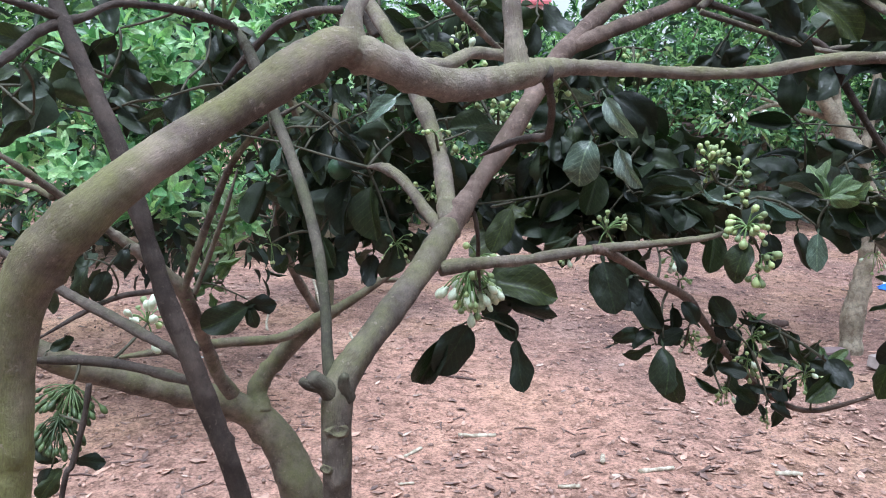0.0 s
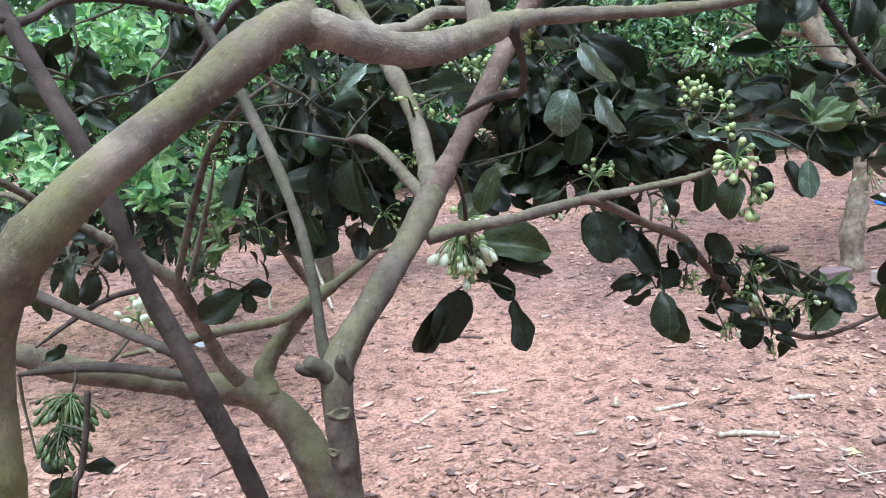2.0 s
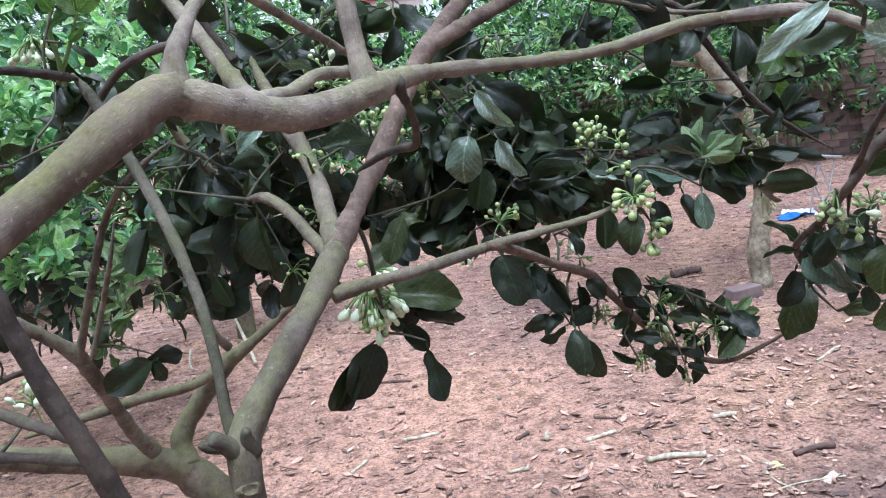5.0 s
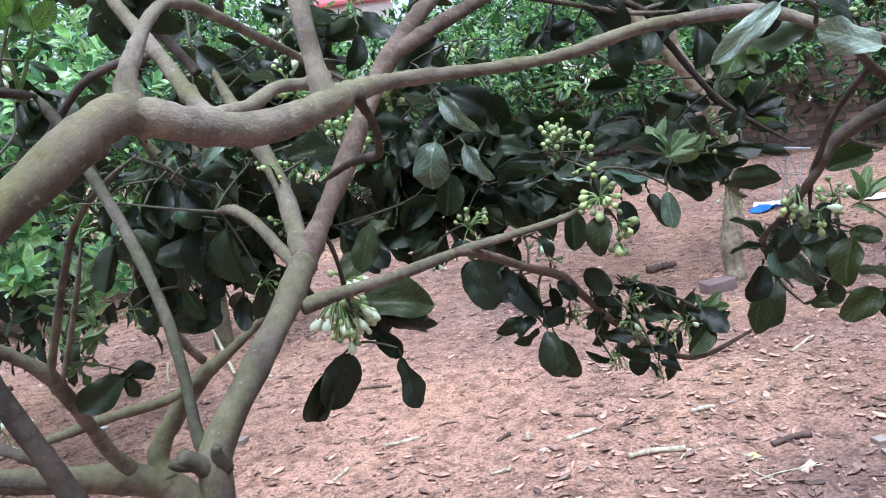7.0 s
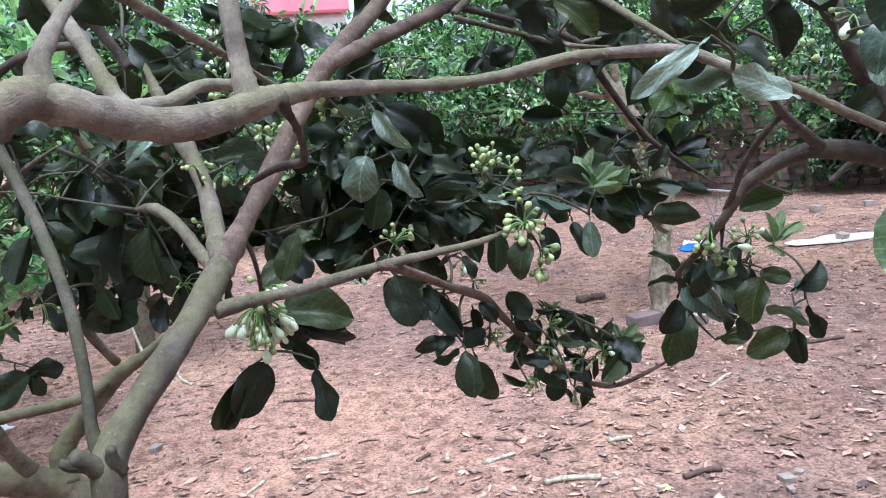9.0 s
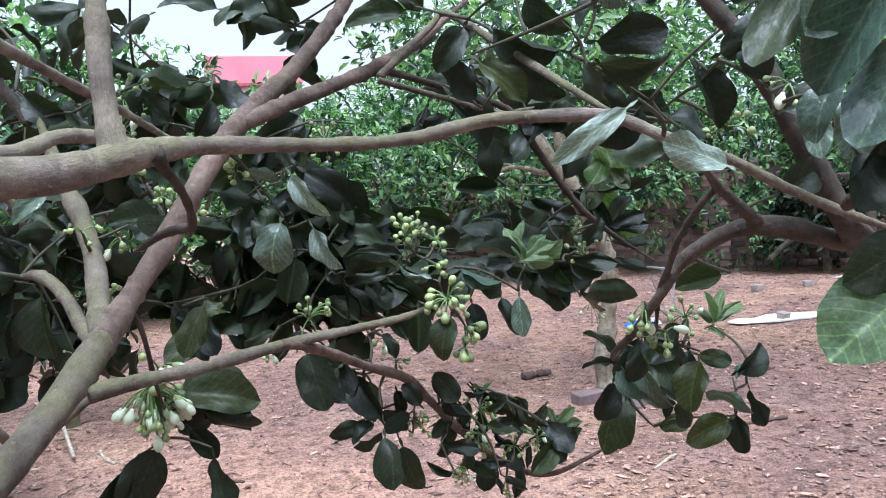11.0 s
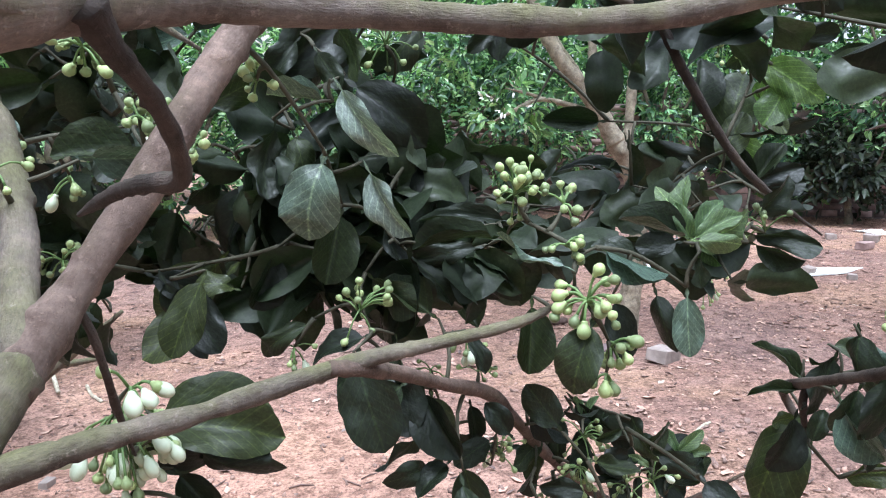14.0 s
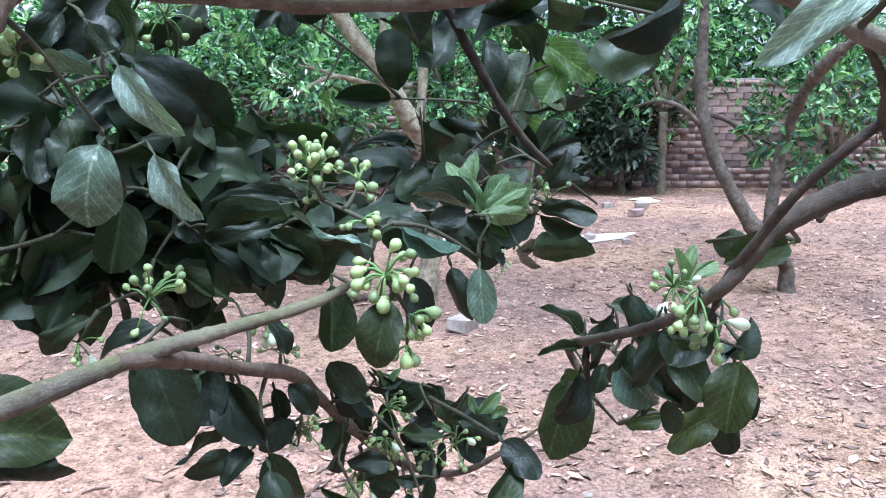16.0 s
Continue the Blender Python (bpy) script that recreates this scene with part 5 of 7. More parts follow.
def limb_nodes():
    for tree in (arch, knot, low, dark, right, pale, twin):
        pts = []
        for o in tree.children:
            n = len(o.data.vertices)
            co = np.empty(n * 3)
            o.data.vertices.foreach_get("co", co)
            sides = len(o.data.polygons[-1].vertices)
            ring = co.reshape(-1, sides, 3).mean(1)
            pts += [tuple(p + np.array(o.matrix_basis.translation) + np.array(tree.location)) for p in ring[:: 2]]
        NODES[tree.name] = pts


limb_nodes()
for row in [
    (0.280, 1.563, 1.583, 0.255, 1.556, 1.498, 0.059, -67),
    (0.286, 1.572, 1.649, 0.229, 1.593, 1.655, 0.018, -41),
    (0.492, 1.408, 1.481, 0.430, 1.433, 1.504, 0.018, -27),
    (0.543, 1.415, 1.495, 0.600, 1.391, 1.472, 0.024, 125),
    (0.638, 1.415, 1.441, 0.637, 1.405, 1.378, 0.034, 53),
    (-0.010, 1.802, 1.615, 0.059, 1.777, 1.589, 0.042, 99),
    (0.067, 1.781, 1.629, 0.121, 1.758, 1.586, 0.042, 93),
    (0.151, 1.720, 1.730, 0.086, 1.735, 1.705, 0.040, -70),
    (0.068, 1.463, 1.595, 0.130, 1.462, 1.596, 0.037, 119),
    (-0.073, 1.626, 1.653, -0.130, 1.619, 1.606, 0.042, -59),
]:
    leaf(knot, LEAF_GREY_SHEEN, *row)
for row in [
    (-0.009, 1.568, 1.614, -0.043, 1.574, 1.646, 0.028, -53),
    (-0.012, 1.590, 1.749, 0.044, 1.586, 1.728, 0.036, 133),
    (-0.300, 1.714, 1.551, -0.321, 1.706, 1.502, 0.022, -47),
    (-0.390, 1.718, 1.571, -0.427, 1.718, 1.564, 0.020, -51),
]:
    leaf(knot, LEAF_GREY_SHEEN, *row)
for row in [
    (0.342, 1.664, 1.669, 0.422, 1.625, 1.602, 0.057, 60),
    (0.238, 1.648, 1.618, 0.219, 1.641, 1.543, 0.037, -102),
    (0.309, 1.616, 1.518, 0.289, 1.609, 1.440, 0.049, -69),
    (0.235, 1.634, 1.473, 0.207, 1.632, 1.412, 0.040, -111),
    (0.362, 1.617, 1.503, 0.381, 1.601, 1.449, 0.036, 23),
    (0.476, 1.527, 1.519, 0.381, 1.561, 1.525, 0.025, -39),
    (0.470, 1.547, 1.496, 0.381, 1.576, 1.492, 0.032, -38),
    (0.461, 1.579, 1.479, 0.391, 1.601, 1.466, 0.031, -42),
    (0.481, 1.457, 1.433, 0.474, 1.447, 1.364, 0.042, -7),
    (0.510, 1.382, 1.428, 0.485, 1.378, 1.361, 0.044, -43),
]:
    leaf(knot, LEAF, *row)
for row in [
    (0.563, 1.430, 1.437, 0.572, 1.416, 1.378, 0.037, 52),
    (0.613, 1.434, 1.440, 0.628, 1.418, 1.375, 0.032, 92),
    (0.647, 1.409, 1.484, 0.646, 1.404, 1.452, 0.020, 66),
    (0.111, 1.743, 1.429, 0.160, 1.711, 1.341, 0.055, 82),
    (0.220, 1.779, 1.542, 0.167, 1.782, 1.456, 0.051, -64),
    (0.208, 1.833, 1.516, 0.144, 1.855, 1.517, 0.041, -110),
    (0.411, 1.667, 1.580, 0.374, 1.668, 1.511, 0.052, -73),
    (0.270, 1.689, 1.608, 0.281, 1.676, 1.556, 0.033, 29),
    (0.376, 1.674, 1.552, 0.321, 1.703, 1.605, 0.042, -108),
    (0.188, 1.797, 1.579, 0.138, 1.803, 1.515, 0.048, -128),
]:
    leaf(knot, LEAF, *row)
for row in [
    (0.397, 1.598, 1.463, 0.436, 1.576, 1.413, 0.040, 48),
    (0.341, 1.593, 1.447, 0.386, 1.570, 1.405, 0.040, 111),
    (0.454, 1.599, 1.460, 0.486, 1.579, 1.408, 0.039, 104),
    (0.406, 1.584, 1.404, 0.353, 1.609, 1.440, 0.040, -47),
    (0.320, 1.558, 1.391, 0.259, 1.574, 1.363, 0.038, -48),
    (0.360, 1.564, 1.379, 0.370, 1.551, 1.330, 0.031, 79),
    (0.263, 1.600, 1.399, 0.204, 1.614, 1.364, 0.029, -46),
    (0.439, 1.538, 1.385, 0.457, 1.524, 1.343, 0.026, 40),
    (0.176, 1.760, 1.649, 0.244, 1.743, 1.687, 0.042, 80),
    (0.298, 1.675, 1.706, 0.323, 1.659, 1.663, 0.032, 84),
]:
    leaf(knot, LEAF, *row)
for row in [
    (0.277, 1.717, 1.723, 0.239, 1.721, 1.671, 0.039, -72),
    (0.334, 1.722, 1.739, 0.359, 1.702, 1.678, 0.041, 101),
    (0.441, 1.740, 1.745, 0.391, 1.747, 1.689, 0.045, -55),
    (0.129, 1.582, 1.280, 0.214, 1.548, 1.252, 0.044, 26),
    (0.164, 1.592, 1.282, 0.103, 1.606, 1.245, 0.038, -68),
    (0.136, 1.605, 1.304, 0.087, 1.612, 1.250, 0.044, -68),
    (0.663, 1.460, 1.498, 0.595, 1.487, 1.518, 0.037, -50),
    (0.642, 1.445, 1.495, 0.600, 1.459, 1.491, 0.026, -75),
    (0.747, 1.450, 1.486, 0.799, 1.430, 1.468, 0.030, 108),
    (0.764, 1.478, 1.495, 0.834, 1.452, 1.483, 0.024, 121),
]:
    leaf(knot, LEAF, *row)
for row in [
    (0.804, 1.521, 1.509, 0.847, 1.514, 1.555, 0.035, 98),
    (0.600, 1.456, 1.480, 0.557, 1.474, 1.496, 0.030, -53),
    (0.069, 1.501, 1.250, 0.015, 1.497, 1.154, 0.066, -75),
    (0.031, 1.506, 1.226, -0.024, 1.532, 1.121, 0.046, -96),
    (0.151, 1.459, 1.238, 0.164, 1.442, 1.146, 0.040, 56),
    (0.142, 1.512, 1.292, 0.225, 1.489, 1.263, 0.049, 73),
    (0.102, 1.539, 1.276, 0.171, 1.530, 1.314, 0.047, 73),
    (0.121, 1.533, 1.265, 0.158, 1.517, 1.218, 0.037, 73),
    (0.125, 1.694, 1.430, 0.169, 1.672, 1.355, 0.054, 59),
    (0.095, 1.754, 1.437, 0.164, 1.733, 1.401, 0.048, 46),
]:
    leaf(knot, LEAF, *row)
for row in [
    (0.306, 1.510, 1.370, 0.329, 1.490, 1.277, 0.059, 68),
    (0.359, 1.537, 1.335, 0.307, 1.538, 1.298, 0.038, -46),
    (0.416, 1.613, 1.290, 0.426, 1.599, 1.218, 0.045, 53),
    (0.437, 1.746, 1.184, 0.369, 1.747, 1.140, 0.043, -112),
    (0.471, 1.755, 1.148, 0.412, 1.759, 1.123, 0.036, -112),
    (0.518, 1.801, 1.100, 0.544, 1.780, 1.001, 0.063, 68),
    (0.699, 1.770, 1.066, 0.678, 1.760, 0.994, 0.045, -36),
    (0.671, 1.716, 1.204, 0.759, 1.690, 1.132, 0.055, 112),
    (0.592, 1.629, 1.227, 0.553, 1.644, 1.283, 0.042, -68),
    (0.593, 1.719, 1.159, 0.600, 1.706, 1.090, 0.038, 24),
]:
    leaf(knot, LEAF, *row)
for row in [
    (0.500, 1.639, 1.214, 0.451, 1.641, 1.185, 0.034, -67),
    (0.510, 1.591, 1.240, 0.482, 1.602, 1.280, 0.030, -80),
    (0.805, 1.732, 1.113, 0.877, 1.726, 1.135, 0.045, 54),
    (0.808, 1.723, 1.064, 0.792, 1.735, 1.120, 0.036, -28),
    (0.815, 1.694, 1.082, 0.874, 1.691, 1.113, 0.040, 36),
    (0.821, 1.727, 1.098, 0.782, 1.741, 1.145, 0.037, -91),
    (0.743, 1.734, 1.074, 0.732, 1.719, 0.981, 0.027, -39),
    (0.792, 1.733, 1.109, 0.843, 1.716, 1.054, 0.046, 94),
    (0.500, 1.654, 1.181, 0.457, 1.667, 1.220, 0.035, -97),
    (0.340, 1.624, 1.317, 0.325, 1.620, 1.267, 0.031, -54),
]:
    leaf(knot, LEAF, *row)
for row in [
    (0.395, 1.623, 1.300, 0.357, 1.632, 1.274, 0.028, -87),
    (0.437, 1.655, 1.259, 0.434, 1.648, 1.214, 0.028, 19),
    (0.485, 1.670, 1.252, 0.490, 1.659, 1.203, 0.030, 26),
    (0.644, 1.687, 1.231, 0.713, 1.652, 1.167, 0.037, 105),
    (0.693, 1.707, 1.137, 0.743, 1.677, 1.067, 0.027, 104),
    (0.681, 1.672, 1.216, 0.662, 1.672, 1.182, 0.024, -51),
    (0.579, 1.678, 1.235, 0.625, 1.654, 1.192, 0.039, 109),
    (0.776, 1.679, 1.141, 0.849, 1.649, 1.113, 0.034, 102),
    (0.791, 1.682, 1.182, 0.762, 1.685, 1.146, 0.028, -93),
    (0.628, 1.724, 1.108, 0.620, 1.718, 1.061, 0.029, -63),
]:
    leaf(knot, LEAF, *row)
for row in [
    (0.848, 1.675, 1.133, 0.793, 1.690, 1.115, 0.031, -23),
    (0.754, 1.691, 1.166, 0.734, 1.704, 1.202, 0.026, -101),
    (0.961, 1.851, 1.551, 0.840, 1.892, 1.579, 0.054, -76),
    (0.993, 1.818, 1.599, 1.121, 1.783, 1.621, 0.027, 125),
    (1.001, 1.858, 1.603, 1.034, 1.867, 1.714, 0.077, 51),
    (0.956, 1.897, 1.631, 0.986, 1.905, 1.729, 0.062, 60),
    (1.058, 1.824, 1.753, 1.145, 1.799, 1.758, 0.042, 104),
    (1.024, 1.817, 1.523, 1.076, 1.813, 1.590, 0.041, 63),
    (1.011, 1.800, 1.525, 1.082, 1.783, 1.548, 0.033, 103),
    (1.020, 1.818, 1.521, 1.100, 1.795, 1.527, 0.028, 119),
]:
    leaf(knot, LEAF, *row)
for row in [
    (1.013, 1.793, 1.483, 1.104, 1.762, 1.463, 0.025, 123),
    (0.998, 1.770, 1.447, 1.075, 1.741, 1.407, 0.041, 111),
    (1.026, 1.826, 1.515, 1.000, 1.845, 1.584, 0.037, -64),
    (1.021, 1.827, 1.515, 0.967, 1.843, 1.516, 0.034, -55),
    (0.824, 1.978, 1.623, 0.729, 2.006, 1.624, 0.045, -80),
    (0.852, 1.934, 1.539, 0.744, 1.970, 1.559, 0.031, -53),
    (0.654, 2.053, 1.774, 0.611, 2.061, 1.743, 0.032, -97),
    (0.684, 2.051, 1.813, 0.659, 2.044, 1.728, 0.053, -14),
    (0.698, 1.936, 1.781, 0.639, 1.948, 1.752, 0.040, -93),
    (0.985, 1.850, 1.778, 0.926, 1.861, 1.739, 0.043, -105),
]:
    leaf(knot, LEAF, *row)
for row in [
    (0.906, 1.870, 1.761, 0.860, 1.889, 1.791, 0.035, -108),
    (1.055, 1.869, 1.764, 1.012, 1.872, 1.704, 0.045, -106),
    (1.020, 1.864, 1.541, 0.973, 1.888, 1.604, 0.048, -102),
    (-0.223, 1.769, 1.586, -0.266, 1.755, 1.497, 0.058, -66),
    (-0.200, 1.816, 1.562, -0.133, 1.807, 1.512, 0.050, 97),
    (-0.258, 1.768, 1.573, -0.236, 1.751, 1.473, 0.058, 23),
    (-0.179, 1.852, 1.476, -0.190, 1.833, 1.356, 0.073, 3),
    (-0.136, 1.850, 1.465, -0.127, 1.830, 1.346, 0.073, 62),
    (-0.083, 1.861, 1.539, -0.095, 1.848, 1.459, 0.049, -84),
    (-0.222, 1.899, 1.447, -0.262, 1.886, 1.364, 0.056, -36),
]:
    leaf(knot, LEAF, *row)
for row in [
    (-0.157, 1.886, 1.374, -0.211, 1.878, 1.318, 0.047, -40),
    (-0.094, 1.885, 1.375, -0.051, 1.874, 1.308, 0.048, 86),
    (-0.343, 1.817, 1.558, -0.354, 1.807, 1.494, 0.040, -101),
    (-0.177, 1.825, 1.621, -0.218, 1.834, 1.672, 0.039, -40),
    (-0.130, 1.824, 1.622, -0.077, 1.818, 1.585, 0.039, 50),
    (-0.056, 1.767, 1.590, -0.004, 1.759, 1.541, 0.043, 124),
    (-0.249, 1.825, 1.619, -0.301, 1.822, 1.592, 0.035, -77),
    (-0.306, 1.807, 1.501, -0.265, 1.796, 1.437, 0.046, 27),
    (-0.131, 1.876, 1.312, -0.143, 1.865, 1.243, 0.042, -82),
    (-0.245, 1.883, 1.347, -0.216, 1.871, 1.279, 0.045, 72),
]:
    leaf(knot, LEAF, *row)
for row in [
    (0.092, 1.567, 1.616, 0.060, 1.560, 1.571, 0.033, -71),
    (0.100, 1.513, 1.597, 0.024, 1.515, 1.604, 0.039, -67),
    (0.052, 1.633, 1.708, -0.019, 1.639, 1.741, 0.046, -53),
    (-0.013, 1.644, 1.769, 0.058, 1.634, 1.714, 0.052, 64),
    (-0.003, 1.649, 1.800, -0.061, 1.653, 1.822, 0.037, -140),
    (0.081, 1.650, 1.813, 0.117, 1.640, 1.756, 0.040, 122),
    (0.192, 1.697, 1.800, 0.170, 1.686, 1.729, 0.045, -104),
    (0.257, 1.728, 1.686, 0.354, 1.741, 1.774, 0.079, 115),
    (0.209, 1.754, 1.840, 0.259, 1.743, 1.780, 0.047, 57),
    (-0.098, 1.651, 1.808, -0.039, 1.643, 1.764, 0.044, 117),
]:
    leaf(knot, LEAF, *row)
for row in [
    (-0.157, 1.866, 1.562, -0.211, 1.870, 1.587, 0.036, -59),
]:
    leaf(knot, LEAF, *row)
for row in [
    (0.186, 1.740, 1.435, 0.090, 1.755, 1.334, 0.080, -78),
    (0.108, 1.575, 1.324, 0.228, 1.554, 1.313, 0.060, 36),
    (0.107, 1.525, 1.324, 0.229, 1.496, 1.316, 0.072, 57),
    (0.174, 1.758, 1.445, 0.092, 1.764, 1.365, 0.069, -103),
    (1.014, 1.805, 1.702, 1.107, 1.768, 1.675, 0.064, 103),
    (1.025, 1.815, 1.658, 1.060, 1.793, 1.603, 0.041, 73),
    (0.981, 1.844, 1.557, 1.020, 1.845, 1.639, 0.054, 28),
    (0.151, 1.640, 1.446, 0.112, 1.627, 1.363, 0.056, -62),
    (0.190, 1.688, 1.430, 0.141, 1.690, 1.441, 0.030, -50),
    (-0.121, 1.713, 1.561, -0.132, 1.706, 1.518, 0.022, -91),
]:
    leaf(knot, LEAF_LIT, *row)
for row in [
    (0.677, 1.476, 1.495, 0.651, 1.496, 1.556, 0.028, -84),
    (0.680, 1.475, 1.499, 0.667, 1.491, 1.562, 0.026, -102),
    (0.672, 1.457, 1.498, 0.702, 1.455, 1.544, 0.022, 58),
    (0.663, 1.439, 1.501, 0.711, 1.427, 1.527, 0.023, 36),
    (0.674, 1.456, 1.496, 0.739, 1.436, 1.510, 0.028, 118),
    (0.660, 1.439, 1.498, 0.695, 1.426, 1.491, 0.015, 118),
    (0.668, 1.457, 1.495, 0.654, 1.469, 1.536, 0.018, -77),
    (0.654, 1.420, 1.500, 0.701, 1.404, 1.497, 0.020, 66),
    (0.815, 1.687, 1.137, 0.853, 1.680, 1.170, 0.020, 83),
    (0.815, 1.687, 1.137, 0.800, 1.699, 1.174, 0.017, -66),
]:
    leaf(knot, LEAF_YOUNG, *row)
for row in [
    (0.815, 1.686, 1.135, 0.865, 1.671, 1.142, 0.020, 42),
    (0.654, 1.681, 1.217, 0.648, 1.688, 1.243, 0.011, -81),
    (0.658, 1.679, 1.217, 0.677, 1.678, 1.244, 0.014, 31),
    (0.764, 1.681, 1.124, 0.738, 1.692, 1.143, 0.014, -78),
]:
    leaf(knot, LEAF_YOUNG, *row)
for row in [
    (0.883, 1.530, 1.229, 0.818, 1.533, 1.123, 0.082, -48),
    (0.898, 1.547, 1.233, 0.867, 1.556, 1.226, 0.020, -107),
    (0.919, 1.476, 1.177, 0.969, 1.461, 1.185, 0.032, 81),
    (1.013, 1.403, 1.194, 0.933, 1.416, 1.162, 0.052, -54),
    (0.557, 1.318, 1.801, 0.620, 1.298, 1.741, 0.049, 74),
    (0.777, 1.104, 1.739, 0.817, 1.097, 1.770, 0.031, 124),
    (0.858, 1.193, 1.479, 0.801, 1.223, 1.460, 0.035, -62),
    (0.794, 1.279, 1.370, 0.816, 1.252, 1.307, 0.047, 89),
    (0.837, 1.225, 1.352, 0.814, 1.222, 1.277, 0.052, -25),
]:
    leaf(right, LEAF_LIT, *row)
for row in [
    (0.911, 1.366, 1.333, 0.897, 1.353, 1.233, 0.061, -4),
    (0.860, 1.416, 1.380, 0.864, 1.402, 1.298, 0.050, 80),
    (0.977, 1.430, 1.308, 1.035, 1.414, 1.291, 0.037, 103),
    (1.040, 1.410, 1.273, 1.096, 1.404, 1.317, 0.043, 101),
    (1.027, 1.401, 1.201, 1.033, 1.388, 1.131, 0.043, 76),
    (0.848, 1.278, 1.469, 0.897, 1.265, 1.461, 0.031, 91),
    (0.904, 1.384, 1.243, 0.912, 1.375, 1.198, 0.028, 92),
    (1.057, 1.401, 1.241, 1.074, 1.386, 1.176, 0.027, 125),
    (0.873, 1.458, 1.339, 0.837, 1.456, 1.273, 0.042, -98),
    (0.824, 1.458, 1.270, 0.794, 1.454, 1.204, 0.044, -70),
]:
    leaf(right, LEAF, *row)
for row in [
    (0.846, 1.471, 1.309, 0.792, 1.499, 1.361, 0.018, -47),
    (0.850, 1.474, 1.336, 0.886, 1.460, 1.327, 0.018, 125),
    (0.881, 1.467, 1.354, 0.926, 1.450, 1.342, 0.029, 76),
    (0.839, 1.472, 1.302, 0.779, 1.492, 1.298, 0.015, -31),
    (0.878, 1.403, 1.291, 0.917, 1.381, 1.240, 0.040, 57),
    (0.869, 1.381, 1.326, 0.911, 1.357, 1.277, 0.041, 80),
    (0.872, 1.365, 1.364, 0.879, 1.351, 1.302, 0.038, 112),
    (0.848, 1.458, 1.240, 0.865, 1.459, 1.278, 0.025, 26),
    (0.895, 1.442, 1.240, 0.907, 1.431, 1.202, 0.025, 41),
    (0.674, 1.241, 1.836, 0.710, 1.237, 1.889, 0.038, 38),
]:
    leaf(right, LEAF, *row)
for row in [
    (0.672, 1.187, 1.806, 0.761, 1.166, 1.821, 0.047, 121),
    (0.701, 1.229, 1.775, 0.812, 1.202, 1.776, 0.050, 126),
    (0.669, 1.292, 1.811, 0.578, 1.317, 1.846, 0.052, -130),
    (0.624, 1.309, 1.884, 0.685, 1.289, 1.832, 0.050, 127),
    (0.723, 1.179, 1.854, 0.778, 1.168, 1.886, 0.038, 77),
    (0.588, 1.473, 1.882, 0.539, 1.479, 1.810, 0.052, -104),
    (0.523, 1.597, 1.938, 0.416, 1.622, 1.920, 0.048, -91),
    (0.496, 1.607, 1.982, 0.560, 1.588, 1.942, 0.046, 64),
    (0.740, 1.011, 1.756, 0.810, 0.997, 1.790, 0.048, 129),
    (0.784, 0.997, 1.725, 0.767, 1.006, 1.780, 0.035, -108),
]:
    leaf(right, LEAF, *row)
for row in [
    (0.771, 1.107, 1.755, 0.797, 1.093, 1.677, 0.050, 72),
    (0.807, 1.302, 1.728, 0.734, 1.315, 1.673, 0.055, -120),
    (0.794, 1.200, 1.710, 0.862, 1.180, 1.668, 0.050, 61),
    (0.802, 0.990, 1.689, 0.872, 0.976, 1.722, 0.048, 51),
    (0.676, 1.445, 1.807, 0.734, 1.425, 1.749, 0.051, 114),
    (0.614, 1.508, 1.768, 0.556, 1.530, 1.850, 0.061, -124),
    (0.591, 1.567, 1.786, 0.650, 1.544, 1.689, 0.069, 49),
    (0.828, 1.027, 1.596, 0.886, 1.015, 1.625, 0.039, 75),
    (0.836, 1.260, 1.398, 0.791, 1.274, 1.340, 0.049, -46),
    (0.807, 1.295, 1.373, 0.766, 1.306, 1.310, 0.043, -96),
]:
    leaf(right, LEAF, *row)
for row in [
    (0.785, 1.327, 1.352, 0.762, 1.331, 1.305, 0.032, -72),
]:
    leaf(right, LEAF, *row)
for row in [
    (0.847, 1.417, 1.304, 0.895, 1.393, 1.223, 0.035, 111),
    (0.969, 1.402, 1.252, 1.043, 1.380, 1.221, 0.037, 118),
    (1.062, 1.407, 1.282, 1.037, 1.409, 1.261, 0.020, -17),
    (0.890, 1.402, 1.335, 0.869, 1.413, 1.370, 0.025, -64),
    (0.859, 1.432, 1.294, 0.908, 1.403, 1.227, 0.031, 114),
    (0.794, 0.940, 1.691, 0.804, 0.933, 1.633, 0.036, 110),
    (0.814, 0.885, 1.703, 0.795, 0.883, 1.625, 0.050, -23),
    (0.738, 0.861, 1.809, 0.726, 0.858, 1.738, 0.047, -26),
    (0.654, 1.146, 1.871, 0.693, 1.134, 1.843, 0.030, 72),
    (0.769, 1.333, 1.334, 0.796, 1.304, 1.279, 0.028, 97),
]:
    leaf(right, LEAF_GREY_SHEEN, *row)
for row in [
    (1.071, 1.519, 1.347, 1.096, 1.523, 1.406, 0.020, 37),
    (1.071, 1.519, 1.347, 1.123, 1.512, 1.379, 0.020, 106),
    (1.071, 1.519, 1.347, 1.059, 1.530, 1.403, 0.020, -67),
    (1.071, 1.518, 1.343, 1.114, 1.510, 1.349, 0.018, 105),
    (1.068, 1.518, 1.341, 1.044, 1.529, 1.374, 0.017, -111),
    (1.058, 1.519, 1.331, 1.093, 1.509, 1.316, 0.016, 60),
]:
    leaf(right, LEAF_YOUNG, *row)
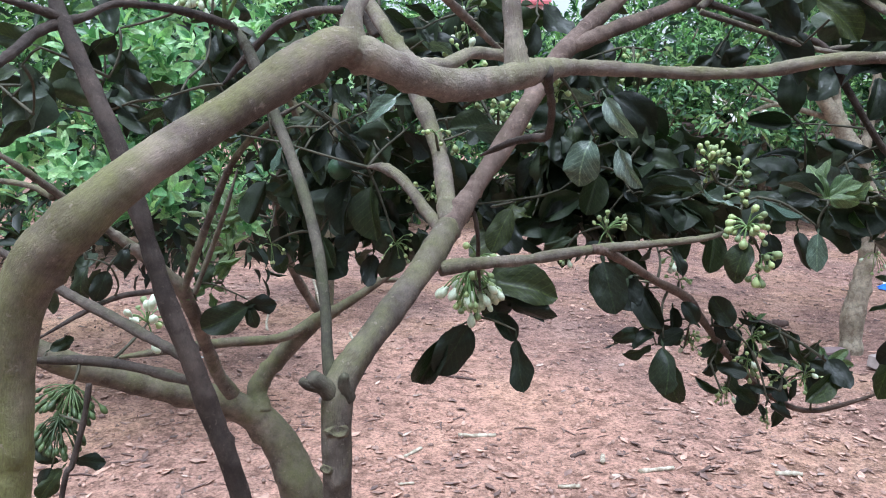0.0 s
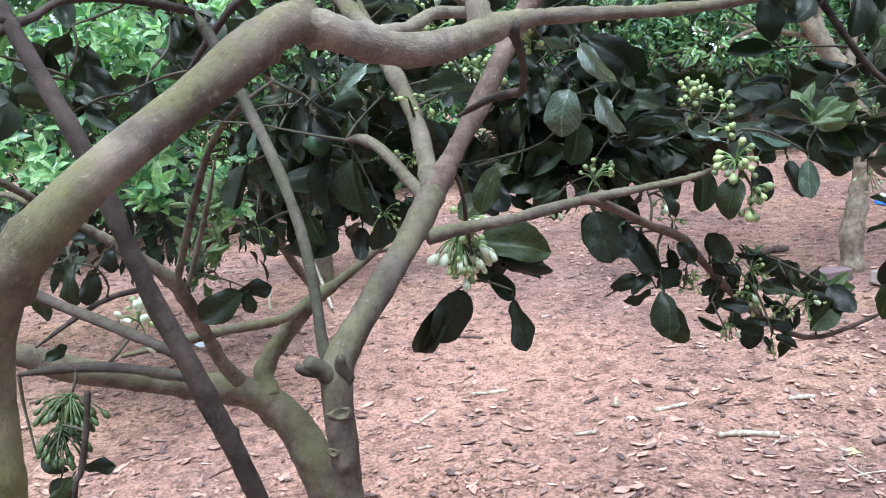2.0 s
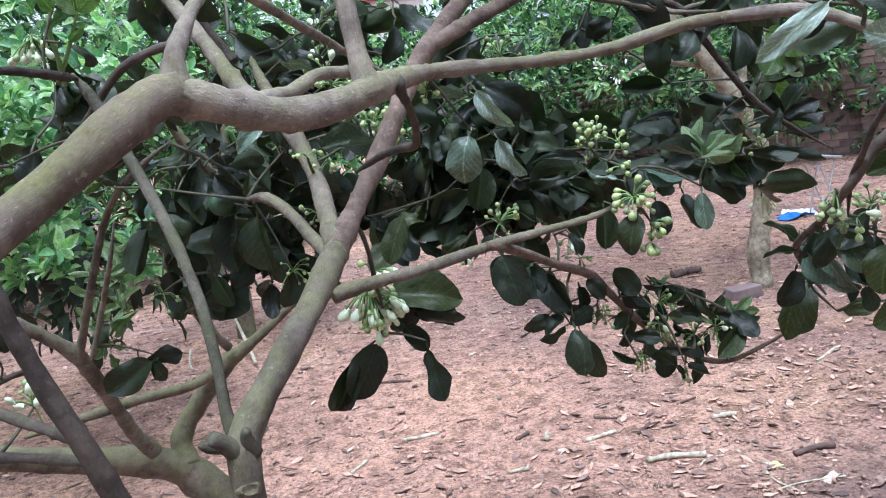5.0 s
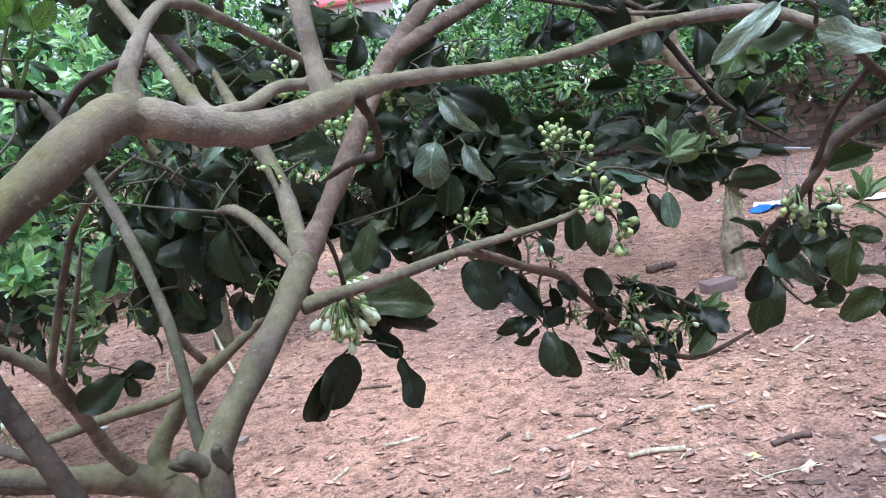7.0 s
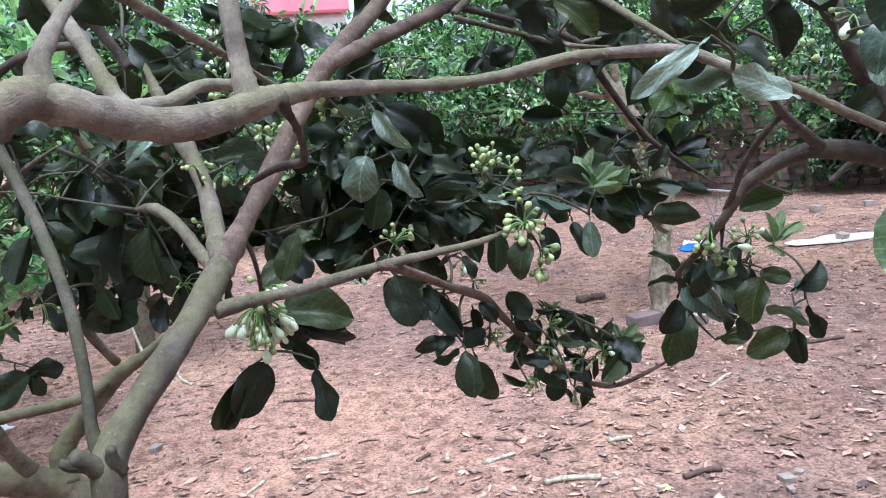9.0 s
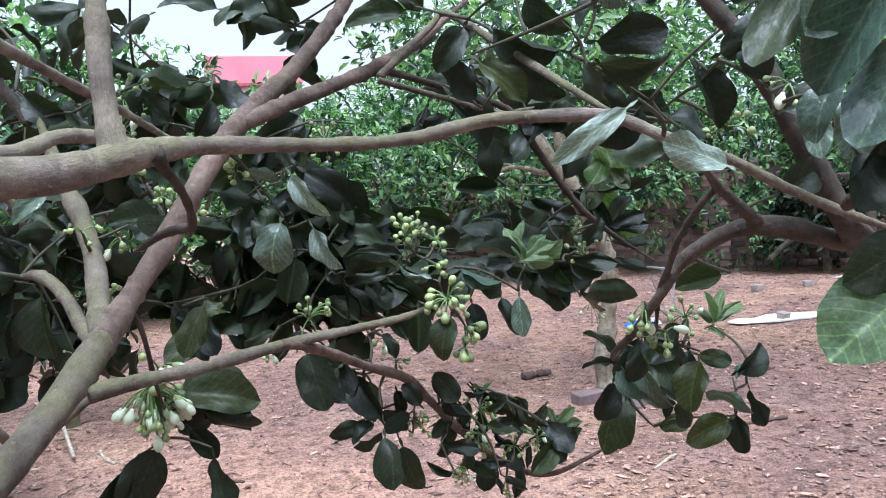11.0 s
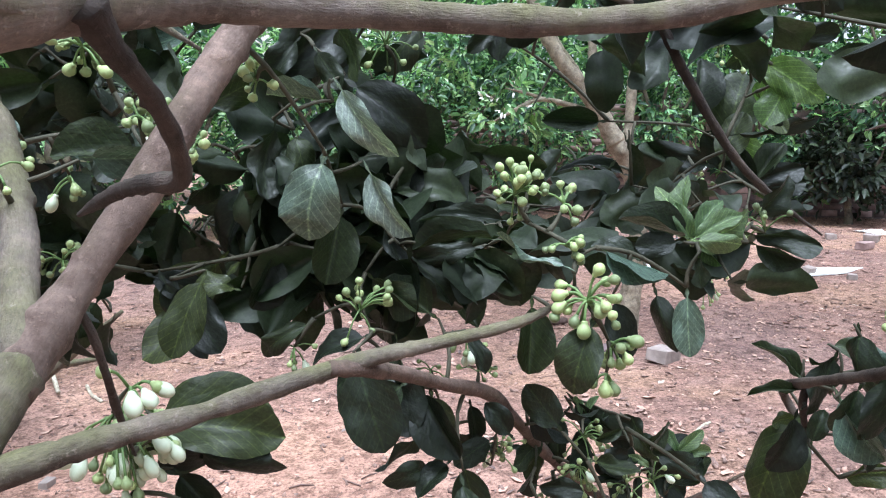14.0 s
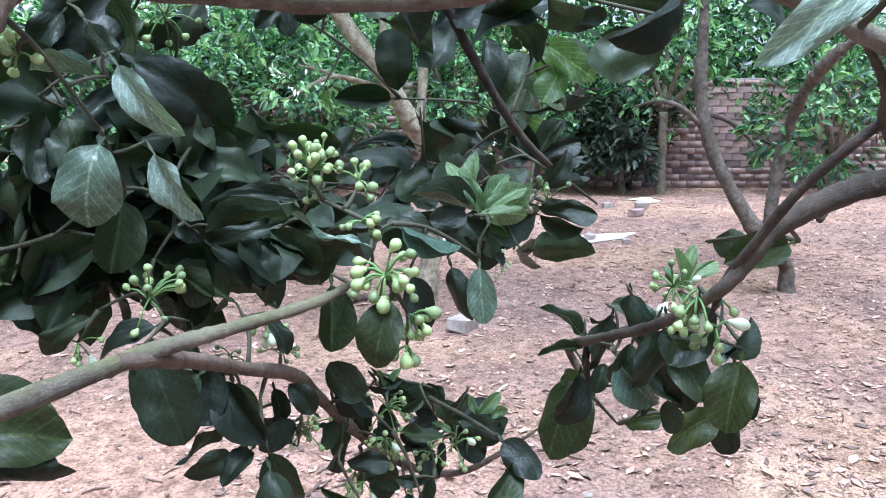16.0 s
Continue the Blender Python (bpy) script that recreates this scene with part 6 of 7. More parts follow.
for row in [
    (1.069, 1.813, 1.708, 1.130, 1.787, 1.661, 0.049, 107),
    (1.048, 1.838, 1.691, 1.063, 1.820, 1.612, 0.049, 85),
    (1.037, 1.834, 1.519, 1.100, 1.812, 1.503, 0.028, 68),
    (0.717, 2.012, 1.638, 0.727, 1.998, 1.572, 0.025, 95),
    (1.046, 1.830, 1.510, 1.070, 1.816, 1.472, 0.023, 124),
    (1.040, 1.913, 1.621, 1.076, 1.887, 1.530, 0.059, 90),
]:
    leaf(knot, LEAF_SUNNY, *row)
# two shiny leaves, their highlight put into the pale base colour
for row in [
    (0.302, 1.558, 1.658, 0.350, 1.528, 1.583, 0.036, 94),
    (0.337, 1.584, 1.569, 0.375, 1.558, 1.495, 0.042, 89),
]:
    leaf(knot, LEAF_DUST_SHEEN, *row)
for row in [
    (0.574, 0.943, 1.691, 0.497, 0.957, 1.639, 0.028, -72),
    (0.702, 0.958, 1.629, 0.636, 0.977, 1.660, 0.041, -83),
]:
    leaf(right, LEAF_DUST_SHEEN, *row)
for row in [
    (-0.520, 1.443, 1.736, -0.579, 1.435, 1.685, 0.047, -127),
    (-0.537, 1.433, 1.673, -0.608, 1.440, 1.711, 0.048, -45),
    (-0.524, 1.630, 1.643, -0.595, 1.638, 1.686, 0.050, -109),
    (-0.492, 1.627, 1.623, -0.550, 1.623, 1.593, 0.039, -137),
    (-0.462, 1.633, 1.665, -0.483, 1.622, 1.596, 0.044, -43),
    (-0.439, 1.751, 1.769, -0.388, 1.741, 1.709, 0.047, 79),
    (-0.449, 1.739, 1.691, -0.499, 1.745, 1.727, 0.037, -35),
    (-0.597, 1.338, 1.707, -0.653, 1.341, 1.724, 0.035, -94),
    (-0.622, 1.333, 1.673, -0.667, 1.329, 1.645, 0.032, -68),
    (-0.641, 1.678, 1.300, -0.665, 1.668, 1.238, 0.040, -72),
]:
    leaf(dark, LEAF, *row)
for row in [
    (-0.686, 1.680, 1.310, -0.703, 1.669, 1.236, 0.040, -50),
    (-0.603, 1.685, 1.345, -0.620, 1.677, 1.296, 0.032, -62),
    (-0.633, 1.338, 1.078, -0.597, 1.333, 1.047, 0.028, 70),
    (-0.569, 1.334, 1.057, -0.516, 1.332, 1.053, 0.027, 94),
    (-0.605, 1.332, 1.042, -0.624, 1.326, 1.002, 0.027, -87),
    (-0.609, 1.362, 1.231, -0.569, 1.365, 1.252, 0.018, 49),
    (-0.654, 1.422, 1.598, -0.703, 1.416, 1.557, 0.038, -128),
    (-0.659, 1.728, 1.609, -0.599, 1.733, 1.647, 0.043, 133),
]:
    leaf(dark, LEAF, *row)
for row in [
    (-0.587, 1.332, 1.043, -0.625, 1.324, 0.992, 0.033, -50),
    (-0.244, 1.646, 1.763, -0.289, 1.641, 1.728, 0.035, -58),
    (-0.390, 1.720, 1.582, -0.420, 1.716, 1.557, 0.024, -108),
]:
    leaf(dark, LEAF_LIT, *row)
for row in [
    (-0.450, 2.055, 1.140, -0.557, 2.047, 1.084, 0.070, -68),
    (-0.464, 2.056, 1.146, -0.380, 2.055, 1.148, 0.051, 104),
    (-0.450, 2.056, 1.147, -0.433, 2.046, 1.086, 0.038, 58),
    (-0.536, 2.072, 1.241, -0.581, 2.065, 1.195, 0.039, -59),
    (-0.398, 2.080, 1.300, -0.365, 2.067, 1.225, 0.050, 59),
]:
    leaf(low, LEAF, *row)
for row in [
    (-0.513, 2.124, 1.374, -0.537, 2.134, 1.421, 0.020, -17),
    (-0.505, 2.122, 1.365, -0.506, 2.132, 1.417, 0.020, 15),
    (-0.568, 2.122, 1.362, -0.628, 2.126, 1.377, 0.020, -69),
    (-0.530, 2.119, 1.351, -0.476, 2.122, 1.371, 0.020, 97),
    (-0.560, 2.118, 1.345, -0.579, 2.129, 1.394, 0.020, -20),
    (-0.529, 2.115, 1.334, -0.590, 2.119, 1.346, 0.020, -48),
    (-0.504, 2.113, 1.324, -0.560, 2.118, 1.346, 0.020, -70),
    (-0.542, 2.112, 1.319, -0.496, 2.118, 1.350, 0.020, 71),
    (-0.555, 2.111, 1.312, -0.553, 2.122, 1.363, 0.020, 69),
    (-0.568, 2.109, 1.304, -0.620, 2.116, 1.331, 0.020, -60),
]:
    leaf(low, LEAF_YOUNG, *row)
for row in [
    (-0.502, 2.106, 1.291, -0.496, 2.116, 1.342, 0.020, 39),
    (-0.505, 2.104, 1.283, -0.460, 2.110, 1.315, 0.020, 47),
    (-0.504, 2.102, 1.275, -0.547, 2.110, 1.311, 0.020, -84),
    (-0.509, 2.101, 1.267, -0.517, 2.112, 1.317, 0.020, 4),
    (-0.565, 2.101, 1.263, -0.510, 2.104, 1.282, 0.020, 56),
    (-0.567, 2.099, 1.255, -0.564, 2.110, 1.306, 0.020, 19),
    (-0.535, 2.096, 1.244, -0.478, 2.098, 1.259, 0.020, 102),
    (-0.581, 2.096, 1.240, -0.607, 2.106, 1.286, 0.020, -48),
    (-0.541, 2.093, 1.228, -0.504, 2.101, 1.267, 0.020, 84),
    (-0.576, 2.092, 1.223, -0.613, 2.101, 1.264, 0.020, -28),
]:
    leaf(low, LEAF_YOUNG, *row)
for row in [
    (-0.554, 2.090, 1.213, -0.509, 2.096, 1.246, 0.020, 129),
    (-0.532, 2.087, 1.203, -0.499, 2.096, 1.245, 0.020, 93),
]:
    leaf(low, LEAF_YOUNG, *row)
flowers(knot, (0.066, 1.500, 1.350), 64, 0.064, 0.6, 0.8, 1.12)
flowers(knot, (0.081, 1.502, 1.374), 8, 0.043, 0.40, 0.2, 1.40)
flowers(knot, (0.106, 1.490, 1.327), 7, 0.024, 0.20, 0.2, 1.00)
flowers(knot, (0.474, 1.490, 1.545), 24, 0.033, 0.00, -0.6, 1.00)
flowers(knot, (0.518, 1.463, 1.537), 8, 0.021, 0.00, -0.3, 1.00)
flowers(knot, (0.505, 1.429, 1.503), 9, 0.021, 0.00, 0.2, 1.00)
flowers(knot, (0.510, 1.387, 1.455), 20, 0.033, 0.00, 0.3, 1.25)
flowers(knot, (0.540, 1.400, 1.407), 9, 0.023, 0.00, 0.6, 1.20)
flowers(knot, (0.536, 1.396, 1.376), 5, 0.015, 0.00, 0.6, 1.20)
flowers(knot, (0.318, 1.563, 1.415), 16, 0.039, 0.03, -0.4, 0.90)
flowers(knot, (0.250, 1.600, 1.373), 7, 0.023, 0.05, 0.2, 0.80)
flowers(knot, (0.217, 1.535, 1.667), 14, 0.017, 0.00, -0.2, 1.00)
flowers(knot, (0.058, 1.541, 1.698), 18, 0.031, 0.05, 0.0, 1.10)
flowers(knot, (0.108, 1.480, 1.632), 6, 0.015, 0.00, 0.4, 1.00)
flowers(knot, (0.155, 1.524, 1.606), 5, 0.012, 0.00, 0.0, 1.00)
flowers(knot, (-0.005, 1.736, 1.465), 12, 0.030, 0.00, 0.0, 0.90)
flowers(knot, (0.032, 1.582, 1.576), 6, 0.028, 0.35, 0.6, 1.00)
flowers(knot, (0.640, 1.651, 1.200), 16, 0.038, 0.02, 0.2, 0.85)
flowers(knot, (0.643, 1.672, 1.145), 12, 0.032, 0.02, 0.5, 0.85)
flowers(knot, (0.756, 1.660, 1.115), 14, 0.037, 0.02, 0.2, 0.80)
flowers(knot, (0.472, 1.601, 1.320), 8, 0.031, 0.02, -0.2, 0.70)
flowers(knot, (0.416, 1.620, 1.324), 6, 0.021, 0.00, 0.2, 0.80)
flowers(knot, (0.517, 1.670, 1.195), 7, 0.028, 0.05, 0.3, 0.90)
flowers(knot, (0.445, 1.566, 1.374), 5, 0.020, 0.30, 0.6, 0.90)
flowers(knot, (0.386, 1.701, 1.718), 14, 0.042, 0.10, -0.3, 0.90)
flowers(knot, (0.634, 1.749, 1.070), 14, 0.037, 0.00, 1.0, 0.60)
flowers(knot, (0.716, 1.730, 1.029), 12, 0.032, 0.00, 1.0, 0.60)
flowers(knot, (0.533, 1.680, 1.181), 6, 0.035, 0.05, 0.3, 0.80)
flowers(right, (0.735, 1.196, 1.452), 11, 0.038, 0.12, 0.9, 1.05)
flowers(right, (0.772, 1.205, 1.405), 7, 0.026, 0.05, 0.6, 1.00)
flowers(right, (0.847, 1.157, 1.682), 9, 0.032, 0.05, -0.2, 1.00)
flowers(knot, (0.966, 1.832, 1.765), 16, 0.064, 0.02, 0.3, 0.90)
flowers(knot, (1.030, 1.775, 1.685), 6, 0.022, 0.02, 0.4, 0.80)
flowers(right, (0.949, 1.426, 1.375), 14, 0.034, 0.15, -0.2, 1.00)
flowers(knot, (0.798, 1.500, 1.491), 9, 0.038, 0.00, -0.5, 0.80)
flowers(knot, (0.982, 1.928, 1.496), 8, 0.048, 0.00, -0.4, 0.80)
flowers(knot, (1.056, 1.989, 1.323), 9, 0.050, 0.02, 0.3, 0.80)
flowers(right, (0.811, 0.990, 1.719), 5, 0.025, 0.40, 0.3, 1.00)
flowers(dark, (-0.549, 1.305, 1.195), 60, 0.05, 0.0, 0.8, 0.9, True)
flowers(dark, (-0.556, 1.269, 1.158), 44, 0.047, 0.0, 0.9, 0.85, True)
flowers(dark, (-0.454, 1.368, 1.278), 14, 0.036, 0.85, -0.1, 1.08)
flowers(low, (-0.079, 1.830, 1.346), 12, 0.049, 0.00, 0.2, 0.80)
flowers(knot, (0.123, 1.568, 1.627), 9, 0.030, 0.05, 0.0, 1.00)
flowers(knot, (0.002, 1.412, 1.591), 4, 0.027, 0.00, 0.1, 0.80)
flowers(knot, (-0.358, 1.882, 1.331), 8, 0.038, 0.00, 0.3, 0.70)
flowers(knot, (0.051, 1.635, 1.719), 8, 0.042, 0.10, -0.2, 1.00)
flowers(dark, (-0.744, 1.731, 1.618), 8, 0.045, 0.10, 0.0, 0.90)
flowers(dark, (-0.697, 1.801, 1.432), 12, 0.059, 0.00, 0.0, 0.80)
flowers(dark, (-0.454, 1.696, 1.859), 14, 0.047, 0.70, 0.8, 1.10)
flowers(knot, (0.041, 1.696, 1.747), 10, 0.047, 0.05, 0.0, 0.90)
flowers(knot, (-0.004, 1.520, 1.588), 4, 0.024, 0.00, 0.1, 0.90)
flowers(knot, (0.116, 1.509, 1.621), 6, 0.021, 0.10, 0.0, 1.00)
flowers(knot, (0.049, 1.659, 1.796), 10, 0.052, 0.10, -0.3, 0.90)
flowers(knot, (0.502, 1.524, 1.548), 5, 0.030, 0.00, -0.4, 0.80)
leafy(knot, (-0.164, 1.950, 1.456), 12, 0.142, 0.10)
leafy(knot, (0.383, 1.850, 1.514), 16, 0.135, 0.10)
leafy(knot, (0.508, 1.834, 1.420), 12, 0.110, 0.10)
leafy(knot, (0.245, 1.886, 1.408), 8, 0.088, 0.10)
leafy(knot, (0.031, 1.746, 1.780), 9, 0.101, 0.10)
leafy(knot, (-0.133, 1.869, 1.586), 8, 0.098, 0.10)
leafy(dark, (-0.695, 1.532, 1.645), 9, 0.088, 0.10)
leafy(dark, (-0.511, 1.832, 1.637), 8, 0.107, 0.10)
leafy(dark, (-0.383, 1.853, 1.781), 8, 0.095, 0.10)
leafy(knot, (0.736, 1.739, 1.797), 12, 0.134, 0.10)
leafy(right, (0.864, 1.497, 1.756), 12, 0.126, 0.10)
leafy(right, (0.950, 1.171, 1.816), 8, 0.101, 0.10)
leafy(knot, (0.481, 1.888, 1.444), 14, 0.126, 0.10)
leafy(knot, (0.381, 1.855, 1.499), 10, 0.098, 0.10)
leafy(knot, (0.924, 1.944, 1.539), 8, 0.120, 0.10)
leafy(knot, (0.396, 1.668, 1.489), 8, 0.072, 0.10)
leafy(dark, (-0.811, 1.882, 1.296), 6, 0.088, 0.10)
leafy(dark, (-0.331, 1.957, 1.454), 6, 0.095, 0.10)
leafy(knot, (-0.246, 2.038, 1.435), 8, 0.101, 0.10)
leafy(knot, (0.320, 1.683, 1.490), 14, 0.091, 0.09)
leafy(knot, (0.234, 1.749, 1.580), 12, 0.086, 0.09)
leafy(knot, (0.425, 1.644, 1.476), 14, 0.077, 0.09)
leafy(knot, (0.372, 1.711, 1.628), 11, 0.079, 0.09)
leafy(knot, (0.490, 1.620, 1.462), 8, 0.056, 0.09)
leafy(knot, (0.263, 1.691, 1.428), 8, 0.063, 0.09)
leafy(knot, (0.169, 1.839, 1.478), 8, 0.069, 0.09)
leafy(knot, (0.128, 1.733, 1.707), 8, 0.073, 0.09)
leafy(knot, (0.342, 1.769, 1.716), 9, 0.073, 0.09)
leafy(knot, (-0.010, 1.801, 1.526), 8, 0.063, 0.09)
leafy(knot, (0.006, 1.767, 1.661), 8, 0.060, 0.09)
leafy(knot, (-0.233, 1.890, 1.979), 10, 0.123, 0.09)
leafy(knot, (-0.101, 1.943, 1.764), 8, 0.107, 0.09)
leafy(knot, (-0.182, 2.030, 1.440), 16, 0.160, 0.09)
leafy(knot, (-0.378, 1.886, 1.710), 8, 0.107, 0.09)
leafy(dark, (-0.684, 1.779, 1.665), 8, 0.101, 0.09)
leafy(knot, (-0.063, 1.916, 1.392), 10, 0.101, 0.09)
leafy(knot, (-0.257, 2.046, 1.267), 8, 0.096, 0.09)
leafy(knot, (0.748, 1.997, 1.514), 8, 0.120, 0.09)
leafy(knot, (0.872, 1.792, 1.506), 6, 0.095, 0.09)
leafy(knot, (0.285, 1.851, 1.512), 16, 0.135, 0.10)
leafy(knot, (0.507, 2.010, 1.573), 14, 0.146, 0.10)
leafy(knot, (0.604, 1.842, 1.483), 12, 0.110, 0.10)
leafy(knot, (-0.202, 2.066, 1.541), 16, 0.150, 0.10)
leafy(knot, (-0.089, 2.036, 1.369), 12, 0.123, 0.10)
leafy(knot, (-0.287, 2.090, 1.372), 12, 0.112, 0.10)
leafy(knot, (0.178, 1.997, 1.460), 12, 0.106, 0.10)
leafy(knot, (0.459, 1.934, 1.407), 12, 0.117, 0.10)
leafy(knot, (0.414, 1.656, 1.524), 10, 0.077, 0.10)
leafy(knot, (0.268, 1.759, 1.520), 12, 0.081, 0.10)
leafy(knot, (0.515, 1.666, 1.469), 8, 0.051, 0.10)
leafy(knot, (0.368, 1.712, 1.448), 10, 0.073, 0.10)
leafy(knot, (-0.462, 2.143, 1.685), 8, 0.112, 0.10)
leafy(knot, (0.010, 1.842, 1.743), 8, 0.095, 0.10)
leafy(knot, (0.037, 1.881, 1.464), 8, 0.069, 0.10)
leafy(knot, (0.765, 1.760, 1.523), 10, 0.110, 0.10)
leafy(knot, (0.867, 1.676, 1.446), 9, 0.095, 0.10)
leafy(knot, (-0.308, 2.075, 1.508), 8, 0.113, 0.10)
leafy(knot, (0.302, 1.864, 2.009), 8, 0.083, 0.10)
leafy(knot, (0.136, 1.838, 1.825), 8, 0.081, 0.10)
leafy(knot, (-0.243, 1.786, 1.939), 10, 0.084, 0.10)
leafy(knot, (0.098, 1.706, 1.989), 4, 0.042, 0.10)
# unseen clumps added above the view, filling out crowns and shading the near trees
leafy(dark, (-1.133, 1.180, 2.973), 8, 0.170, 0.11)
leafy(right, (1.567, 1.469, 2.818), 8, 0.170, 0.11)
leafy(knot, (0.967, 2.086, 3.255), 8, 0.170, 0.11)
leafy(knot, (1.146, 1.928, 2.856), 8, 0.170, 0.11)
leafy(knot, (0.002, 1.133, 2.746), 8, 0.170, 0.11)
leafy(knot, (0.665, 1.904, 2.910), 8, 0.170, 0.11)
leafy(knot, (1.085, 1.956, 3.045), 8, 0.170, 0.11)
leafy(knot, (0.847, 1.147, 3.099), 8, 0.170, 0.11)
leafy(knot, (0.985, 1.079, 2.793), 8, 0.170, 0.11)
leafy(knot, (0.831, 1.913, 2.756), 8, 0.170, 0.11)
leafy(knot, (0.439, 1.704, 2.815), 8, 0.170, 0.11)
leafy(knot, (0.500, 2.055, 2.792), 8, 0.170, 0.11)
leafy(dark, (-0.448, 0.976, 2.375), 8, 0.170, 0.11)
leafy(knot, (-0.395, 1.810, 2.779), 8, 0.170, 0.11)
leafy(knot, (0.483, 1.466, 2.978), 8, 0.170, 0.11)
leafy(knot, (0.543, 1.854, 3.189), 8, 0.170, 0.11)
leafy(right, (0.927, 0.977, 2.341), 8, 0.170, 0.11)
leafy(knot, (-0.222, 2.273, 2.512), 8, 0.170, 0.11)
leafy(dark, (-0.665, 1.768, 2.998), 8, 0.170, 0.11)
leafy(knot, (0.856, 1.875, 2.887), 8, 0.170, 0.11)
leafy(knot, (0.878, 2.002, 2.554), 8, 0.170, 0.11)
leafy(knot, (0.275, 1.907, 2.708), 8, 0.170, 0.11)


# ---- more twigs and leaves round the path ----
# rear crown in LEAF_MASS, its shade put into the leaf colour
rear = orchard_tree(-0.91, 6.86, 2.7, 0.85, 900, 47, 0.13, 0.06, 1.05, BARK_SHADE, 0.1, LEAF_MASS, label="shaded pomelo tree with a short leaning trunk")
v, f = tube([(-0.75, 5.91, 0.01, 0.014), (-0.89, 6.40, 0.16, 0.012), (-1.04, 6.89, 0.33, 0.010)], 8, 0.06, 0.3, 2.0)
tagged(new("pole", mesh_of("pole", v, f, STICK)), "thin pale stick leaning against a tree trunk", "stick")
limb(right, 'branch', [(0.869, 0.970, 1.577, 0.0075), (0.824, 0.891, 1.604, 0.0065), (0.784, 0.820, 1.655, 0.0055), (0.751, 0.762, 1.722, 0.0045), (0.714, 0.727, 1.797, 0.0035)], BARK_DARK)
limb(right, 'twig', [(0.784, 0.820, 1.655, 0.0045), (0.777, 0.782, 1.568, 0.004), (0.762, 0.775, 1.514, 0.003)], BARK_DARK)
for row in [
    (0.705, 0.855, 1.800, 0.650, 0.849, 1.708, 0.052, -67),
    (0.745, 0.774, 1.654, 0.748, 0.838, 1.602, 0.058, -146),
    (0.735, 0.810, 1.629, 0.732, 0.756, 1.567, 0.050, 41),
    (0.765, 0.777, 1.553, 0.691, 0.785, 1.517, 0.047, -83),
    (0.720, 0.774, 1.810, 0.747, 0.830, 1.751, 0.055, -182),
]:
    leaf(right, LEAF, *row)
for row in [
    (0.693, 0.771, 1.809, 0.641, 0.778, 1.729, 0.067, -72),
    (0.736, 0.749, 1.726, 0.675, 0.757, 1.630, 0.054, -40),
    (0.703, 0.809, 1.695, 0.676, 0.807, 1.645, 0.042, -37),
]:
    leaf(right, LEAF_GREY_SHEEN, *row)
for row in [
    (0.704, 0.740, 1.781, 0.668, 0.787, 1.681, 0.057, -98),
]:
    leaf(right, LEAF_GREY_SHEEN, *row)
for row in [
    (0.757, 0.778, 1.508, 0.664, 0.770, 1.464, 0.081, -60),
]:
    leaf(right, LEAF_YOUNG, *row)
leafy(knot, (-0.262, 1.990, 2.029), 14, 0.12, 0.10)
leafy(knot, (0.120, 2.206, 1.873), 10, 0.08, 0.10)
leafy(knot, (-0.368, 2.006, 2.081), 14, 0.14, 0.10)
leafy(knot, (-0.248, 1.902, 2.176), 12, 0.13, 0.10)
leafy(knot, (-0.670, 2.149, 2.090), 12, 0.13, 0.10)
leafy(knot, (-0.793, 2.021, 1.934), 12, 0.12, 0.10)
leafy(knot, (-0.028, 2.274, 2.054), 10, 0.1, 0.10)
leafy(knot, (0.413, 2.148, 2.003), 10, 0.1, 0.10)
leafy(knot, (0.728, 1.972, 1.902), 10, 0.1, 0.10)
limb(knot, 'branch', [(-0.126, 1.845, 1.782, 0.011), (-0.181, 1.878, 1.866, 0.012), (-0.223, 1.912, 1.934, 0.012), (-0.277, 1.943, 1.986, 0.01), (-0.375, 2.014, 2.037, 0.007)], BARK_DUSK)
limb(dark, 'young_shoot', [(-0.348, 1.477, 1.745, 0.0042), (-0.344, 1.453, 1.792, 0.0038), (-0.343, 1.439, 1.825, 0.0034), (-0.326, 1.426, 1.872, 0.003)], STALK)
limb(dark, 'young_shoot', [(-0.356, 1.475, 1.751, 0.0038), (-0.325, 1.457, 1.799, 0.0034), (-0.298, 1.437, 1.845, 0.003)], STALK)
for row in [
    (-0.327, 1.427, 1.864, -0.324, 1.398, 1.908, 0.031, -169),
    (-0.326, 1.426, 1.868, -0.290, 1.446, 1.922, 0.033, 74),
    (-0.331, 1.428, 1.852, -0.340, 1.400, 1.873, 0.021, -154),
    (-0.298, 1.437, 1.845, -0.257, 1.421, 1.877, 0.031, 100),
    (-0.299, 1.438, 1.841, -0.314, 1.448, 1.882, 0.027, -62),
    (-0.319, 1.438, 1.805, -0.293, 1.432, 1.819, 0.015, 131),
    (-0.331, 1.431, 1.831, -0.311, 1.443, 1.856, 0.017, 100),
]:
    leaf(dark, LEAF_SUNNY, *row)
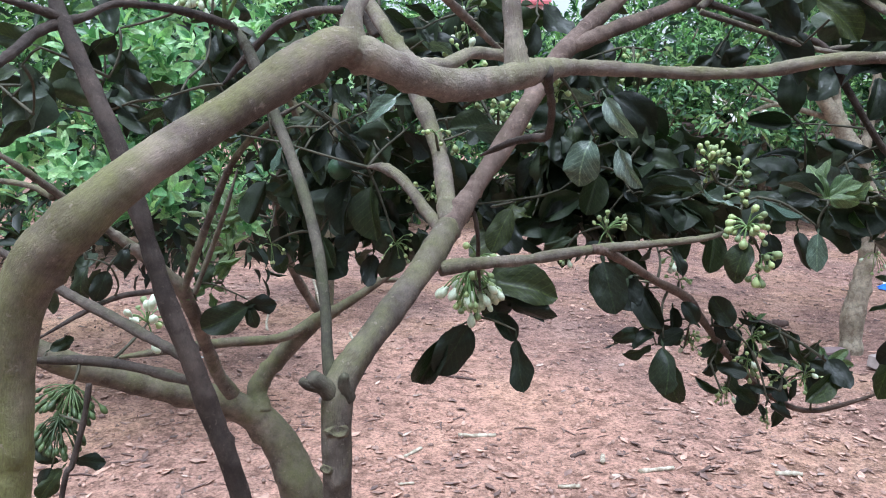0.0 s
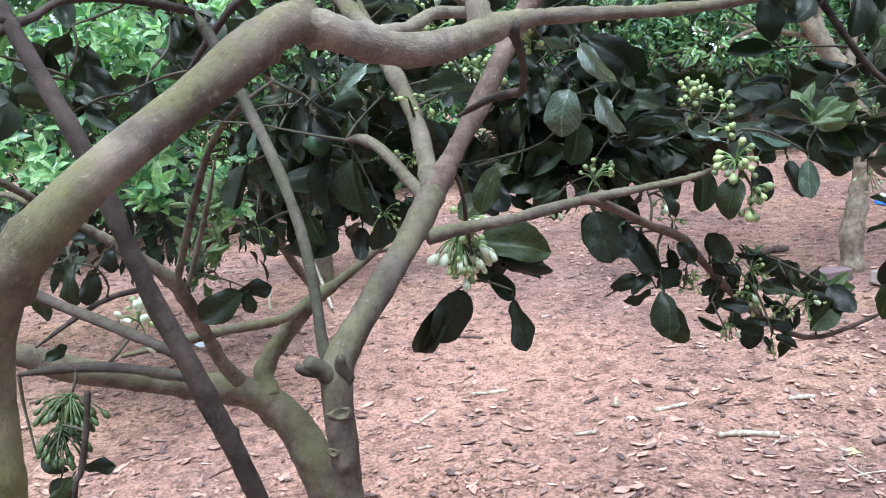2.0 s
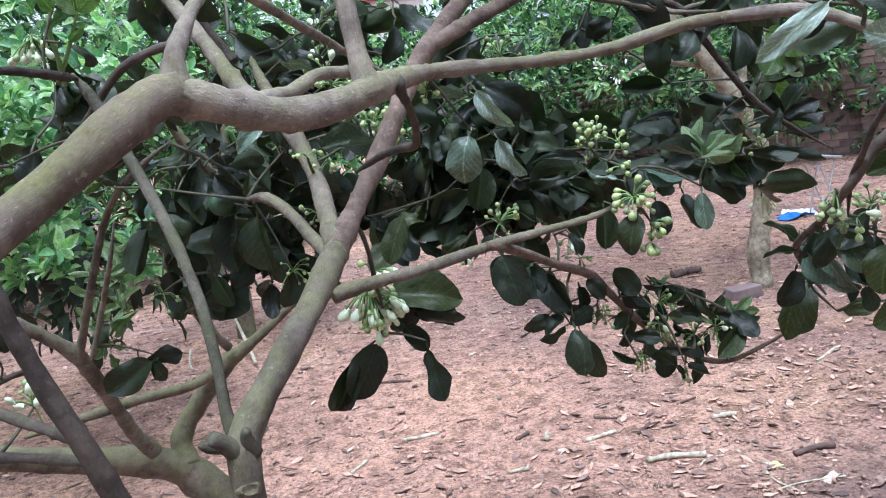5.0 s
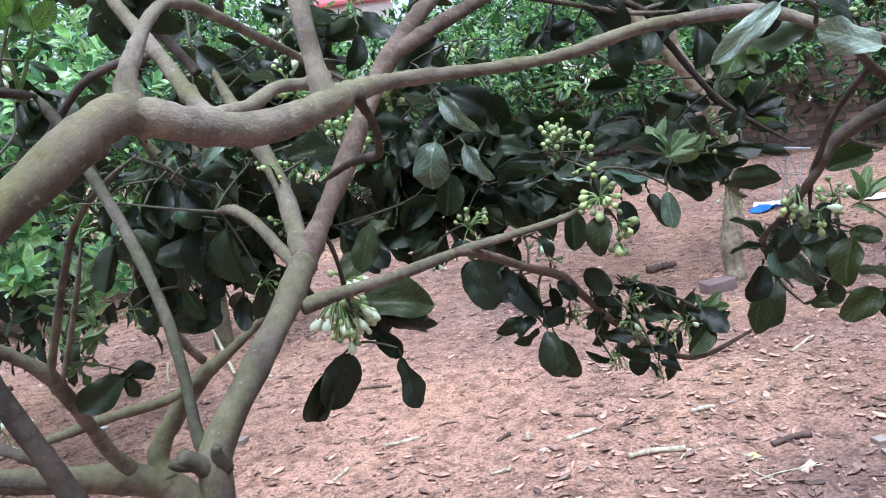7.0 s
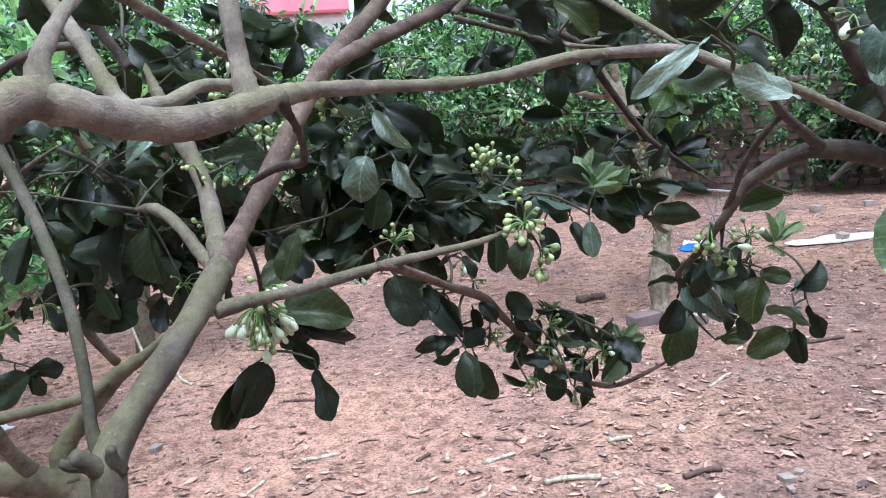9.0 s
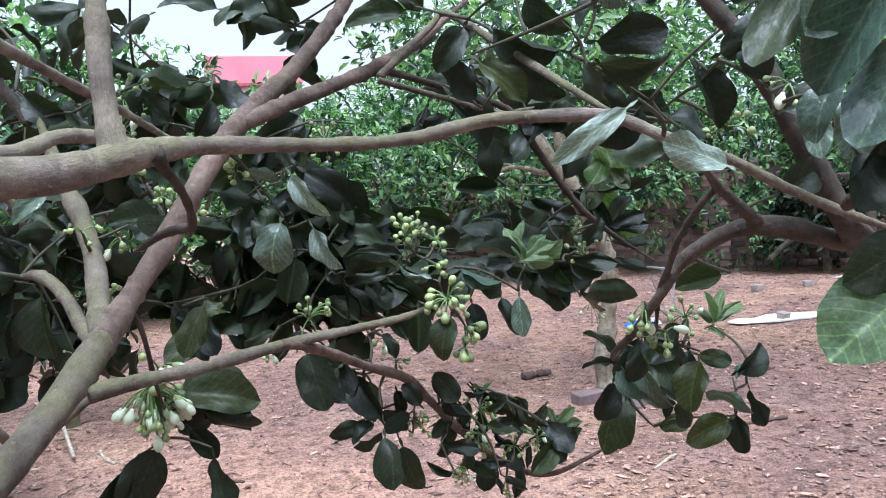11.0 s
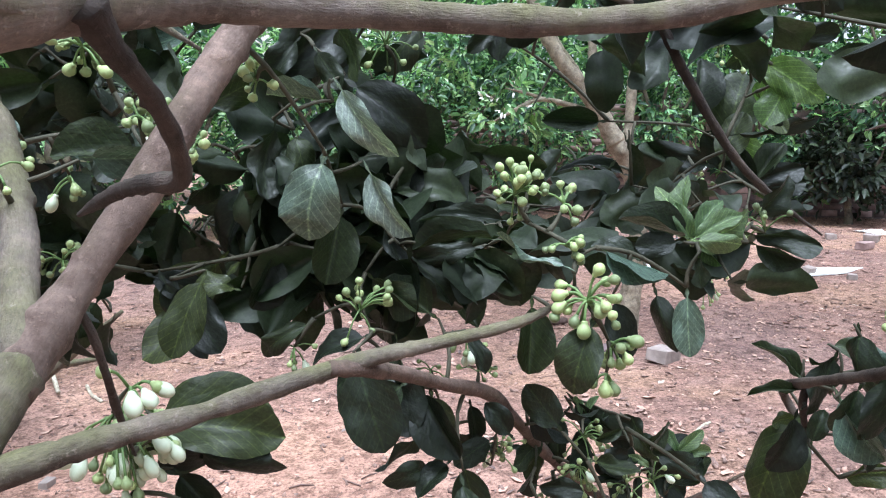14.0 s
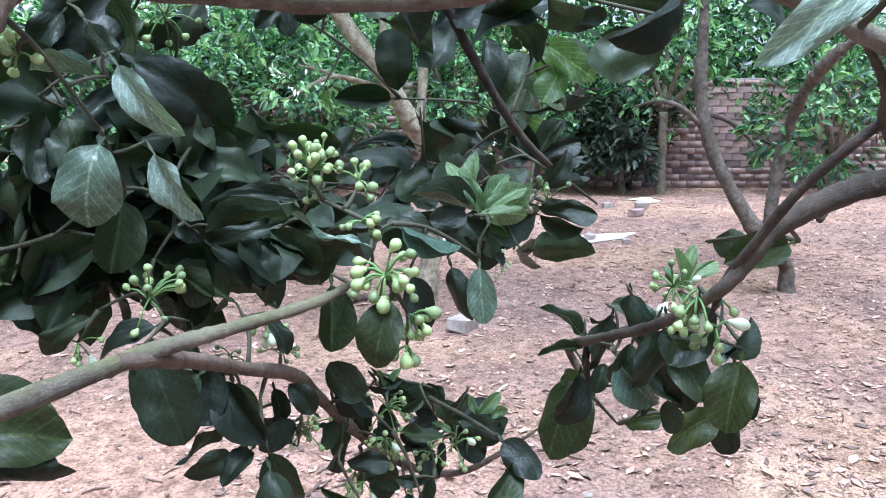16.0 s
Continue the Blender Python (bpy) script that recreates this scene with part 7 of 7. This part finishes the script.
for row in [
    (-0.541, 2.154, 1.175, -0.535, 2.164, 1.146, 0.018, 166),
    (-0.507, 2.180, 1.384, -0.533, 2.157, 1.422, 0.022, -108),
    (-0.588, 2.081, 1.161, -0.566, 2.119, 1.182, 0.021, 66),
    (-0.535, 2.148, 1.161, -0.572, 2.137, 1.177, 0.019, -119),
    (-0.583, 2.143, 1.180, -0.552, 2.137, 1.176, 0.015, 77),
    (-0.545, 2.144, 1.318, -0.507, 2.137, 1.321, 0.016, 98),
    (-0.568, 2.162, 1.314, -0.571, 2.191, 1.347, 0.018, -36),
    (-0.567, 2.115, 1.360, -0.555, 2.113, 1.403, 0.021, 73),
    (-0.559, 2.242, 1.395, -0.574, 2.258, 1.446, 0.026, 28),
    (-0.580, 2.137, 1.340, -0.540, 2.177, 1.343, 0.024, 94),
    (-0.504, 2.112, 1.334, -0.491, 2.103, 1.307, 0.019, 98),
    (-0.561, 2.214, 1.410, -0.528, 2.214, 1.403, 0.016, 56),
    (-0.578, 2.042, 1.157, -0.597, 2.008, 1.162, 0.016, -118),
    (-0.515, 2.133, 1.374, -0.484, 2.171, 1.360, 0.020, 47),
    (-0.557, 2.128, 1.192, -0.598, 2.098, 1.186, 0.026, -85),
    (-0.602, 2.194, 1.292, -0.606, 2.186, 1.253, 0.026, -97),
    (-0.580, 2.215, 1.340, -0.568, 2.192, 1.318, 0.017, -38),
    (-0.535, 2.214, 1.233, -0.497, 2.234, 1.232, 0.020, 114),
    (-0.547, 2.211, 1.258, -0.526, 2.238, 1.237, 0.017, 151),
    (-0.584, 2.183, 1.218, -0.567, 2.198, 1.258, 0.023, 83),
    (-0.511, 2.101, 1.344, -0.469, 2.144, 1.359, 0.025, 129),
    (-0.542, 2.248, 1.391, -0.515, 2.268, 1.409, 0.016, 21),
    (-0.603, 2.198, 1.224, -0.638, 2.175, 1.258, 0.024, -151),
    (-0.512, 2.231, 1.400, -0.490, 2.256, 1.420, 0.016, 111),
    (-0.552, 2.099, 1.168, -0.548, 2.116, 1.129, 0.022, 178),
    (-0.559, 2.161, 1.261, -0.530, 2.168, 1.257, 0.014, 123),
]:
    leaf(low, LEAF_YOUNG, *row)
# dark lower foliage of shoot_tree, shade put in through LEAF_MASS
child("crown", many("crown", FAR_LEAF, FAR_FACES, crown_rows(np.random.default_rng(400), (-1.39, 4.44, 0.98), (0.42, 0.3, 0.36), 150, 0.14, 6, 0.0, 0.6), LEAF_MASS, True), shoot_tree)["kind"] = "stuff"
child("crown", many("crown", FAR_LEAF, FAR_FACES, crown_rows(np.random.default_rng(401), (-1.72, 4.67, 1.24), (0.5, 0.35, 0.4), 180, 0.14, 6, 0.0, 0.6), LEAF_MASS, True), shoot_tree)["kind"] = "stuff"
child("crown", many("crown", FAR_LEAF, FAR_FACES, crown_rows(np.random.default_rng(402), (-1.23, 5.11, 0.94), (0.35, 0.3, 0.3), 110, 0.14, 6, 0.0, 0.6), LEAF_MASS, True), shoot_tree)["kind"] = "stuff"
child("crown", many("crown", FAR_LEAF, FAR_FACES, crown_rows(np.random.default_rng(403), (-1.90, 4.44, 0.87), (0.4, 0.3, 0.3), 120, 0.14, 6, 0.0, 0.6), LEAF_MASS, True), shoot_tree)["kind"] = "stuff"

for row in [
    (0.636, 1.608, 1.179, 0.696, 1.604, 1.158, 0.029, 33),
    (0.681, 1.692, 1.108, 0.728, 1.689, 1.109, 0.021, 33),
    (0.637, 1.717, 1.200, 0.620, 1.697, 1.139, 0.034, 7),
    (0.598, 1.696, 1.182, 0.551, 1.685, 1.147, 0.023, -90),
    (0.634, 1.729, 1.074, 0.681, 1.694, 1.047, 0.026, 65),
    (0.587, 1.722, 1.155, 0.556, 1.738, 1.158, 0.014, -30),
    (0.605, 1.638, 1.240, 0.650, 1.621, 1.237, 0.020, 122),
    (0.659, 1.692, 1.151, 0.639, 1.698, 1.123, 0.014, -26),
    (0.573, 1.667, 1.149, 0.561, 1.691, 1.111, 0.020, -163),
    (0.657, 1.574, 1.088, 0.693, 1.559, 1.057, 0.023, 84),
    (0.732, 1.676, 1.192, 0.750, 1.646, 1.141, 0.030, 105),
    (0.691, 1.672, 1.213, 0.651, 1.681, 1.202, 0.018, -93),
    (0.564, 1.627, 1.149, 0.623, 1.622, 1.136, 0.030, 75),
    (0.694, 1.626, 1.183, 0.654, 1.629, 1.162, 0.025, -81),
    (0.752, 1.697, 1.134, 0.716, 1.675, 1.115, 0.016, 7),
    (0.567, 1.607, 1.100, 0.520, 1.611, 1.126, 0.020, -91),
    (0.670, 1.653, 1.059, 0.671, 1.616, 1.039, 0.015, 35),
    (0.730, 1.709, 1.190, 0.737, 1.713, 1.128, 0.027, 107),
    (0.669, 1.589, 1.111, 0.626, 1.607, 1.110, 0.019, -107),
    (0.674, 1.606, 1.219, 0.640, 1.613, 1.206, 0.016, -66),
    (0.659, 1.696, 1.189, 0.640, 1.654, 1.134, 0.036, 50),
    (0.755, 1.697, 1.102, 0.742, 1.694, 1.051, 0.021, -44),
    (0.323, 1.587, 1.355, 0.323, 1.549, 1.276, 0.073, -9),
    (0.352, 1.580, 1.345, 0.368, 1.539, 1.273, 0.060, 53),
    (0.392, 1.565, 1.312, 0.418, 1.520, 1.245, 0.052, 63),
    (0.432, 1.529, 1.212, 0.437, 1.480, 1.137, 0.050, -15),
    (0.412, 1.541, 1.236, 0.370, 1.522, 1.212, 0.029, -38),
    (0.391, 1.545, 1.234, 0.339, 1.531, 1.222, 0.027, -71),
    (0.695, 1.427, 1.194, 0.644, 1.412, 1.151, 0.042, -49),
    (0.688, 1.439, 1.219, 0.709, 1.393, 1.183, 0.038, 63),
]:
    leaf(knot, LEAF, *row)
flowers(knot, (0.634, 1.645, 1.156), 12, 0.026, 0.02, 0.2, 0.75)
flowers(knot, (0.699, 1.632, 1.126), 10, 0.026, 0.02, 0.2, 0.75)
flowers(knot, (0.521, 1.658, 1.184), 7, 0.026, 0.02, 0.2, 0.75)
flowers(knot, (0.611, 1.674, 1.086), 10, 0.026, 0.02, 0.2, 0.75)

for row in [
    (0.053, 1.808, 1.640, -0.011, 1.781, 1.627, 0.026, -89),
    (0.119, 1.812, 1.597, 0.035, 1.786, 1.600, 0.048, -94),
    (0.023, 1.801, 1.713, -0.015, 1.774, 1.731, 0.019, -117),
    (0.196, 1.810, 1.658, 0.156, 1.792, 1.633, 0.016, -67),
]:
    leaf(knot, LEAF_GREY_SHEEN, *row)
flowers(knot, (0.040, 1.781, 1.728), 20, 0.026, 0.0, 0.1, 1.05)
flowers(knot, (0.082, 1.839, 1.669), 3, 0.026, 0.6, 0.1, 1.2)
flowers(knot, (0.090, 1.840, 1.630), 6, 0.026, 0.1, 0.1, 1.0)
flowers(knot, (-0.038, 1.866, 1.447), 10, 0.026, 0.0, 0.1, 0.9)
for row in [
    (0.888, 1.632, 1.700, 0.934, 1.570, 1.648, 0.052, 70),
    (0.910, 1.616, 1.665, 0.880, 1.617, 1.614, 0.045, -56),
    (0.827, 1.668, 1.454, 0.835, 1.632, 1.426, 0.022, 68),
]:
    leaf(knot, LEAF_SUNNY, *row)

# ---- foliage of the two trees further back ----
def far_crown(tree, at, radii, n, size, seed, shoots=0, blossoms=0):
    rng = np.random.default_rng(seed)
    crown = child("crown", many("crown", FAR_LEAF, FAR_FACES, crown_rows(rng, at, radii, n, size), LEAF_FAR, True), tree)
    crown["kind"] = "stuff"
    if shoots:
        c = child("young_foliage", many("young_foliage", FAR_LEAF, FAR_FACES, crown_rows(rng, at, radii, shoots, size * 0.9, 8), LEAF_NEW, True), tree)
        c["kind"] = "stuff"
    if blossoms:
        c = child("blossom", many("blossom", FAR_LEAF, FAR_FACES, crown_rows(rng, at, radii, blossoms, 0.045, 5), BLOSSOM, True), tree)
        c["kind"] = "stuff"


far_crown(pale, (2.9, 6.3, 3.0), (1.3, 1.2, 0.7), 1500, 0.12, 81, 200)
far_crown(pale, (2.15, 5.9, 1.75), (0.3, 0.25, 0.22), 90, 0.1, 82, 50, 40)
far_crown(pale, (2.0, 6.0, 2.1), (0.35, 0.3, 0.2), 110, 0.1, 83, 60)
far_crown(twin, (6.0, 5.4, 3.1), (1.5, 1.3, 0.75), 1600, 0.12, 84, 150)
far_crown(twin, (6.0, 4.95, 1.35), (0.28, 0.25, 0.22), 80, 0.11, 85)
far_crown(twin, (6.4, 5.0, 1.75), (0.3, 0.25, 0.2), 70, 0.11, 86, 12)

# ---- small green fruit ----
bm = bmesh.new()
bmesh.ops.create_uvsphere(bm, u_segments=24, v_segments=16, radius=1)
for v in bm.verts:
    v.co *= 1 + 0.02 * noise.noise(v.co * 3)
    v.co.z *= 0.95 + 0.06 * (v.co.z > 0)
me = bpy.data.meshes.new("fruit")
bm.to_mesh(me)
bm.free()
me.materials.append(FRUIT)
me.shade_smooth()
join_twig(knot, (-0.201, 1.841, 1.528))
child("fruit", me, knot, pose(-0.201, 1.841, 1.502) @ Matrix.Diagonal((0.026, 0.026, 0.026, 1)), "small dark green fruit")


def knot_scar(tree, at, way, r):
    """A round healed branch scar with ridged rings."""
    verts, faces, n = [], [], 20
    prof = [(1.5, -0.9), (1.25, -0.25), (1.0, 0.02), (0.8, 0.06), (0.68, -0.06), (0.5, 0.02), (0.4, -0.08), (0.22, -0.02), (0.1, -0.16), (0.0, -0.16)]
    for k, (q, h) in enumerate(prof):
        for i in range(n):
            a = 2 * math.pi * i / n
            w = 1 + 0.3 * noise.noise(Vector((math.cos(a) * 1.5, math.sin(a) * 1.5, k * 0.7)))
            verts.append((q * r * w * math.cos(a), q * r * w * math.sin(a) * 0.6, h * r))
    for j in range(len(prof) - 1):
        for i in range(n):
            faces.append((j * n + i, j * n + (i + 1) % n, (j + 1) * n + (i + 1) % n, (j + 1) * n + i))
    me = mesh_of("knot_scar", verts, faces, BARK_SHADE)
    wrap(me, n, r * 0.25, r)
    child("knot_scar", me, tree, Matrix.Translation(at) @ Vector(way).to_track_quat("Z", "Y").to_matrix().to_4x4())


knot_scar(knot, (-0.109, 1.040, 1.233), (0.11, -0.92, 0.30), 0.0115)
knot_scar(knot, (-0.124, 1.039, 1.184), (-0.5, -0.80, 0.32), 0.0075)
